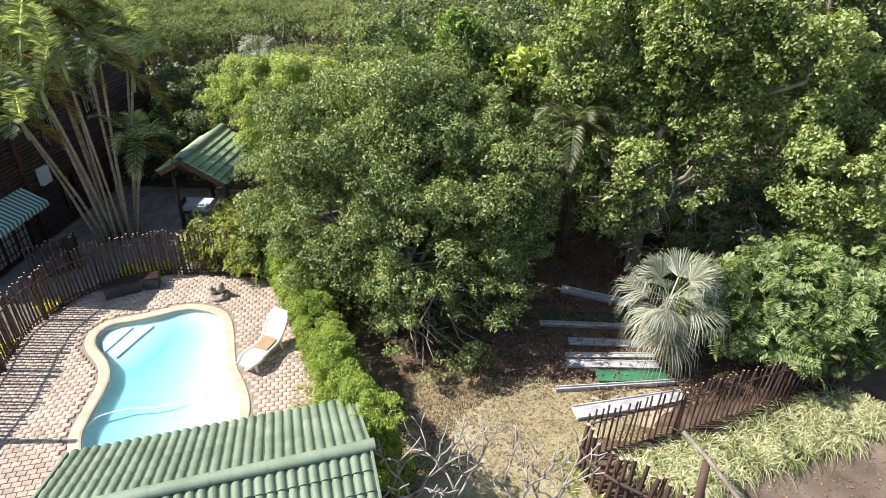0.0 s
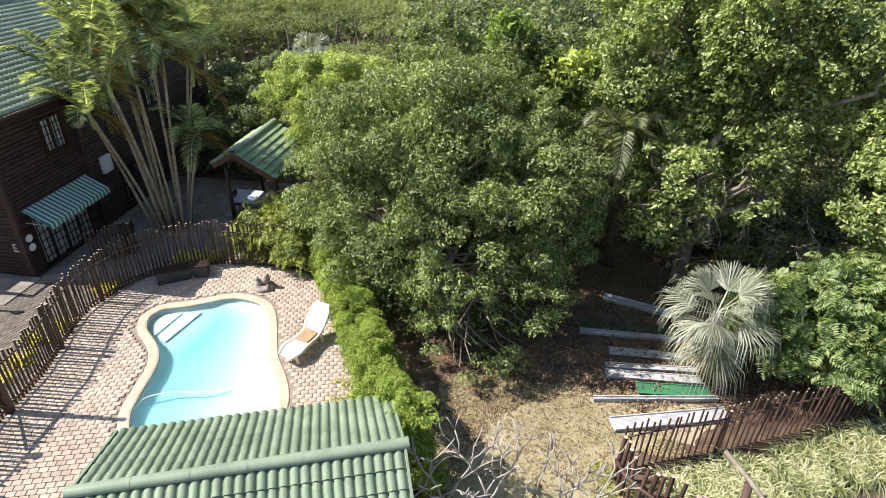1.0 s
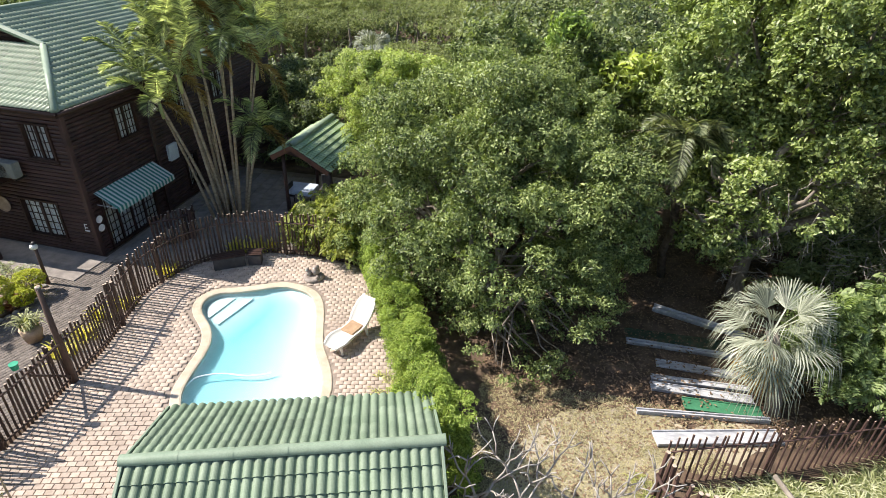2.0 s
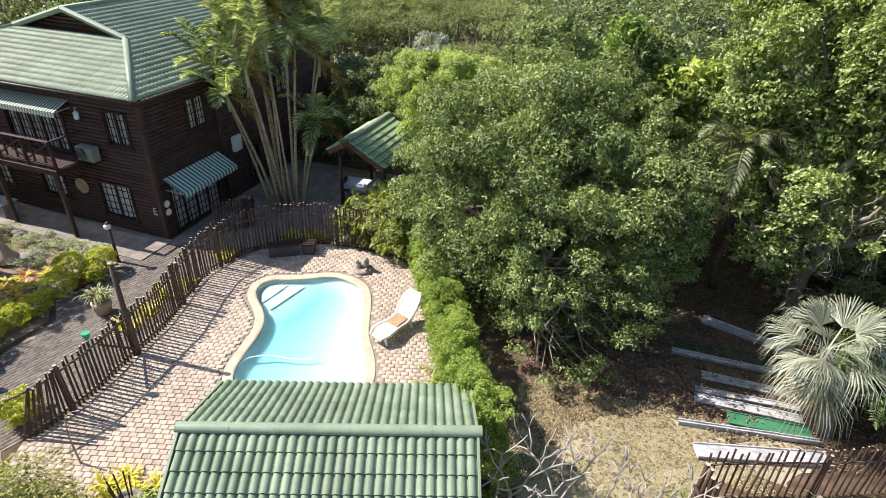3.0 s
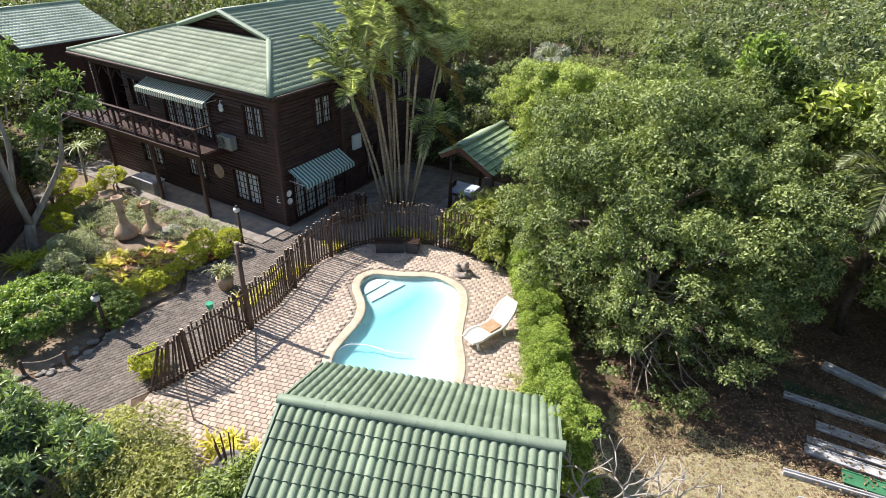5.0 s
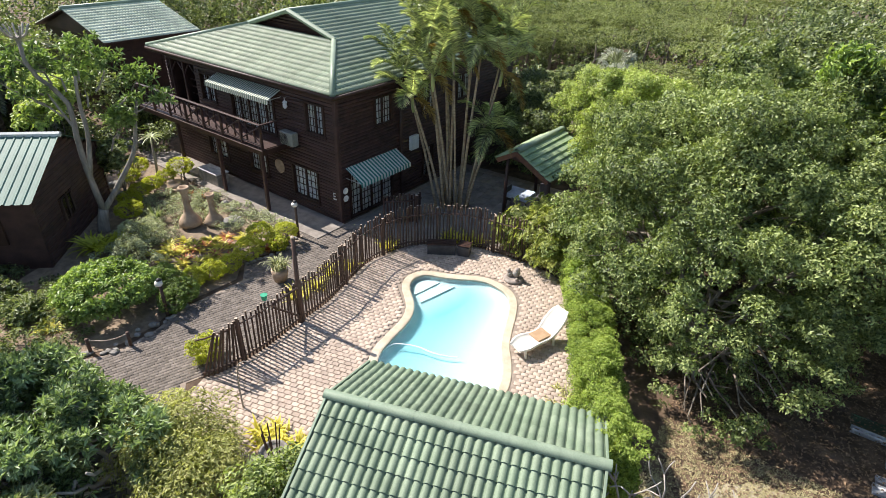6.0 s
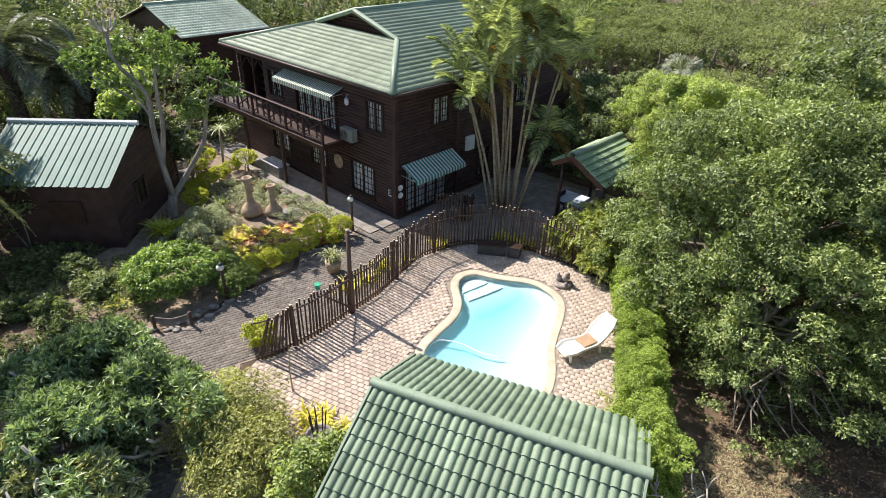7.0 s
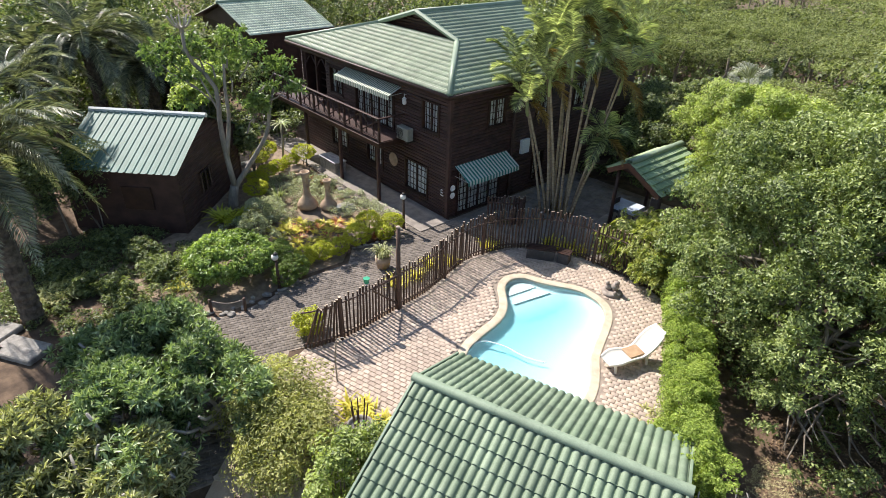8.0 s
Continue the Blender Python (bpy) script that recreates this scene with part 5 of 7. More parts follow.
def picket_fence(name, label, line, h, r, mat, rails, post_every, lean=0.015, dip=None, slant=(0.0, 0.0), end_lean=0.0):
    fc = thing(name, label, "fence")
    meshes = []
    for k in range(5):
        q = picket_mesh(r * (0.85 + 0.08 * k), 1.0)
        q.materials[0] = mat
        meshes.append(q)
    post = picket_mesh(r * 1.75, 1.0)
    post.materials[0] = mat
    for i, p in enumerate(line):
        hh = h * rng.uniform(0.95, 1.04) * (dip(i / len(line)) if dip else 1.0)
        ob = new("picket", meshes[rng.integers(5)])
        ob.parent = fc
        tip = end_lean * max(0.0, 1 - i / 9)
        ob.matrix_basis = Matrix.Translation((p[0], p[1], 0.015)) @ Euler((slant[0] - tip + rng.normal() * lean, slant[1] + tip + rng.normal() * lean, 0.0)).to_matrix().to_4x4() @ Matrix.Diagonal((1, 1, hh, 1))
        if i % post_every == post_every // 2:
            t = line[min(i + 1, len(line) - 1)] - line[max(i - 1, 0)]
            t /= np.linalg.norm(t)
            ob = new("post", post)
            ob.parent = fc
            ob.matrix_basis = Matrix.Translation((p[0] + t[1] * r * 3.2, p[1] - t[0] * r * 3.2, -0.02)) @ Matrix.Diagonal((1, 1, h * 0.98, 1))
    for z in rails:
        g = Geo()
        pts = []
        for i, p in enumerate(line):
            t = line[min(i + 1, len(line) - 1)] - line[max(i - 1, 0)]
            t /= np.linalg.norm(t)
            pts.append((p[0] + t[1] * r * 1.5, p[1] - t[0] * r * 1.5, z + 0.012 * math.sin(i * 0.7)))
        part("rail", g.tube(pts[::2], r * 0.95, 6), mat, fc, smooth=True)
    return fc


picket_fence("pool_fence", "curved fence of dark brown round timber pickets", fence_line, 1.6, 0.027, M["pole"], (0.2, 1.28), 19, end_lean=0.22, dip=lambda q: 0.9 + 0.11 * min(1.0, max(0.0, (q - 0.15) / 0.45)))
gp = thing("gate_post", "tall dark timber post standing at the pool fence", "post", (-11.0, 8.78, 0))
part("shaft", Geo().tube([(0, 0, 0), (0.02, 0, 1.5), (0.0, 0.03, 2.9)], [0.075, 0.07, 0.06], 9), M["pole"], gp, smooth=True)
part("cap", Geo().turned((0, 0.03, 2.9), [(0.07, 0), (0.06, 0.03), (0.01, 0.05)], 9), M["pole_end"], gp)
gb_ = thing("gate_brace", "short timber crossbar of the gate on the pool fence", "gate")
part("bar", Geo().tube([(-10.93, 7.75, 1.25), (-10.96, 8.75, 1.3)], 0.04, 7), M["pole"], gb_)
part("bar", Geo().tube([(-10.93, 7.75, 1.2), (-10.96, 8.7, 0.3)], 0.03, 7), M["pole"], gb_)
scr = picket_fence("door_screen", "short timber picket screen outside glazed doors", curve_pts([(-13.0, 15.15), (-12.4, 15.7), (-12.1, 16.3)], 13), 1.25, 0.04, M["red_pole"], (0.3, 1.0), 20)

RF = [(3.25, 8.85), (4.3, 9.25), (5.8, 9.75), (7.4, 10.38), (9.2, 11.05), (10.6, 11.5)]
picket_fence("yard_fence", "reddish timber picket fence beside strap grass", curve_pts(RF, 48), 1.45, 0.021, M["red_pole"], (1.12,), 30, 0.02)
RF2 = [(3.15, 8.6), (3.3, 8.15), (3.75, 7.75), (4.3, 7.4), (4.7, 6.9)]
picket_fence("entry_fence", "short curve of reddish timber poles", curve_pts(RF2, 14), 1.35, 0.045, M["red_pole"], (0.7,), 30, 0.04)
tp = thing("timber_prop", "weathered timber post carrying a slanting pole", "post")
part("post", Geo().tube([(5.2, 7.2, 0), (5.26, 7.62, 1.5)], [0.09, 0.08], 9), M["pole"], tp, smooth=True)
part("beam", Geo().tube([(5.0, 8.25, 1.62), (5.27, 7.62, 1.58), (5.75, 6.2, 1.45)], 0.05, 8), M["bark"], tp, smooth=True)

# ---- things on the terrace ----
lg = thing("sun_lounger", "white moulded sun lounger with a tan cushion, backrest raised", "lounger", (-5.08, 11.2, 0.04), 68)


def lounger_shell():
    """Length along x: foot at 0, head at 1.9."""
    g = Geo()
    prof = [(0.0, 0.3), (0.4, 0.36), (0.85, 0.32), (1.1, 0.36), (1.4, 0.66), (1.72, 0.98)]
    line = curve_pts([(x, 0, z) for x, z in prof], 22)
    for i, p in enumerate(line):
        w = 0.31 + 0.03 * math.sin(i * 0.5)
        if i < 3:
            w *= 0.75 + 0.08 * i
        if i > 19:
            w *= 1 - 0.12 * (i - 19)
        for y, dz in ((-w, -0.05), (-w, 0.0), (-w * 0.85, 0.02), (-w * 0.8, -0.015), (w * 0.8, -0.015), (w * 0.85, 0.02), (w, 0.0), (w, -0.05)):
            g.v.append((p[0], y, p[2] + dz))
    n = 8
    for i in range(len(line) - 1):
        for k in range(n - 1):
            g.f.append((i * n + k, i * n + k + 1, (i + 1) * n + k + 1, (i + 1) * n + k))
        g.f.append((i * n, (i + 1) * n, (i + 1) * n + 7, i * n + 7))
    return g


part("shell", lounger_shell(), M["white_plastic"], lg, smooth=True)
for x, z in ((0.15, 0.3), (1.2, 0.33)):
    for y in (-0.25, 0.25):
        part("leg", Geo().tube([(x + 0.05, y * 1.05, 0), (x, y, z)], [0.035, 0.05], 6), M["white_plastic"], lg)
part("cushion", Geo().box((0.95, 0.0, 0.355), (0.55, 0.44, 0.05), bevel=0.02, m=Matrix.Rotation(-0.05, 4, "Y")), M["cushion"], lg)

orn = Geo()
orn.turned((0, 0, 0), [(0.27, 0), (0.29, 0.06), (0.22, 0.12), (0.2, 0.1)], 16)
for x, y, z, r in ((0.05, 0.05, 0.22, 0.12), (0.1, 0.02, 0.36, 0.075), (-0.12, 0.0, 0.16, 0.1), (-0.16, -0.02, 0.27, 0.06), (0.16, -0.12, 0.13, 0.06)):
    orn.turned((x, y, z), [(0.01, -r), (r * 0.7, -r * 0.7), (r, 0), (r * 0.7, r * 0.7), (0.01, r)], 10)
ob = part("garden_ornament", orn, M["statue"], smooth=True)
ob.matrix_world = pose(-6.95, 14.62, 0.03) @ Matrix.Scale(1.2, 4)
tagged(ob, "weathered grey stone figure ornament in a shallow bowl", "ornament")

for x, y, turn, ln in ((-9.95, 14.66, 33, 1.0), (-9.2, 15.05, 18, 0.42)):
    pt = thing("planter_bench", "dark weathered bench planter by the fence", "planter", (x, y, 0.02), turn)
    part("box", Geo().box((0, 0, 0.2), (ln, 0.42, 0.4), bevel=0.015), M["dark_planter"], pt)
    for k in range(4):
        part("slat", Geo().box((0, -0.16 + k * 0.107, 0.43), (ln + 0.06, 0.085, 0.03), bevel=0.005), M["frame"], pt)

# ---- timber and boards stacked in the yard ----
def yard_board(p, q, w, h, mat, label, z=0.0):
    p, q = np.array(p, float), np.array(q, float)
    d = q - p
    ln = np.linalg.norm(d)
    b = thing("gutter_length" if h > 0.08 else "loose_board", label, "board", ((p[0] + q[0]) / 2, (p[1] + q[1]) / 2, z), math.degrees(math.atan2(d[1], d[0])))
    part("sheet", Geo().box((0, 0, h * 0.35), (ln, w, h * 0.7), bevel=0.008), M[mat], b)
    part("lip", Geo().box((0, -w / 2 + 0.015, h * 0.6), (ln, 0.03, h), bevel=0.004), M[mat], b)
    part("lip", Geo().box((0, w / 2 - 0.015, h * 0.6), (ln, 0.03, h), bevel=0.004), M[mat], b)


yard_board((3.9, 15.55), (6.4, 14.7), 0.26, 0.14, "old_board", "long weathered white board on leaf litter", 0.02)
yard_board((2.95, 13.7), (6.2, 13.65), 0.16, 0.12, "old_board", "weathered white trough edge on leaf litter", 0.02)
yard_board((2.95, 14.05), (6.0, 14.1), 0.55, 0.05, "dull_green", "dull green board strewn with leaves", 0.02)
yard_board((3.7, 12.95), (5.9, 12.9), 0.3, 0.06, "old_board", "weathered white board strewn with leaves", 0.02)
yard_board((3.5, 12.3), (6.0, 12.4), 0.2, 0.08, "old_board", "sunlit weathered white board", 0.02)
yard_board((3.45, 11.98), (6.0, 12.02), 0.3, 0.07, "old_board", "sunlit weathered white board", 0.02)
yard_board((4.2, 11.5), (6.1, 11.58), 0.42, 0.07, "green_board", "smooth bright green board lying on the ground", 0.03)
yard_board((3.0, 10.95), (6.2, 11.35), 0.12, 0.12, "old_board", "weathered pale trough edge on dry grass", 0.02)
yard_board((3.35, 10.15), (6.3, 10.85), 0.42, 0.1, "old_board", "sunlit weathered white board along the fence", 0.03)

# ---- big plants ----
tree("spreading_tree", "broad spreading tree with small glossy green leaves", (-1.0, 14.2, 0),
     [(-1.3, 16.2, 3.6, 4.1, 3.7, 3.3), (-4.1, 16.2, 2.3, 2.4, 2.3, 2.2), (-0.9, 13.7, 2.5, 2.1, 2.2, 2.3), (1.3, 15.4, 3.1, 2.1, 2.4, 2.7), (-3.0, 14.6, 2.7, 2.1, 1.9, 2.2), (1.0, 13.0, 1.9, 1.3, 1.6, 1.6), (-0.35, 11.8, 1.4, 1.25, 1.5, 1.3), (-1.4, 13.3, 1.8, 1.05, 1.3, 1.5), (-1.0, 17.6, 5.0, 3.2, 2.4, 2.2), (-0.9, 12.9, 2.5, 1.5, 1.2, 1.5), (0.2, 13.2, 1.2, 1.2, 1.0, 1.0), (-5.5, 18.5, 2.7, 1.5, 1.6, 1.4), (-5.4, 17.2, 1.9, 1.2, 1.1, 1.3), (-3.8, 18.7, 3.6, 2.3, 2.0, 2.1), (-0.75, 12.1, 0.8, 0.85, 1.1, 0.8), (-0.2, 11.5, 0.8, 1.1, 1.1, 0.8), (0.9, 12.3, 0.9, 1.2, 1.2, 0.9)],
     300000, 0.098, "tree", r=0.14, fork=0.9, sub=0.16, subs=54, low=-0.9, aspect=0.46, fill=0.2, whorl=6, layer=0.55)
tree("rear_green_tree", "dark green tree standing behind the spreading tree", (-1.0, 21.0, 0), [(-3.6, 21.0, 4.0, 2.0, 1.6, 2.0), (-1.6, 20.8, 5.0, 2.2, 1.7, 2.2), (0.6, 20.5, 5.3, 2.0, 1.6, 2.0), (2.6, 19.6, 4.2, 1.5, 1.4, 2.2), (3.4, 19.2, 3.4, 1.0, 1.0, 1.2)],
     60000, 0.13, "tree", r=0.16, fork=1.6, sub=0.17, subs=44, low=-0.8, aspect=0.46, whorl=6)
tree("light_green_tree", "bright light-green leafy tree behind the pavilion", (-7.0, 23.2, 0), [(-8.1, 23.2, 3.9, 1.5, 1.3, 1.5), (-9.2, 23.3, 3.1, 0.85, 0.9, 0.7), (-6.9, 22.4, 3.7, 1.8, 1.6, 1.9), (-5.3, 21.3, 3.9, 1.9, 1.6, 1.9), (-6.4, 21.2, 2.6, 1.3, 1.1, 1.3), (-7.6, 22.9, 2.6, 1.2, 0.6, 1.2)], 76000, 0.115, "bright", sub=0.2, subs=46, low=-0.9, aspect=0.4, whorl=5)
fsh = thing("feathery_shrub", "drooping yellow-green feathery shrub at the terrace edge", "shrub")
FSH = [(-7.9, 16.55, 0.8, 0.8, 0.5, 0.5), (-7.2, 16.9, 1.1, 0.9, 0.8, 0.7), (-6.6, 16.6, 1.2, 0.9, 0.6, 0.7), (-7.0, 16.3, 0.8, 0.8, 0.5, 0.6), (-6.3, 16.0, 0.8, 0.7, 0.5, 0.6), (-6.5, 16.7, 1.5, 0.7, 0.6, 0.5)]
for q in FSH:
    part("stem", Geo().tube(bent((-6.8, 17.2, -0.05), q[:3], 6, 0.2), np.linspace(0.06, 0.02, 6), 7), M["bark"], fsh, smooth=True)
pinnate_crown("crown", FSH, 1900, 0.42, 9, 0.14, L["feathery"], fsh, 0.4)
tree("tall_right_tree", "tall tree with clustered sunlit broad leaves", (6.6, 17.0, 0), [(4.9, 17.6, 7.6, 1.9, 1.8, 2.6), (5.9, 17.2, 4.9, 1.8, 1.5, 1.7), (7.2, 15.9, 8.0, 1.9, 1.2, 2.2), (7.7, 15.4, 5.9, 1.4, 1.0, 1.2), (5.3, 15.9, 3.0, 1.2, 0.9, 1.2), (6.9, 15.1, 4.4, 1.0, 0.8, 0.9), (5.4, 14.9, 4.4, 0.9, 0.8, 1.0), (4.7, 14.9, 3.2, 0.8, 0.7, 0.8), (4.5, 15.0, 4.6, 0.7, 0.6, 0.7), (9.2, 15.2, 7.4, 1.6, 1.1, 1.5), (4.9, 15.8, 2.6, 0.7, 0.6, 1.0), (4.3, 15.5, 3.3, 0.75, 0.5, 1.0), (4.7, 16.2, 4.3, 1.0, 0.8, 1.1)],
     105000, 0.135, "broad", r=0.22, fork=2.4, sub=0.24, subs=30, aspect=0.5, whorl=7)
tree("shade_tree", "large dark leafy tree at the yard's edge", (12.0, 19.0, 0), [(10.8, 18.6, 8.8, 2.7, 2.4, 2.8), (14.0, 18.5, 8.0, 3.0, 2.6, 3.4), (11.5, 19.0, 5.4, 2.6, 2.0, 2.2), (16.5, 17.5, 6.0, 2.6, 2.4, 3.5)], 80000, 0.155, "dark_wood", r=0.26, fork=3.0, sub=0.24, subs=30, aspect=0.5, whorl=6)
tree("sunlit_branch_tree", "leaning tree with a sunlit head of broad leaves", (11.2, 14.6, 0), [(10.2, 14.3, 5.6, 1.2, 1.2, 1.1), (9.9, 14.0, 4.3, 1.1, 1.0, 1.0), (11.2, 14.0, 4.8, 1.3, 1.2, 1.4), (10.6, 13.6, 3.2, 0.9, 0.9, 0.9)], 30000, 0.135, "broad", r=0.12, fork=2.0, sub=0.3, subs=22, aspect=0.5, whorl=7)
pin = thing("pinnate_shrub", "light-green shrub with feathered leaves over the fence", "shrub")
PIN = [(7.5, 12.5, 1.7, 1.0, 0.9, 1.2), (8.0, 12.7, 2.0, 1.4, 1.2, 1.3), (9.6, 12.6, 2.2, 1.6, 1.3, 1.6), (8.8, 11.9, 1.5, 1.6, 0.9, 1.0), (11.6, 12.4, 1.9, 1.4, 1.2, 1.5), (10.2, 12.0, 1.4, 1.1, 0.9, 1.0)]
for q in PIN:
    part("stem", Geo().tube(bent((8.9, 12.8, -0.05), q[:3], 6, 0.2), np.linspace(0.08, 0.03, 6), 7), M["bark"], pin, smooth=True)
pinnate_crown("crown", PIN, 2500, 0.4, 7, 0.17, L["pinnate"], pin, 0.32)
tree("lime_sapling", "bright lime sapling with large drooping leaves behind the tree", (1.7, 20.3, 0), [(2.0, 19.7, 5.9, 1.0, 0.6, 0.6), (2.85, 19.7, 6.3, 0.55, 0.4, 0.35), (1.3, 19.6, 5.4, 0.7, 0.5, 0.5)], 2600, 0.3, "sapling", r=0.07, fork=4.2, sub=0.6, subs=14, fill=0.8, aspect=0.3, droop=0.35, whorl=5)
tree("upright_sapling", "slender upright sapling with fresh green leaves", (0.5, 20.4, 0), [(0.35, 20.0, 7.0, 0.5, 0.45, 0.85), (0.55, 19.9, 5.9, 0.55, 0.5, 0.6)], 2400, 0.22, "mound", r=0.06, fork=4.5, sub=0.5, subs=16, fill=0.8, aspect=0.3, droop=0.3, whorl=5)

# far woods: the crowns run into one another
def woods(name, label, count, box, size, leaf, n, rz, seed_h, flat, avoid=(), spread=(1.6, 3.2)):
    lumps = []
    while len(lumps) < count:
        x, y = rng.uniform(box[0], box[1]), rng.uniform(box[2], box[3])
        r_ = rng.uniform(*spread)
        m_ = 0.75 * r_ if flat else 0.0
        if any(a - m_ < x < b + m_ and c - m_ < y < d + m_ for a, b, c, d in avoid):
            continue
        lumps.append((x, y, seed_h * (rng.uniform(0.8, 1.15) if flat else rng.uniform(0.4, 1.15)), r_, r_, r_ * rz * rng.uniform(0.8, 1.3)))
    ob = crown(name, lumps, n, size, L[leaf], None, sub=0.11 if flat else 0.3, subs=130 if flat else 18, up=1.7 if flat else 0.7, fill=0.3, aspect=0.6, low=-0.1 if flat else -0.8, whorl=4 if flat else 5)
    tagged(ob, label, "woods", kind="stuff")
    g = Geo()
    for q in lumps[::2]:
        g.tube(bent((q[0], q[1], 0), (q[0] + rng.normal() * 0.4, q[1], q[2]), 4, 0.15), [0.14, 0.12, 0.09, 0.05], 5)
    tagged(part(name + "_trunk", g, M["bark"]), "thin grey trunks under the far canopy", "woods", kind="stuff")


GAPS = [(-46, -12.5, 10, 30.5), (-9.6, -4, 20, 28), (-10.4, -8.4, 33.5, 38)]
woods("acacia_wood", "flat-topped dull green acacia canopy", 75, (-34, 1, 26, 50), 0.115, "acacia", 240000, 0.07, 4.2, True, GAPS, (1.4, 3.6))
woods("far_acacia_wood", "flat-topped acacia canopy in the distance", 105, (-56, 1, 50, 92), 0.2, "acacia", 130000, 0.07, 4.3, True, (), (1.8, 4.2))
woods("acacia_thicket", "dark shaded thicket below the acacia canopy", 230, (-52, 1, 25.5, 95), 0.3, "dark_wood", 90000, 0.5, 1.4, False, [(-46, -14.2, 10, 29.5), (-9.6, -4, 20, 26)], (1.8, 3.2))
woods("dense_wood", "dense dark green wood beyond the yard", 200, (-3, 30, 20.5, 46), 0.2, "dark_wood", 215000, 0.9, 4.6, False)
woods("far_canopy", "hazy green canopy in the far distance", 75, (-4, 55, 45, 92), 0.22, "acacia", 70000, 0.4, 4.4, False, (), (2.2, 4.2))
woods("side_wood", "dark green wood behind the houses", 130, (-58, -24, -6, 40), 0.26, "dark_wood", 100000, 0.9, 3.4, False, [(-43, -20, 6.5, 30), (-33, -16, -3, 12)])

woods("court_wood", "dark green thicket beside the rear house", 30, (-43, -32, 5.5, 13.0), 0.22, "dark_wood", 42000, 0.9, 2.6, False)

# ---- hedge ----
hedge = thing("hedge", "feathery bright green clipped hedge beside the terrace", "hedge")
hl = curve_pts([(-4.95, 15.0), (-4.3, 13.9), (-3.5, 12.4), (-2.75, 10.9), (-2.05, 9.4), (-1.55, 8.3), (-1.2, 7.6)], 15)
lum = [(p[0] + 0.08, p[1] + 0.05, 0.82 + 0.07 * math.sin(i * 1.7), 0.55, 0.6, 0.88) for i, p in enumerate(hl)]
lum += [(-2.0, 9.0, 1.2, 0.65, 0.7, 0.85), (-1.6, 8.3, 1.85, 0.55, 0.6, 0.7), (-1.2, 7.75, 2.3, 0.45, 0.5, 0.5), (-0.85, 7.4, 2.25, 0.35, 0.4, 0.4)]
crown("foliage", lum, 110000, 0.07, L["hedge"], hedge, aspect=0.35, tight=True, sub=0.2, subs=70, low=-0.9, up=0.5)
for p in hl:
    part("stem", Geo().tube(bent((p[0], p[1], 0), (p[0] + rng.normal() * 0.1, p[1], 0.7), 3), [0.03, 0.025, 0.01], 5), M["bark"], hedge)

# ---- palms ----
def feather_head(t, c, n, length, mat, old=0, rise=(0.2, 1.5), width=0.5, curl=0.9, leaflet=0.016, n_rib=30):
    items = []
    for k in range(n):
        a = 2.4 * k + rng.uniform(-0.3, 0.3)
        r_ = rng.uniform(*rise) * length * 0.75
        items.append(((c, (math.cos(a), math.sin(a), 0), length * rng.uniform(0.75, 1.1), r_, width), dict(curl=curl * rng.uniform(0.7, 1.15), leaflet=leaflet, n=n_rib)))
    fronds("frond", items[old:], L[mat], t)
    if old:
        fronds("dry_frond", [((i[0][0], i[0][1], i[0][2] * 0.8, 0.05, i[0][4] * 0.8), i[1]) for i in items[:old]], L["palm_old"], t, "dry brown hanging frond")


clump = thing("palm_clump", "clump of slender golden cane palms with arching fronds", "palm", (0, 0, 0))
stems = [(-12.2, 17.6, -13.9, 17.6, 5.6), (-12.05, 17.8, -13.2, 17.2, 4.8), (-11.9, 17.7, -12.9, 17.7, 6.8), (-11.75, 17.9, -12.4, 17.4, 5.7), (-11.65, 17.75, -12.0, 18.2, 8.0), (-11.5, 17.95, -11.7, 17.7, 6.5), (-11.4, 18.1, -11.3, 18.4, 8.3), (-11.3, 17.95, -10.8, 18.2, 7.0),
         (-11.25, 18.25, -10.2, 18.7, 6.0), (-11.8, 18.2, -13.0, 19.0, 6.6), (-12.0, 18.1, -13.6, 18.6, 6.3), (-11.2, 18.4, -10.4, 19.3, 7.3), (-11.6, 18.3, -11.6, 19.0, 7.4), (-11.9, 18.0, -12.6, 18.4, 7.6), (-11.15, 18.15, -10.2, 18.3, 3.9)]
for k, (x, y, tx, ty, z) in enumerate(stems):
    r_ = rng.uniform(0.045, 0.062)
    z -= 0.25
    part("stem", Geo().tube(curve_pts([(x, y, -0.05), (x * 0.6 + tx * 0.4, y * 0.6 + ty * 0.4, z * 0.45), (tx, ty, z)], 8), np.linspace(r_ * 1.1, r_ * 0.75, 8), 8), M["palm_trunk"], clump, smooth=True)
    feather_head(clump, (tx, ty, z), 9, 1.85, "palm", 1, (0.4, 2.4), 0.5, 1.25, 0.0075, 34)
    part("crownshaft", Geo().tube(curve_pts([(tx * 0.96 + x * 0.04, ty * 0.96 + y * 0.04, z - 0.55), (tx, ty, z), (tx, ty, z + 0.25)], 5), [r_ * 0.9, r_ * 1.25, r_ * 1.2, r_ * 0.9, r_ * 0.4], 8), L["palm"], clump, "green sheath below the fronds", smooth=True)


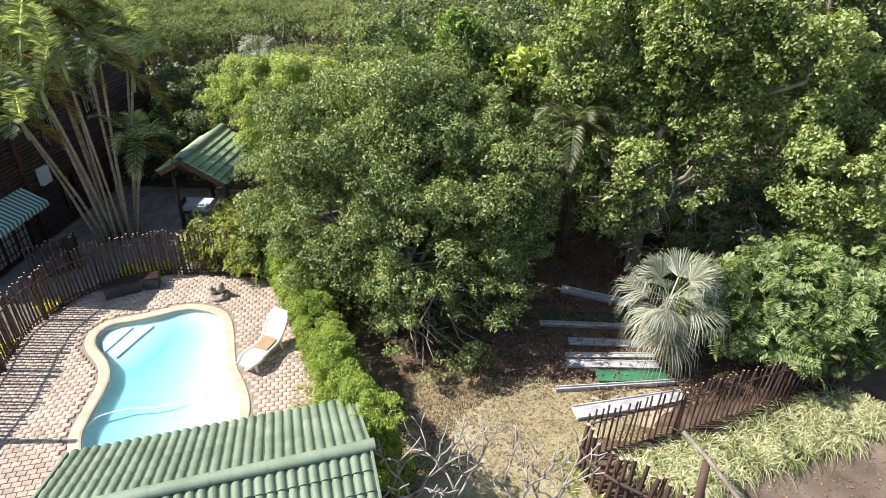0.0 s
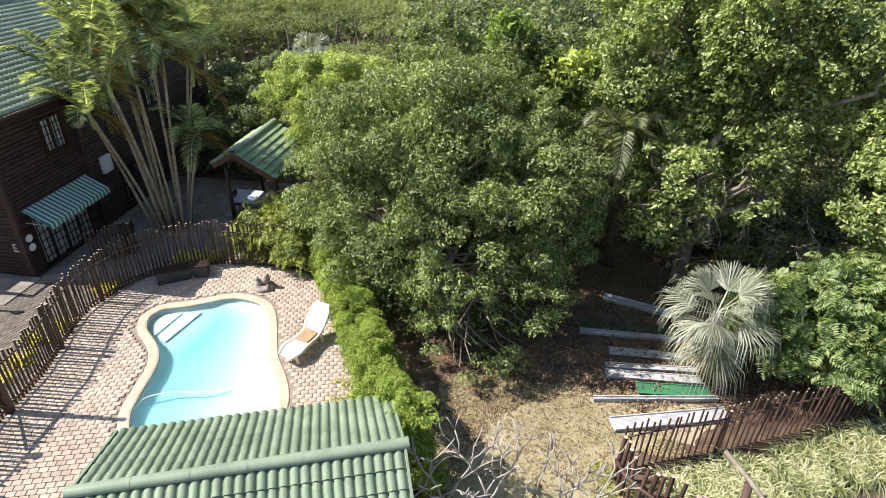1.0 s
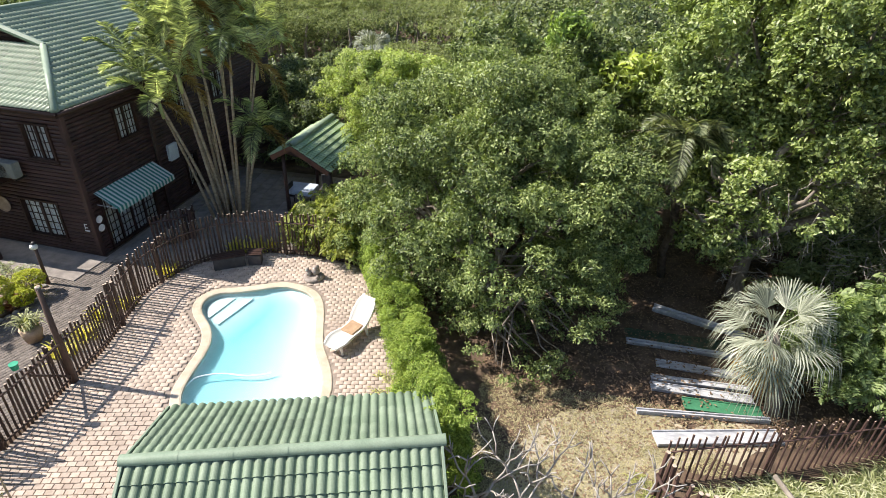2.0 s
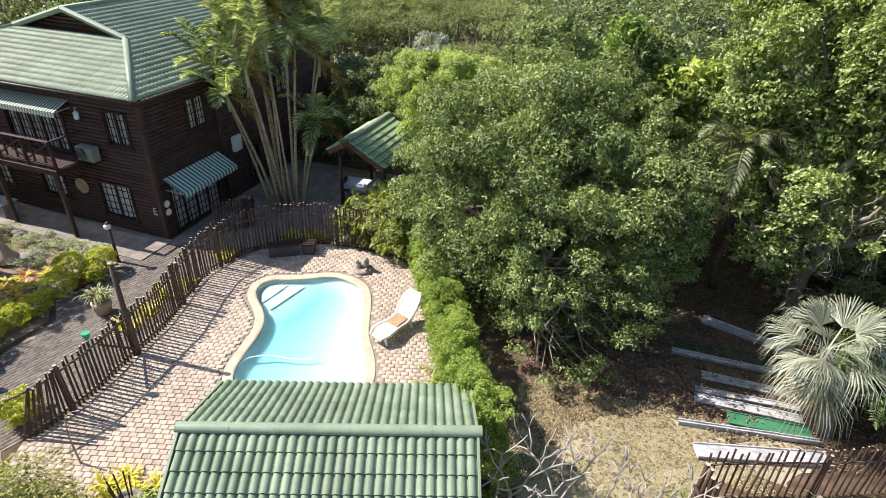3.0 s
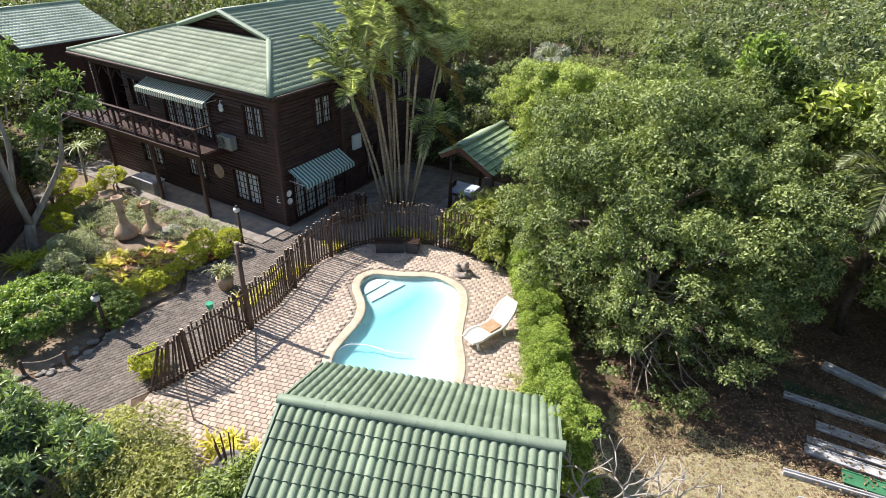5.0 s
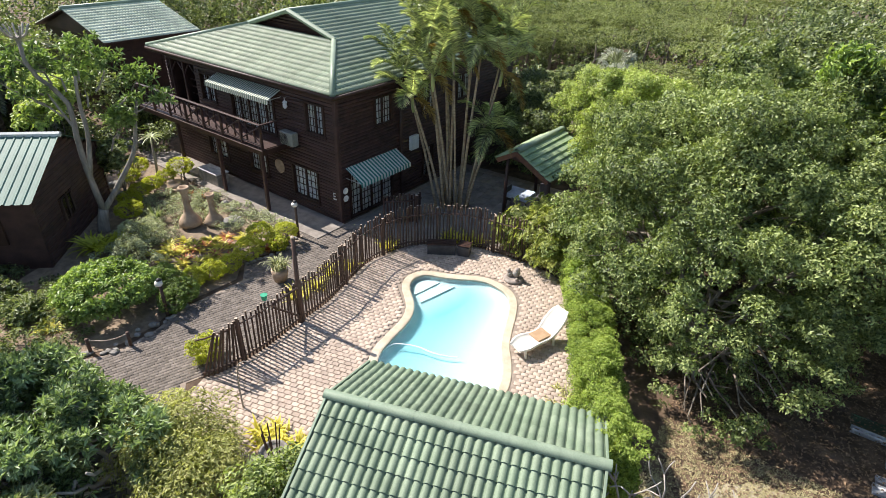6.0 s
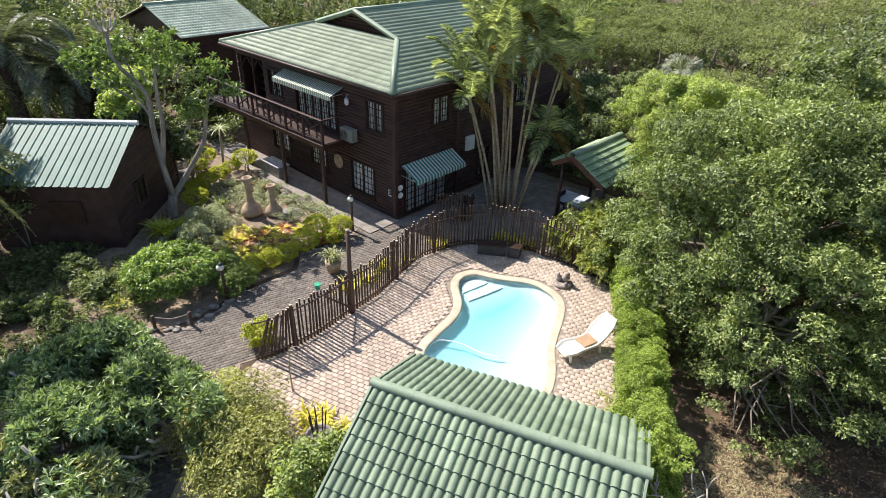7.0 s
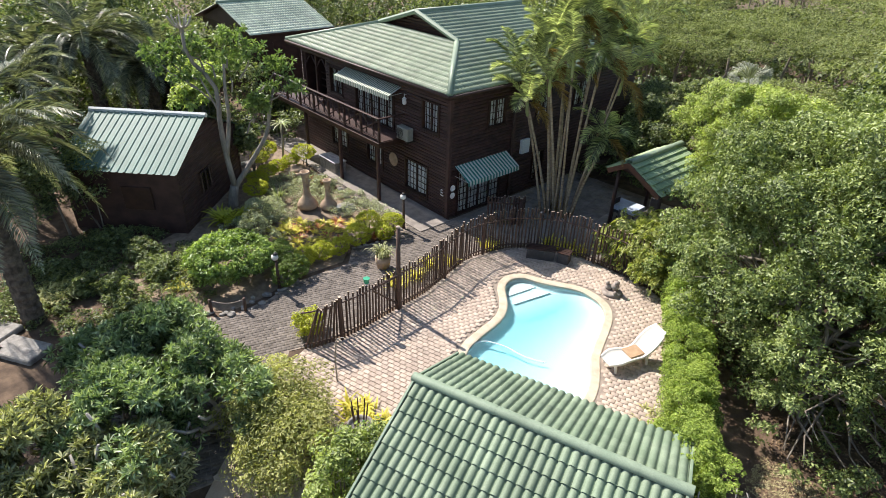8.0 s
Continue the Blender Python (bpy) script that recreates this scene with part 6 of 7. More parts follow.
def fan_leaf(c, way, stalk, r, n=30, span=2.6, width=0.045):
    """A fan palm leaf: a stalk and pleated rays that droop at the tips."""
    way = np.array(way, float)
    way /= np.linalg.norm(way)
    hub = np.array(c) + way * stalk
    side = np.cross(way, [0, 0, 1.0])
    side /= np.linalg.norm(side) + 1e-9
    nrm = np.cross(side, way)
    vs, fs, o = [], [], 0
    q = np.array([c - side * 0.02, c + side * 0.02, hub + side * 0.015, hub - side * 0.015])
    vs.append(q)
    fs += [(0, 1, 2), (0, 2, 3)]
    o = 4
    for k in range(n):
        a = (k / (n - 1) - 0.5) * span
        d = way * math.cos(a) + side * math.sin(a)
        ln = r * (0.75 + 0.25 * math.cos(a)) * rng.uniform(0.9, 1.08)
        w = np.cross(d, nrm)
        m1 = hub + d * ln * 0.5 + nrm * 0.03 * (-1) ** k - np.array([0, 0, 0.03 * ln])
        m2 = hub + d * ln * 0.8 - np.array([0, 0, rng.uniform(0.08, 0.2) * ln])
        tip = hub + d * ln * 0.95 - np.array([0, 0, rng.uniform(0.35, 0.8) * ln])
        vs.append(np.array([hub, m1 + w * width, m1 - w * width, m2 + w * width * 0.6, m2 - w * width * 0.6, tip]))
        fs += [(o, o + 1, o + 2), (o + 1, o + 3, o + 4), (o + 1, o + 4, o + 2), (o + 3, o + 5, o + 4)]
        o += 6
    return np.concatenate(vs), np.array(fs)


def fan_palm(name, label, base, z, n, stalk, r, mat, dry=0, width=0.03, tilt=(0, 0)):
    t = thing(name, label, "palm")
    top = np.array([base[0] + tilt[0], base[1] + tilt[1], z])
    part("trunk", Geo().tube(bent((base[0], base[1], -0.05), top, 5, 0.05), [0.2, 0.18, 0.17, 0.17, 0.14], 9), M["bark"], t, smooth=True)
    for k in range(n):
        a = 2.4 * k + rng.uniform(-0.3, 0.3)
        el = 1.7 - 2.9 * (k / n) + rng.normal() * 0.25
        v, f = fan_leaf(top, (math.cos(a), math.sin(a), el), stalk * rng.uniform(0.6, 1.3), r * rng.uniform(0.8, 1.15), n=32, span=rng.uniform(1.8, 2.8), width=width)
        part("fan_leaf", fast_mesh("fan_leaf", v, f, L[mat]), None, t)
    for k in range(dry):
        a = 2.4 * k + 0.5
        v, f = fan_leaf(top - [0, 0, 0.15], (math.cos(a) * 0.5, math.sin(a) * 0.5, -1.0), stalk * 0.5, r * 0.8, n=26, span=1.6, width=width)
        part("dry_fan_leaf", fast_mesh("dry_fan_leaf", v, f, L["palm_old"]), None, t, "dry hanging fan leaf")


fan_palm("silver_fan_palm", "silvery grey fan palm with dry hanging leaves", (6.4, 11.75), 2.25, 19, 0.55, 1.1, "silver_palm", 10, 0.017, (-0.6, 0.3))
fan_palm("distant_fan_palm", "pale fan palm rising above the bright tree", (-8.0, 24.95), 4.95, 12, 0.45, 1.0, "silver_palm", 0, 0.02)
dp = thing("date_palm", "feathery date palm leaning at the wood's edge", "palm")
part("trunk", Geo().tube(bent((4.4, 17.6, 0), (3.75, 16.5, 5.4), 6, 0.06), np.linspace(0.14, 0.11, 6), 9), M["phoenix_trunk"], dp, smooth=True)
feather_head(dp, (3.75, 16.5, 5.4), 14, 1.9, "dusty_palm", 0, (-0.5, 1.2), 0.45, 1.3, 0.010, 40)
for x, y, z, s, nn in ((-17.6, 0.4, 5.2, 3.6, 44), (-30.2, 6.7, 5.4, 3.5, 42), (-29.6, 8.9, 3.9, 3.2, 38), (-26.0, 2.6, 4.6, 3.3, 34), (-31.5, 5.0, 4.8, 3.2, 30), (-30.3, 10.0, 4.5, 3.3, 34)):
    t = thing("phoenix_palm", "date palm with long grey-green arching fronds", "palm", group="date palms by the shed")
    part("trunk", Geo().tube(bent((x, y, -0.05), (x, y, z), 46, 0.002), [0.29 - 0.0012 * k + (0.03 if k % 2 else 0) for k in range(46)], 11), M["phoenix_trunk"], t)
    feather_head(t, (x, y, z), nn, s, "phoenix", 0, (-0.1, 1.35), 0.5, 1.0, 0.014, 40)

# ---- tree in the garden, bare branches by the roof ----
gt = thing("garden_tree", "open tree with pale forked trunk and loose leaf clusters", "tree")
part("trunk", Geo().tube(curve_pts([(-21.0, 8.3, -0.05), (-20.98, 8.36, 0.4), (-20.93, 8.48, 0.9)], 6), np.linspace(0.23, 0.17, 6), 10), M["pale_bark"], gt, smooth=True)
for pts, r0, r1 in (([(-20.93, 8.48, 0.85), (-20.98, 8.36, 2.3), (-20.99, 8.34, 3.6), (-20.96, 8.4, 4.75), (-21.09, 8.08, 5.45), (-21.25, 7.67, 6.05), (-21.26, 7.64, 6.9)], 0.15, 0.07),
                    ([(-20.97, 8.38, 2.2), (-20.86, 8.66, 3.7), (-20.85, 8.68, 4.8), (-20.82, 8.77, 5.7)], 0.12, 0.06),
                    ([(-20.92, 8.5, 0.85), (-20.67, 9.15, 1.75), (-20.39, 9.87, 2.9), (-20.31, 10.09, 3.85), (-20.21, 10.33, 4.75)], 0.14, 0.06),
                    ([(-20.99, 8.33, 4.05), (-21.16, 7.88, 5.4)], 0.06, 0.035)):
    part("limb", Geo().tube(curve_pts(pts, 12), np.linspace(r0, r1, 12) * 0.82, 9), M["pale_bark"], gt, smooth=True)
GT = [(-21.5, 7.5, 6.4), (-21.8, 6.9, 5.75), (-20.8, 8.9, 6.45), (-20.4, 9.6, 6.05), (-20.0, 10.35, 5.4), (-19.8, 10.7, 4.7), (-20.3, 10.1, 4.3), (-20.5, 9.6, 3.9), (-21.4, 8.2, 6.1), (-21.6, 7.6, 5.3), (-21.2, 9.2, 5.5), (-22.4, 7.2, 6.0)]
for x, y, z in GT:
    part("twig", Geo().tube(bent((x * 0.5 - 10.4, y * 0.5 + 4.4, z - 0.9), (x, y, z), 4, 0.2), np.linspace(0.04, 0.015, 4), 5), M["pale_bark"], gt)
gc, gn = crown_points([(x, y, z, 0.62, 0.62, 0.4) for x, y, z in GT], 420, 0.5, 10, 0.6, 0.4, -0.6)
gcc = np.repeat(gc, 11, 0)
gd = np.repeat(gn / np.linalg.norm(gn, axis=1)[:, None], 11, 0) * 0.4 + ball(len(gcc))
gd /= np.linalg.norm(gd, axis=1)[:, None]
gf = np.array([-0.3, -0.1, 1.0]) + rng.normal(size=gd.shape) * 0.35
v, f = leaf_arrays(gcc + gd * 0.11, gf - gd * (gf * gd).sum(1)[:, None], 0.21, 0.32, 0.08, 0.15, axis=gd * 6)
part("crown", fast_mesh("crown", v, f, L["fern"]), None, gt)
part("rosette_branch", Geo().tube([(-21.26, 7.64, 6.85), (-21.26, 7.64, 7.05)], [0.07, 0.1], 8), M["pale_bark"], gt)
for k in range(9):
    a = k * 0.7
    part("bare_twig", Geo().tube(curve_pts([(-21.26, 7.64, 7.0), (-21.26 + 0.25 * math.cos(a), 7.64 + 0.25 * math.sin(a), 7.1), (-21.26 + 0.4 * math.cos(a), 7.64 + 0.4 * math.sin(a), 7.4)], 6), np.linspace(0.04, 0.025, 6), 6), M["twig"], gt, smooth=True)


def bare_branch(t, a, d, ln, r, depth):
    d = d / np.linalg.norm(d)
    b = a + d * ln
    part("branch", Geo().tube([a, (a + b) / 2 + rng.normal(size=3) * ln * 0.05, b], [r, r * 0.85, r * 0.75], 7), M["twig"], t, smooth=True)
    if depth:
        for k in range(2 if rng.random() < 0.85 else 3):
            s = ball(1)[0]
            s -= d * s.dot(d)
            s /= np.linalg.norm(s)
            bare_branch(t, b, d * 0.85 + s * 0.55 + np.array([0, 0, 0.12]), ln * rng.uniform(0.7, 0.92), r * 0.78, depth - 1)


for x, y, h in ((-0.45, 6.75, 1.25), (0.35, 6.85, 1.2), (1.5, 6.85, 0.95), (2.1, 6.9, 0.75), (-1.3, 6.3, 0.9)):
    fr = thing("bare_frangipani", "leafless frangipani with pale forked branches", "shrub", group="bare frangipani shrubs")
    part("trunk", Geo().tube([(x, y, -0.05), (x, y, h)], [0.055, 0.04], 8), M["twig"], fr, smooth=True)
    for k in range(3):
        a = 2.1 * k + rng.uniform(0, 1)
        bare_branch(fr, np.array([x, y, h]), np.array([math.cos(a) * 0.6, math.sin(a) * 0.6, 1.2]), 0.6, 0.027, 3)

# dark growth below the tall trees and behind the patio
ug = thing("undergrowth", "dense dark undergrowth below the tall trees", "plants", kind="stuff")
lum = []
for k in range(46):
    x, y, r_ = rng.uniform(6.6, 13.5), rng.uniform(16.8, 24.0), rng.uniform(0.9, 1.5)
    lum.append((x, y, rng.uniform(0.5, 1.5), r_, r_, rng.uniform(0.7, 1.3)))
crown("foliage", lum, 60000, 0.15, L["dark_wood"], ug, aspect=0.4, sub=0.25, subs=34, low=-0.5, up=0.5)
bg_ = thing("patio_thicket", "dark leafy thicket behind the patio", "plants", kind="stuff")
lum = [(-11.0, 23.2, 1.4, 1.2, 1.0, 1.5), (-11.9, 24.8, 1.8, 1.3, 1.3, 1.8), (-12.6, 27.0, 2.0, 1.5, 1.5, 2.0), (-10.3, 25.2, 1.8, 1.3, 1.3, 1.7), (-12.4, 22.6, 1.2, 0.9, 0.9, 1.3), (-11.2, 28.5, 2.2, 1.6, 1.6, 1.6)]
crown("foliage", lum, 40000, 0.15, L["dark_wood"], bg_, aspect=0.45, sub=0.25, subs=40, low=-0.9, up=0.5)


# ---- garden by the house ----
def vase(at, h, r):
    v = thing("clay_vase", "tall narrow-necked buff clay vase on the ground", "vase", at, group="clay vases")
    prof = [(r * 0.55, 0), (r * 0.95, 0.06 * h), (r, 0.14 * h), (r * 0.8, 0.24 * h), (r * 0.45, 0.34 * h), (r * 0.3, 0.5 * h), (r * 0.3, 0.8 * h), (r * 0.42, 0.92 * h), (r * 0.5, 0.96 * h), (r * 0.46, h), (r * 0.36, h), (r * 0.3, 0.9 * h)]
    part("body", Geo().turned((0, 0, 0), prof, 22), M["clay"], v, smooth=True)
    part("handle", Geo().tube([(r * 0.3, 0, 0.62 * h), (r * 0.75, 0, 0.7 * h), (r * 0.72, 0, 0.8 * h), (r * 0.35, 0, 0.84 * h)], 0.025, 6), M["clay"], v, smooth=True)


vase((-18.77, 10.48, 0.02), 1.65, 0.42)
vase((-18.2, 11.12, 0.02), 1.3, 0.36)
fo = thing("stone_bowl", "round lidded buff stone bowl among plants", "bowl", (-22.2, 11.95, 0.02))
part("bowl", Geo().turned((0, 0, 0), [(0.5, 0), (0.68, 0.12), (0.72, 0.22), (0.5, 0.26)], 22), M["clay"], fo, smooth=True)
part("lid", Geo().turned((0, 0, 0.26), [(0.5, 0), (0.42, 0.08), (0.15, 0.13), (0.16, 0.2), (0.02, 0.24)], 22), M["clay"], fo, smooth=True)


def bush(name, label, lumps, n, size, leaf, group="", aspect=0.5, sub=0.3, category="shrub", subs=40, low=-0.9, **kw):
    t = thing(name, label, category, group=group)
    for q in lumps:
        for k in range(3):
            part("stem", Geo().tube(bent((q[0] + rng.normal() * 0.06, q[1] + rng.normal() * 0.06, 0), (q[0] + rng.normal() * q[3] * 0.3, q[1] + rng.normal() * q[4] * 0.3, q[2]), 4), [0.03, 0.025, 0.02, 0.01], 5), M["bark"], t)
    crown("foliage", lumps, n, size, L[leaf], t, aspect=aspect, sub=sub, subs=subs, low=low, up=0.5, **kw)
    return t


for x, y, r_, z in ((-22.75, 12.85, 0.55, 0.75), (-22.7, 12.1, 0.4, 0.55), (-22.55, 11.35, 0.42, 0.5), (-22.35, 10.65, 0.42, 0.5), (-21.85, 9.95, 0.45, 0.5), (-20.9, 9.35, 0.5, 0.55), (-24.3, 11.75, 0.5, 0.75), (-23.8, 11.1, 0.42, 0.6)):
    bush("lime_topiary", "clipped rounded lime-green shrub in the garden", [(x, y, z, r_, r_, r_ * 0.6)], 7000, 0.042, "lime", "lime topiary", sub=0.12, subs=260, tight=True)
for x, y, r_, z in ((-15.45, 11.1, 0.5, 0.55), (-14.85, 11.75, 0.42, 0.55), (-15.05, 10.25, 0.5, 0.45), (-14.65, 11.2, 0.34, 0.35)):
    bush("lime_topiary", "clipped rounded lime-green shrub beside the walk", [(x, y, z, r_, r_, r_ * 0.75)], 7500, 0.042, "lime", "lime topiary", sub=0.12, subs=260, tight=True)
bush("low_lime_hedge", "low clipped yellow-green hedge beside the walk", [(-15.15, 8.1, 0.36, 0.4, 0.36, 0.32), (-15.0, 8.7, 0.38, 0.38, 0.4, 0.33), (-14.9, 9.3, 0.36, 0.36, 0.38, 0.3)], 20000, 0.042, "lime", sub=0.12, subs=260, tight=True)
for x, y, r_ in ((-15.4, 7.45, 0.48), (-14.72, 7.45, 0.45), (-14.5, 6.9, 0.42), (-16.0, 7.6, 0.42)):
    bush("round_green_shrub", "small rounded mid-green clipped shrub", [(x, y, 0.38, r_, r_, r_ * 0.85)], 7000, 0.042, "round", "round green shrubs", sub=0.12, subs=260, tight=True)
bush("mound_shrub", "dense rounded dark-green shrub by the walk", [(-16.1, 5.85, 0.7, 1.3, 1.3, 0.6)], 15000, 0.13, "mound", sub=0.1, subs=330, low=-0.2, whorl=5, tight=True)
bush("fence_end_shrub", "lime-green shrub at the end of the fence", [(-11.85, 6.15, 0.4, 0.36, 0.45, 0.42)], 2600, 0.07, "lime")


def bromeliad(x, y, s, leaf, label, group):
    b = thing("bromeliad", label, "plant", group=group)
    straps([(x, y, 0.03)], 30, 0.42 * s, 0.07 * s, L[leaf], "rosette", b, 0.9, 1.0, 3, 0.35)


spots = [(-17.9, 8.8), (-17.55, 9.55), (-16.8, 10.1), (-16.6, 11.0), (-16.55, 8.7), (-15.9, 9.5), (-18.4, 9.3), (-16.5, 11.5), (-16.7, 9.5), (-16.3, 10.3), (-17.2, 9.0), (-17.3, 10.0), (-16.2, 9.0), (-15.8, 10.0), (-17.0, 10.6), (-16.0, 10.8), (-18.0, 8.3), (-17.1, 8.3), (-15.9, 8.6), (-17.7, 8.95), (-15.6, 9.2), (-16.4, 8.2), (-16.6, 4.05), (-16.9, 4.4), (-17.2, 4.9), (-16.3, 4.25)]
spots += [(rng.uniform(-17.9, -15.9), rng.uniform(8.5, 10.9)) for _ in range(16)]
for x, y in spots:
    bromeliad(x + rng.normal() * 0.08, y + rng.normal() * 0.08, rng.uniform(0.75, 1.15), "yellow", "sunlit yellow-green bromeliad rosette", "yellow bromeliads")
for x, y in ((-15.1, 11.4), (-14.95, 11.0), (-20.9, 12.3), (-20.5, 12.4), (-21.3, 12.25), (-17.1, 9.4), (-16.9, 10.7), (-16.2, 9.7), (-16.55, 10.35), (-17.5, 9.15), (-15.75, 9.75), (-17.0, 9.85), (-16.75, 8.9)):
    bromeliad(x, y, 1.0, "red", "small red-leaved bromeliad rosette", "red bromeliads")
for x, y in ((-10.15, 15.45), (-9.85, 15.6), (-9.5, 15.75), (-11.65, 13.85)):
    bromeliad(x, y, 1.25, "yellow", "yellow-green bromeliad rosette behind the picket fence", "bromeliads by the fence")
cover = thing("groundcover", "grey-green low creeping plants over the bed", "plants", kind="stuff")
lum = []
for x, y, r_ in ((-17.25, 12.0, 0.8), (-16.3, 12.3, 0.7), (-18.6, 11.95, 0.7), (-20.1, 10.6, 1.0), (-19.8, 9.0, 0.9), (-19.2, 8.1, 0.8), (-18.3, 12.4, 0.6), (-21.6, 11.1, 0.8), (-20.1, 12.0, 0.8), (-18.9, 9.2, 0.8), (-19.3, 11.5, 0.7), (-18.7, 7.4, 0.8), (-17.4, 7.9, 0.6), (-21.0, 12.0, 0.7), (-17.5, 11.2, 0.5)):
    lum.append((x, y, 0.06, r_, r_, 0.28))
crown("foliage", lum, 22000, 0.085, L["grey"], cover, aspect=0.35, sub=0.3, subs=20, low=-0.2, up=0.7)
bush("grey_shrub", "airy grey-green shrub in the garden bed", [(-18.9, 8.5, 0.5, 0.65, 0.6, 0.45), (-18.3, 7.8, 0.45, 0.55, 0.55, 0.4)], 5000, 0.09, "grey", aspect=0.3)
ag = thing("flax_plant", "dark spiky flax plant among groundcover", "plant")
straps([(-20.15, 9.95, 0.02)], 40, 1.0, 0.06, L["dark_wood"], "rosette", ag, 1.6, 0.8, 4, 0.25)
sp = thing("strap_plant", "yellow-green strap-leaved plant at the tree foot", "plant")
straps([(-19.6, 7.45, 0.02), (-19.4, 7.8, 0.02), (-19.9, 7.3, 0.02)], 45, 1.25, 0.1, L["lime"], "rosette", sp, 1.3, 0.9, 4, 0.45)
dr = thing("dracaena", "slender dracaena with one spiky head", "plant")
part("stem", Geo().tube([(-23.5, 12.15, 0), (-23.45, 12.2, 1.2), (-23.5, 12.25, 2.1)], [0.06, 0.05, 0.04], 7), M["pale_bark"], dr, smooth=True)
straps([(-23.5, 12.25, 2.05)], 46, 0.75, 0.05, L["palm"], "head", dr, 0.6, 1.0, 4, 0.5)


def rock(p, s):
    g = Geo()
    bm = bmesh.new()
    bmesh.ops.create_icosphere(bm, subdivisions=2, radius=1.0)
    sc = np.array([rng.uniform(0.8, 1.3), rng.uniform(0.7, 1.0), rng.uniform(0.45, 0.7)]) * s
    for v in bm.verts:
        k = 1 + 0.22 * noise.noise(v.co * 1.6 + Vector((p[0] * 3, p[1] * 3, 0)))
        v.co = Vector((v.co.x * sc[0] * k, v.co.y * sc[1] * k, v.co.z * sc[2] * k))
    bm.verts.index_update()
    g.add([v.co for v in bm.verts], [[v.index for v in f.verts] for f in bm.faces])
    bm.free()
    ob = part("garden_rock", g, M["stone"])
    ob.matrix_world = pose(p[0], p[1], 0.02 + sc[2] * 0.35, 0, 0, rng.uniform(0, 360))
    tagged(ob, "rounded pale grey rock edging the bed", "rock", "bed edging rocks")


for x, y, s in ((-17.9, 11.4, 0.3), (-18.0, 11.8, 0.22), (-18.6, 11.5, 0.2), (-18.6, 12.3, 0.16), (-19.4, 12.5, 0.2), (-17.6, 11.75, 0.26), (-20.2, 12.55, 0.18), (-21.2, 12.75, 0.2), (-17.4, 12.3, 0.14), (-24.5, 10.8, 0.3), (-24.8, 11.3, 0.25), (-23.4, 10.4, 0.24)):
    rock((x, y), s)
for k in range(26):
    t = k / 25
    p = curve_pts([(-14.35, 7.3), (-14.2, 6.0), (-14.2, 4.9), (-14.8, 3.8)], 26)[k]
    rock((p[0] + rng.normal() * 0.13 - 0.1, p[1] + rng.normal() * 0.1), rng.uniform(0.07, 0.14))
for k in range(12):
    p = curve_pts([(-14.9, 9.95), (-14.6, 11.4), (-15.0, 12.4)], 12)[k]
    rock((p[0], p[1]), rng.uniform(0.06, 0.1))


def lamp_post(at, h, label):
    lp = thing("garden_lamp", label, "lamp", at, group="garden lamps")
    part("post", Geo().tube([(0, 0, 0), (0, 0, h - 0.12)], [0.055, 0.045], 8), M["pole"], lp, smooth=True)
    part("globe", Geo().turned((0.0, -0.03, h - 0.1), [(0.03, -0.1), (0.1, -0.06), (0.115, 0.0), (0.1, 0.06), (0.03, 0.1)], 14), M["white_plastic"], lp, "white round lamp globe", smooth=True)
    part("cap", Geo().turned((0, 0, h), [(0.09, 0), (0.05, 0.05), (0.01, 0.07)], 10), M["black"], lp)


lamp_post((-14.9, 12.36, 0), 1.48, "short timber garden lamp with a white globe")
lamp_post((-14.35, 6.58, 0), 1.35, "short timber garden lamp with a white globe")
for x, y in ((-14.0, 5.2), (-14.6, 4.4)):
    ob = part("path_stake", Geo().tube([(x, y, 0), (x, y, 0.5)], 0.05, 8), M["pole"], smooth=True)
    tagged(ob, "short timber stake carrying a slack rope", "stake", "path stakes")
ob = part("path_rope", Geo().tube(curve_pts([(-14.0, 5.2, 0.45), (-14.3, 4.8, 0.33), (-14.6, 4.4, 0.45)], 10), 0.015, 5), M["pole_end"])
tagged(ob, "slack pale rope between two stakes", "rope")
pp = thing("potted_grass", "brown tufted grass in a clay pot", "plant", (-13.2, 9.95, 0.02))
part("pot", Geo().turned((0, 0, 0), [(0.2, 0), (0.26, 0.25), (0.28, 0.42), (0.24, 0.42)], 16), M["clay"], pp, smooth=True)
straps([(0, 0, 0.4)], 150, 1.15, 0.03, L["bronze"], "tuft", pp, 2.0, 0.6, 4, 0.7, 0.07)
gpot = thing("green_pot", "small green plastic pot on the fence", "pot", (-11.02, 7.62, 1.49))
part("pot", Geo().turned((0, 0, 0), [(0.07, 0), (0.09, 0.13), (0.1, 0.16), (0.08, 0.16)], 12), M["bucket"], gpot)
# yellow clumps along the fence
for x, y, n in ((-11.75, 13.75, 1), (-10.35, 15.75, 1), (-9.75, 15.98, 1), (-9.2, 16.1, 1), (-12.2, 11.2, 1), (-12.0, 10.4, 1), (-12.05, 9.6, 1), (-11.9, 11.9, 1)):
    b = thing("yellow_clump", "yellow-green strap-leaved clump behind the fence", "plant", group="yellow clumps")
    straps([(x, y, 0.02)], 46, 0.6, 0.05, L["yellow"], "leaves", b, 1.3, 0.8, 4, 0.45, 0.14)
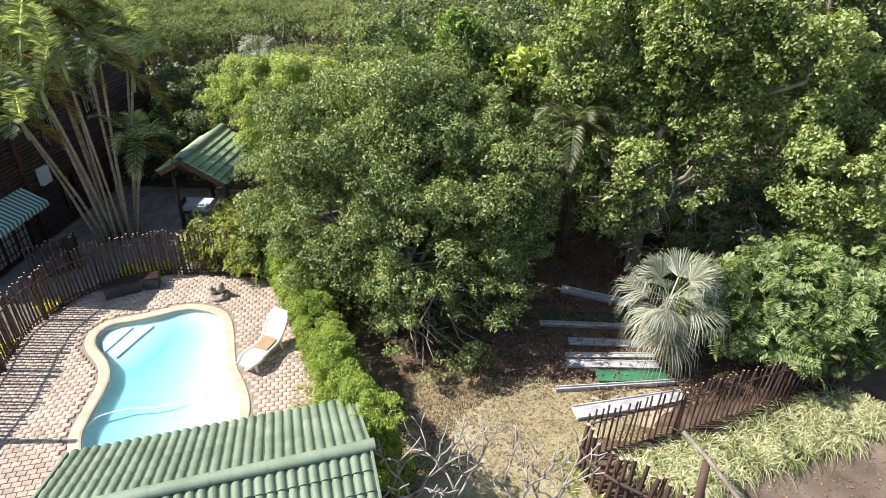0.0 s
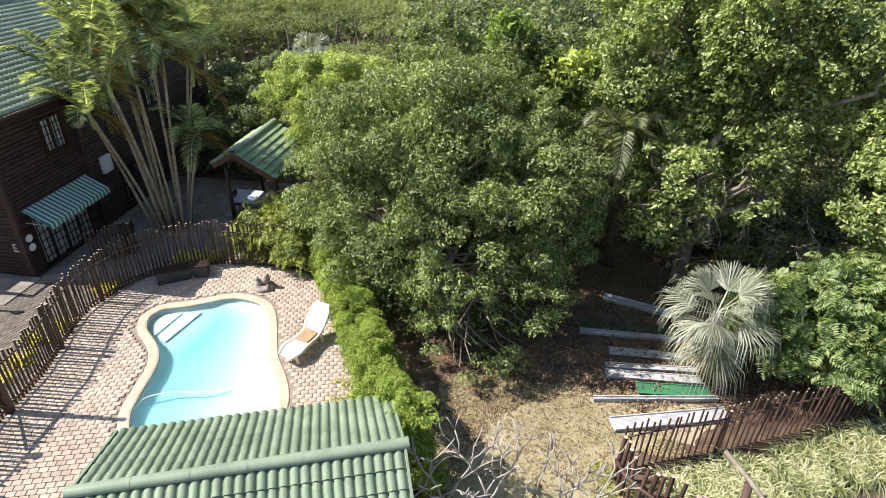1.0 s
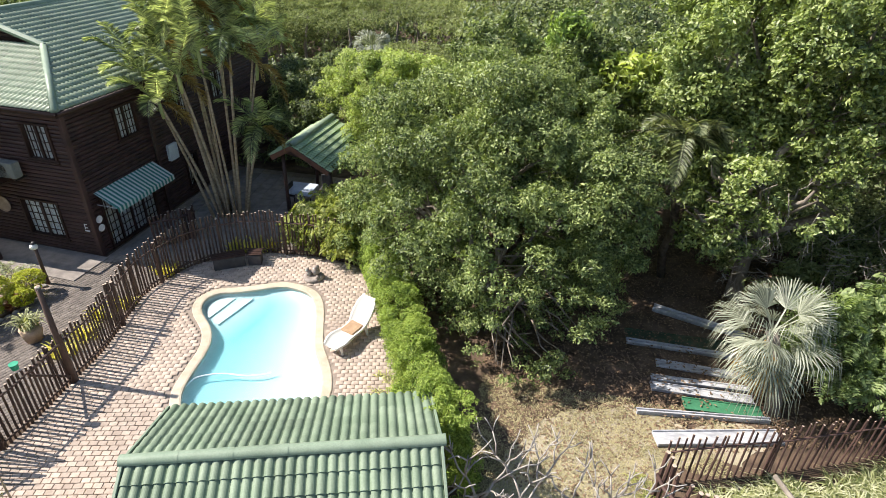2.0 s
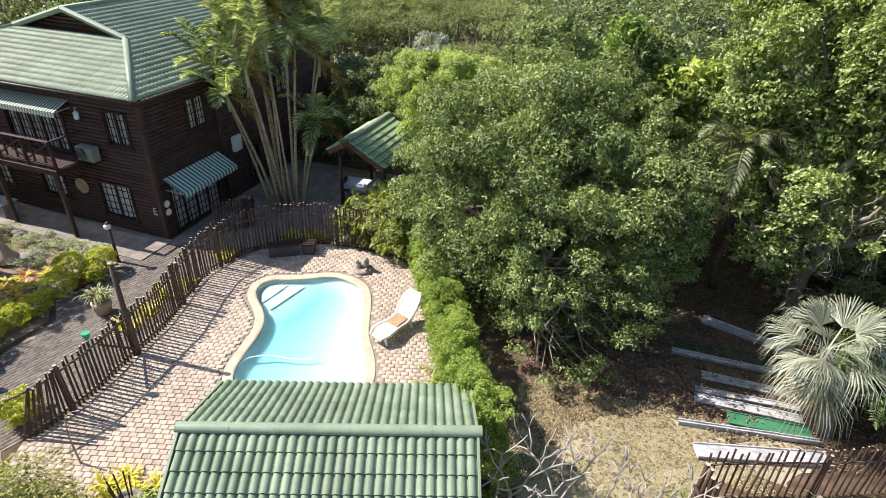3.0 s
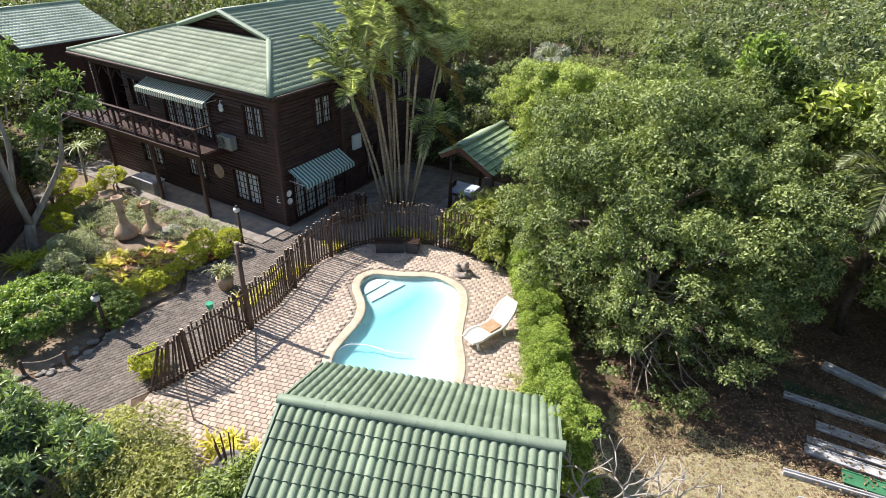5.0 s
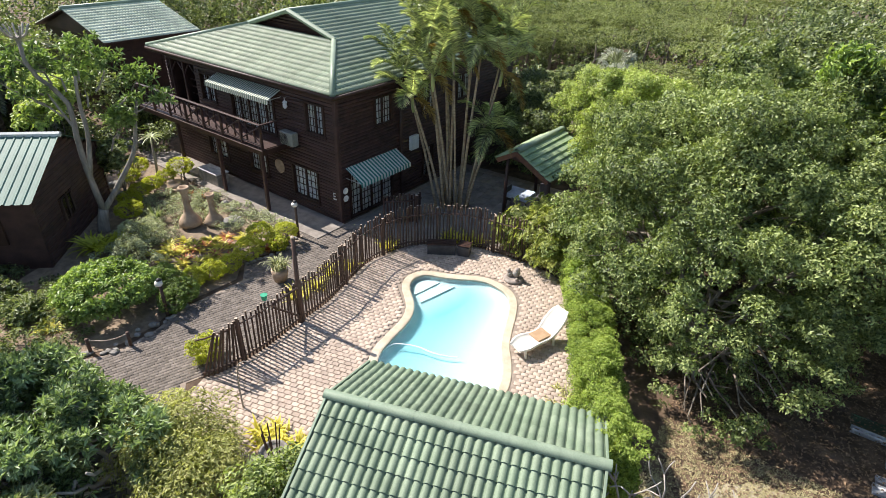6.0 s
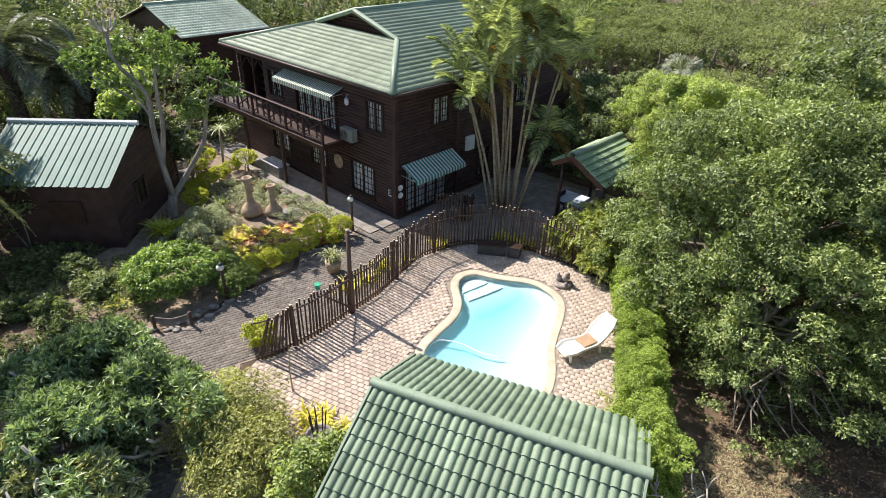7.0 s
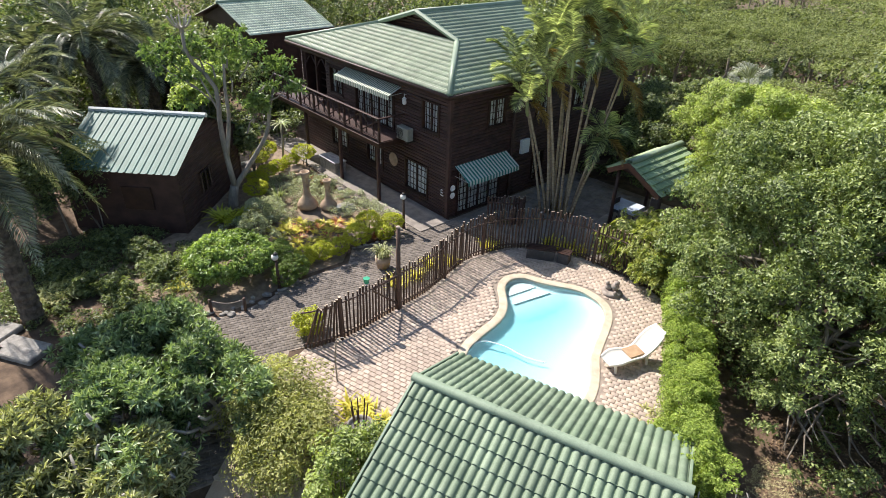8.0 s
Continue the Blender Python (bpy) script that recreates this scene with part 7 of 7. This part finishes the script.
# planted corner by the cabana
np_ = thing("clay_pot", "wide clay pot holding thin bare stakes", "pot", (-7.72, 4.85, 0.02))
part("pot", Geo().turned((0, 0, 0), [(0.2, 0), (0.3, 0.22), (0.33, 0.36), (0.28, 0.36), (0.27, 0.3)], 18), M["stone"], np_, smooth=True)
for k in range(7):
    a = k * 0.9
    part("stake", Geo().tube([(0.12 * math.cos(a), 0.12 * math.sin(a), 0.3), (0.2 * math.cos(a), 0.2 * math.sin(a), 1.05)], 0.016, 5), M["pole"], np_)
for x, y in ((-8.6, 5.2), (-8.25, 4.95), (-7.95, 5.25), (-7.6, 5.45), (-7.35, 5.7), (-8.3, 5.5)):
    b = thing("yellow_clump", "bright yellow bromeliad clump beside the terrace", "plant", group="yellow clumps")
    straps([(x, y, 0.02)], 40, 0.55, 0.06, L["yellow"], "leaves", b, 1.1, 0.9, 4, 0.4, 0.1)
for k in range(8):
    p = curve_pts([(-7.75, 4.4), (-7.45, 4.95), (-7.2, 5.6)], 8)[k]
    ob = part("edging_stone", Geo().box((0, 0, 0.07), (0.16, 0.12, 0.14), bevel=0.02), M["old_board"])
    ob.matrix_world = pose(p[0], p[1], 0.02, 0, 0, 65 + rng.normal() * 6)
    tagged(ob, "white-washed stone edging the planted corner", "stone", "white edging stones")
ob = part("bare_sapling", Geo().tube(curve_pts([(-9.6, 5.5, 0), (-9.6, 5.5, 0.9), (-9.5, 5.55, 1.5), (-9.25, 5.7, 1.55)], 12), np.linspace(0.025, 0.008, 12), 5), M["twig"], smooth=True)
tagged(ob, "thin bare bent sapling beside the terrace", "sapling")

# shrubs under the flight path
def rosette_shrub(name, label, lumps, heads, per, length, width, leaf, stems):
    """A shrub of leaf rosettes on thick pale stems."""
    t = thing(name, label, "shrub")
    c, nrm = crown_points(lumps, heads, 0.3, 26, 0.6, 0.25, -0.6)
    ok = c[:, 2] > 0.15
    c, nrm = c[ok], nrm[ok]
    nrm /= np.linalg.norm(nrm, axis=1)[:, None]
    cc = np.repeat(c, per, 0)
    d = np.repeat(nrm, per, 0) * 0.55 + ball(len(cc))
    d /= np.linalg.norm(d, axis=1)[:, None]
    ctr = cc + d * length * 0.5
    face = np.repeat(nrm, per, 0) * 0.8 + rng.normal(size=d.shape) * 0.3 + [0, 0, 0.4]
    face -= d * (face * d).sum(1)[:, None]
    v, f = leaf_arrays(ctr, face, length, width, 0.08, 0.12, axis=d * 6)
    v[:, 2] = np.maximum(v[:, 2], 0.02)
    part("foliage", fast_mesh("foliage", v, f, L[leaf]), None, t)
    for k in range(stems):
        q = lumps[k % len(lumps)]
        e = np.array(q[:3]) + ball(1)[0] * np.array(q[3:]) * 1.16
        e[2] = abs(e[2])
        part("stem", Geo().tube(bent((q[0], q[1], 0), e, 6, 0.3), np.linspace(0.06, 0.03, 6), 6), M["twig"], t, smooth=True)


rosette_shrub("rosette_shrub", "large dark-green shrub of pointed leaf rosettes", [(-11.9, 1.9, 1.2, 1.7, 1.4, 1.0), (-10.2, 2.6, 1.2, 1.3, 1.2, 0.9), (-10.3, 0.9, 1.2, 1.5, 1.2, 1.0), (-12.9, 1.2, 0.9, 1.0, 1.0, 0.8)], 4300, 10, 0.185, 0.26, "rosette", 44)
rosette_shrub("brownish_shrub", "rosette shrub with pale bronze-green leaves", [(-10.6, -0.7, 1.3, 1.4, 1.0, 0.9), (-9.2, 0.2, 1.0, 1.2, 1.0, 0.8)], 1700, 11, 0.2, 0.22, "bronze", 16)
bush("olive_shrub", "olive-yellow small-leaved shrub beside the terrace", [(-9.1, 3.6, 0.85, 0.95, 0.9, 0.7), (-8.3, 3.5, 0.8, 0.9, 0.8, 0.65), (-8.0, 2.9, 0.7, 0.8, 0.7, 0.6)], 24000, 0.1, "olive", aspect=0.3, sub=0.5)
bush("fresh_green_shrub", "fresh green leafy shrub leaning on the cabana roof", [(-6.2, 3.5, 1.6, 0.6, 0.55, 0.6), (-6.0, 4.0, 1.9, 0.4, 0.4, 0.4), (-5.9, 3.0, 1.5, 0.5, 0.5, 0.5)], 7500, 0.1, "bright", aspect=0.4)
for x, y, r_ in ((-19.5, 1.6, 0.7), (-18.2, 2.0, 0.7), (-19.2, 4.1, 0.8), (-17.7, 4.1, 0.8), (-17.3, 2.6, 0.8), (-20.6, 3.6, 0.9), (-15.8, 2.6, 0.8), (-15.0, 1.2, 0.7)):
    bush("understorey_shrub", "shaded dark-green understorey shrub by the shed", [(x, y, 0.28, r_ * 0.7, r_ * 0.7, 0.34)], 1500, 0.14, "dark_wood", "understorey shrubs", aspect=0.4)
b = thing("tufted_grass", "light green tufted grass plant near the palm", "plant")
straps([(-18.6, 1.0, 0.02), (-18.95, 1.45, 0.02), (-18.3, 1.4, 0.02), (-18.35, 0.7, 0.02), (-18.7, 1.9, 0.02)], 90, 0.9, 0.04, L["olive"], "leaves", b, 1.2, 0.8, 4, 0.5, 0.15)
for x, y in ((-17.8, -0.6), (-16.3, -0.2), (-17.0, -1.2)):
    ob = part("garden_step", Geo().box((0, 0, 0.09), (1.4, 0.8, 0.18), bevel=0.03), M["stone"])
    ob.matrix_world = pose(x, y, 0.0, 0, 0, 30)
    tagged(ob, "sunlit pale sandstone garden step", "step", "garden steps")
# the last three forms are added to block sun from the ground by the shed
bush("screen_shrub", "leafy green shrub against the shed roof, with forms added for shade", [(-23.4, 4.4, 2.3, 0.9, 0.9, 1.1), (-22.4, 3.7, 1.7, 0.9, 0.8, 1.2), (-23.0, 5.2, 2.7, 0.5, 0.5, 0.6), (-22.6, 2.6, 3.2, 1.3, 1.2, 1.5), (-23.8, 1.8, 3.6, 1.4, 1.3, 1.6), (-22.0, 1.4, 2.4, 1.2, 1.1, 1.3)], 26000, 0.13, "dark_wood")
bush("court_shrub", "dark green shrubs in the shaded court", [(-27.2, 14.4, 0.7, 1.2, 0.9, 0.8), (-28.6, 11.8, 0.8, 1.4, 1.2, 0.9), (-30.2, 16.6, 1.0, 1.6, 1.2, 1.2), (-31.0, 11.0, 1.2, 1.6, 1.4, 1.3)], 14000, 0.18, "dark_wood")
bush("lime_backdrop_shrub", "bright lime leafy shrub behind the garden tree", [(-26.0, 9.8, 4.0, 1.3, 1.0, 0.6), (-24.6, 8.8, 3.6, 0.8, 0.8, 0.5)], 6000, 0.2, "bright")
bush("dark_leaf_shrub", "dark green large-leaved shrub below the garden tree", [(-23.2, 10.5, 1.9, 0.7, 0.6, 0.55), (-24.2, 9.9, 1.6, 0.8, 0.7, 0.7)], 4000, 0.22, "dark_wood")

# strap grass bank and weeds in the yard
sg = thing("strap_grass", "bank of pale variegated strap grass below the fence", "grass", kind="stuff")
bank = []
for k in range(140):
    t, s = rng.random(), rng.random()
    a = np.array([4.1, 8.7]) * (1 - t) + np.array([10.6, 11.1]) * t
    b2 = np.array([5.2, 7.9]) * (1 - t) + np.array([11.6, 10.2]) * t
    p = a * (1 - s) + b2 * s
    bank.append((p[0], p[1], 0.02))
straps(bank, 46, 1.0, 0.021, L["strap"], "leaves", sg, 1.5, 0.8, 5, 0.85, 0.06)
wd = thing("weeds", "sparse green weeds and grass tufts by the fence", "grass", kind="stuff")
straps([(rng.uniform(2.6, 3.6), rng.uniform(7.4, 9.0), 0.01) for _ in range(26)] + [(rng.uniform(-3.6, -3.0), rng.uniform(9.8, 11.0), 0.02) for _ in range(10)], 14, 0.35, 0.02, L["olive"], "leaves", wd, 1.1, 0.8, 3, 0.6, 0.05)
lw = thing("lawn_blades", "short dry grass blades on the trampled lawn", "grass", kind="stuff")
pts = []
while len(pts) < 13000:
    p = (rng.uniform(-0.9, 5.0), rng.uniform(5.4, 11.4))
    if 0.25 + 0.9 * noise.noise(Vector((p[0] * 0.9, p[1] * 0.9, 0))) + rng.normal() * 0.25 > 0.1 and p[0] < 3.3 + (p[1] > 9.4) * 2:
        pts.append((p[0], p[1], 0.012))
straps(pts, 3, 0.07, 0.012, L["lawn"], "blades", lw, 1.0, 0.9, 2, 0.5, 0.03)
lt = thing("fallen_leaves", "scattered dry brown leaves under the trees", "leaves", kind="stuff")
c = np.stack([rng.uniform(-4, 9, 26000), rng.uniform(8.2, 22, 26000), rng.uniform(0.012, 0.03, 26000)], 1)
keep = ~((c[:, 0] < -0.2 - 0.2 * (c[:, 1] - 8.2)) | ((c[:, 0] > 3.2) & (c[:, 1] < 9.6 + 0.3 * (c[:, 0] - 3.2))))
c = c[keep]
v, f = leaf_arrays(c, np.array([0, 0, 1.0]) + rng.normal(size=c.shape) * 0.25, 0.09, 0.5)
v[:, 2] = np.maximum(v[:, 2], 0.004)
part("leaf", fast_mesh("leaf", v, f, M["litter"]), None, lt)
# tangle of bare twigs below the tall trees
tw = thing("dead_branches", "tangle of pale dead twigs under the trees", "branches", kind="stuff")
g = Geo()
for k in range(95):
    a = np.array([rng.uniform(5.4, 10.0), rng.uniform(14.8, 16.8), rng.uniform(1.0, 5.0)])
    d = ball(1)[0] * [0.8, 0.5, 1.0] - [0, 0, 0.15]
    ln = rng.uniform(0.4, 1.3)
    e_ = a + d * ln
    g.tube(bent(a, e_, 4, 0.3), np.linspace(0.014, 0.007, 4), 4)
    for q in range(3):
        g.tube(bent(a + d * ln * rng.uniform(0.3, 0.9), e_ + ball(1)[0] * 0.35, 3, 0.3), np.linspace(0.008, 0.004, 3), 4)
part("twigs", g, M["pale_bark"], tw)

# sandy flagged path below the shrubs
sheet("sand_path", [[(-11.0, 3.2), (-10.2, 4.6), (-8.8, 3.9), (-7.2, 3.3), (-6.6, 1.5), (-8.2, 1.0), (-9.4, 2.4)]], 0.045, surf("pale_sand", (0.4, 0.31, 0.23), (0.5, 0.4, 0.3), 3, 0.95, 0.4, 50), label="pale sandy path set with flat stones", category="path")
for k in range(60):
    x, y = rng.uniform(-10.6, -7.0), rng.uniform(1.5, 4.4)
    if inside((x, y), np.array([(-11.0, 3.2), (-10.2, 4.6), (-8.8, 3.9), (-7.2, 3.3), (-6.6, 1.5), (-8.2, 1.0), (-9.4, 2.4)])):
        g = Geo().turned((0, 0, 0), [(0.13, 0), (0.14, 0.015), (0.12, 0.025)], 7)
        ob = part("flagstone", g, M["coping"])
        ob.matrix_world = pose(x, y, 0.045, 0, 0, rng.uniform(0, 360)) @ Matrix.Diagonal((rng.uniform(0.8, 1.3), rng.uniform(0.7, 1.0), 1, 1))
        tagged(ob, "flat rounded pale flagstone set in sand", "flagstone", "flagstones")
lt2 = thing("board_litter", "dry brown leaves lying on the boards", "leaves", kind="stuff")
c = np.stack([rng.uniform(2.9, 5.8, 700), rng.uniform(10.9, 14.3, 700), rng.uniform(0.1, 0.13, 700)], 1)
c = c[rng.random(len(c)) < np.clip(1.5 - 0.45 * (c[:, 0] - 2.9), 0.15, 1)]
v, f = leaf_arrays(c, np.array([0, 0, 1.0]) + rng.normal(size=c.shape) * 0.25, 0.09, 0.5)
part("leaf", fast_mesh("leaf", v, f, M["litter"]), None, lt2)
uc = thing("shade_groundcover", "dense dark-green plants in the shade by the shed", "plants", kind="stuff")
lum = []
for k in range(60):
    x, y = rng.uniform(-22.0, -14.6), rng.uniform(-1.0, 5.6)
    if x + 14.4 < -0.35 * max(0, 3.5 - y):
        lum.append((x, y, 0.05, 0.6, 0.6, rng.uniform(0.15, 0.32)))
crown("foliage", lum, 24000, 0.12, L["dark_wood"], uc, aspect=0.35, sub=0.35, subs=18, low=-0.2, up=0.6)
pl_ = thing("path_litter", "dry leaves and crumbs of earth on the path", "leaves", kind="stuff")
c = np.stack([rng.uniform(4.6, 14.0, 2600), rng.uniform(4.5, 9.8, 2600), rng.uniform(0.02, 0.03, 2600)], 1)
c = c[c[:, 1] < 7.6 + 0.42 * (c[:, 0] - 5.2)]
v, f = leaf_arrays(c, np.array([0, 0, 1.0]) + rng.normal(size=c.shape) * 0.25, 0.08, 0.5)
v[:, 2] = np.maximum(v[:, 2], 0.018)
part("leaf", fast_mesh("leaf", v, f, M["litter"]), None, pl_)


# ---- tiles and pavers ----
tiled_slope(cab, ca, cb, down_far, M["green_tile"])
tiled_slope(cab, ca, cb, down_near, M["green_tile"])
for s in (1, -1):
    tiled_slope(pavn, pa, pb, pa + pn_ * s * PSPAN[s] + [0, 0, -PSPAN[s] * PP], M["pavilion_tile"], 0.28, butt=0.065)


def paver_mesh(name, w, d, h, mat):
    g = Geo()
    e = 0.006
    g.v = [(-w / 2, -d / 2, 0), (w / 2, -d / 2, 0), (w / 2, d / 2, 0), (-w / 2, d / 2, 0), (-w / 2, -d / 2, h - e), (w / 2, -d / 2, h - e), (w / 2, d / 2, h - e), (-w / 2, d / 2, h - e),
           (-w / 2 + e, -d / 2 + e, h), (w / 2 - e, -d / 2 + e, h), (w / 2 - e, d / 2 - e, h), (-w / 2 + e, d / 2 - e, h)]
    g.f = [(0, 1, 5, 4), (1, 2, 6, 5), (2, 3, 7, 6), (3, 0, 4, 7), (4, 5, 9, 8), (5, 6, 10, 9), (6, 7, 11, 10), (7, 4, 8, 11), (8, 9, 10, 11)]
    return g.mesh(name, mat)


def lay(loop, holes, w, d, turn, joint, z, h, mat_piece, mat_rest, parent, near, name="paver", count=300, bond=0.5):
    """Pavers in bond inside a loop. The first of them near a point are pieces of their own, the rest one mesh."""
    lo, hi = loop.min(0) - 1, loop.max(0) + 1
    mid = (lo + hi) / 2
    R_ = np.array([[math.cos(turn), -math.sin(turn)], [math.sin(turn), math.cos(turn)]])
    half_d = np.linalg.norm(hi - lo) / 2
    spots_ = []
    j = 0
    y = -half_d
    while y < half_d:
        x = -half_d + (bond * w if j % 2 else 0)
        while x < half_d:
            p = mid + R_ @ np.array([x, y])
            cs = [p + R_ @ np.array([sx * w * 0.48, sy * d * 0.48]) for sx in (-1, 1) for sy in (-1, 1)]
            if all(inside(q, loop) for q in cs) and not any(inside(q, hl_) for hl_ in holes for q in cs):
                spots_.append(p)
            x += w
        y += d
        j += 1
    spots_ = np.array(spots_)
    order = np.argsort(((spots_ - near) ** 2).sum(1))
    if count:
        me = paver_mesh(name, w - joint, d - joint, h, mat_piece)
        for i in order[:count]:
            ob = new(name, me)
            ob.parent = parent
            ob.matrix_basis = Matrix.Translation((*spots_[i], z + rng.uniform(-0.004, 0.003))) @ Euler((rng.normal() * 0.008, rng.normal() * 0.008, turn + rng.normal() * 0.02)).to_matrix().to_4x4()
    rest = spots_[order[count:]]
    base = paver_mesh(name + "s", w - joint, d - joint, h, mat_rest)
    bv = np.array([v.co[:] for v in base.vertices])
    bf = np.array([p.vertices[:] for p in base.polygons])
    n = len(rest)
    a = turn + rng.normal(size=n) * 0.02
    ca_, sa_ = np.cos(a)[:, None], np.sin(a)[:, None]
    X = bv[None, :, 0] * ca_ - bv[None, :, 1] * sa_ + rest[:, 0:1]
    Y = bv[None, :, 0] * sa_ + bv[None, :, 1] * ca_ + rest[:, 1:2]
    Z = bv[None, :, 2] + z + rng.uniform(-0.004, 0.003, n)[:, None] + rng.normal(size=n)[:, None] * 0.008 * bv[None, :, 0]
    v = np.stack([X, Y, Z], 2).reshape(-1, 3)
    f = (bf[None] + np.arange(n)[:, None, None] * len(bv)).reshape(-1, 4)
    ob = part(name + "s", fast_mesh(name + "s", v, f, mat_rest), None, parent)
    ob["kind"] = "stuff"
    bpy.data.meshes.remove(base)
    return n


cab_floor = np.array([ca[:2] - cu[:2] * 0 + cn[:2] * 0.5, cb[:2] + cn[:2] * 0.5, cb[:2] - cn[:2] * 2.5, ca[:2] - cn[:2] * 2.5])
lay(terrace_loop, [pool_out, cab_floor], 0.2, 0.14, radians(14), 0.012, 0.004, 0.045, M["paver"], M["paver_stuff"], pav, np.array([-9.3, 7.0]))
lay(walk_loop, [], 0.22, 0.11, radians(70), 0.01, 0.0, 0.03, M["grey_paver"], M["grey_paver"], walkway, np.array([-12.5, 6.5]), count=0)
lay(patio_loop, [], 0.5, 0.5, radians(4), 0.02, 0.0, 0.03, M["slab"], M["slab"], patio, np.array([-12.0, 16.0]), "slab", 60, 0.0)
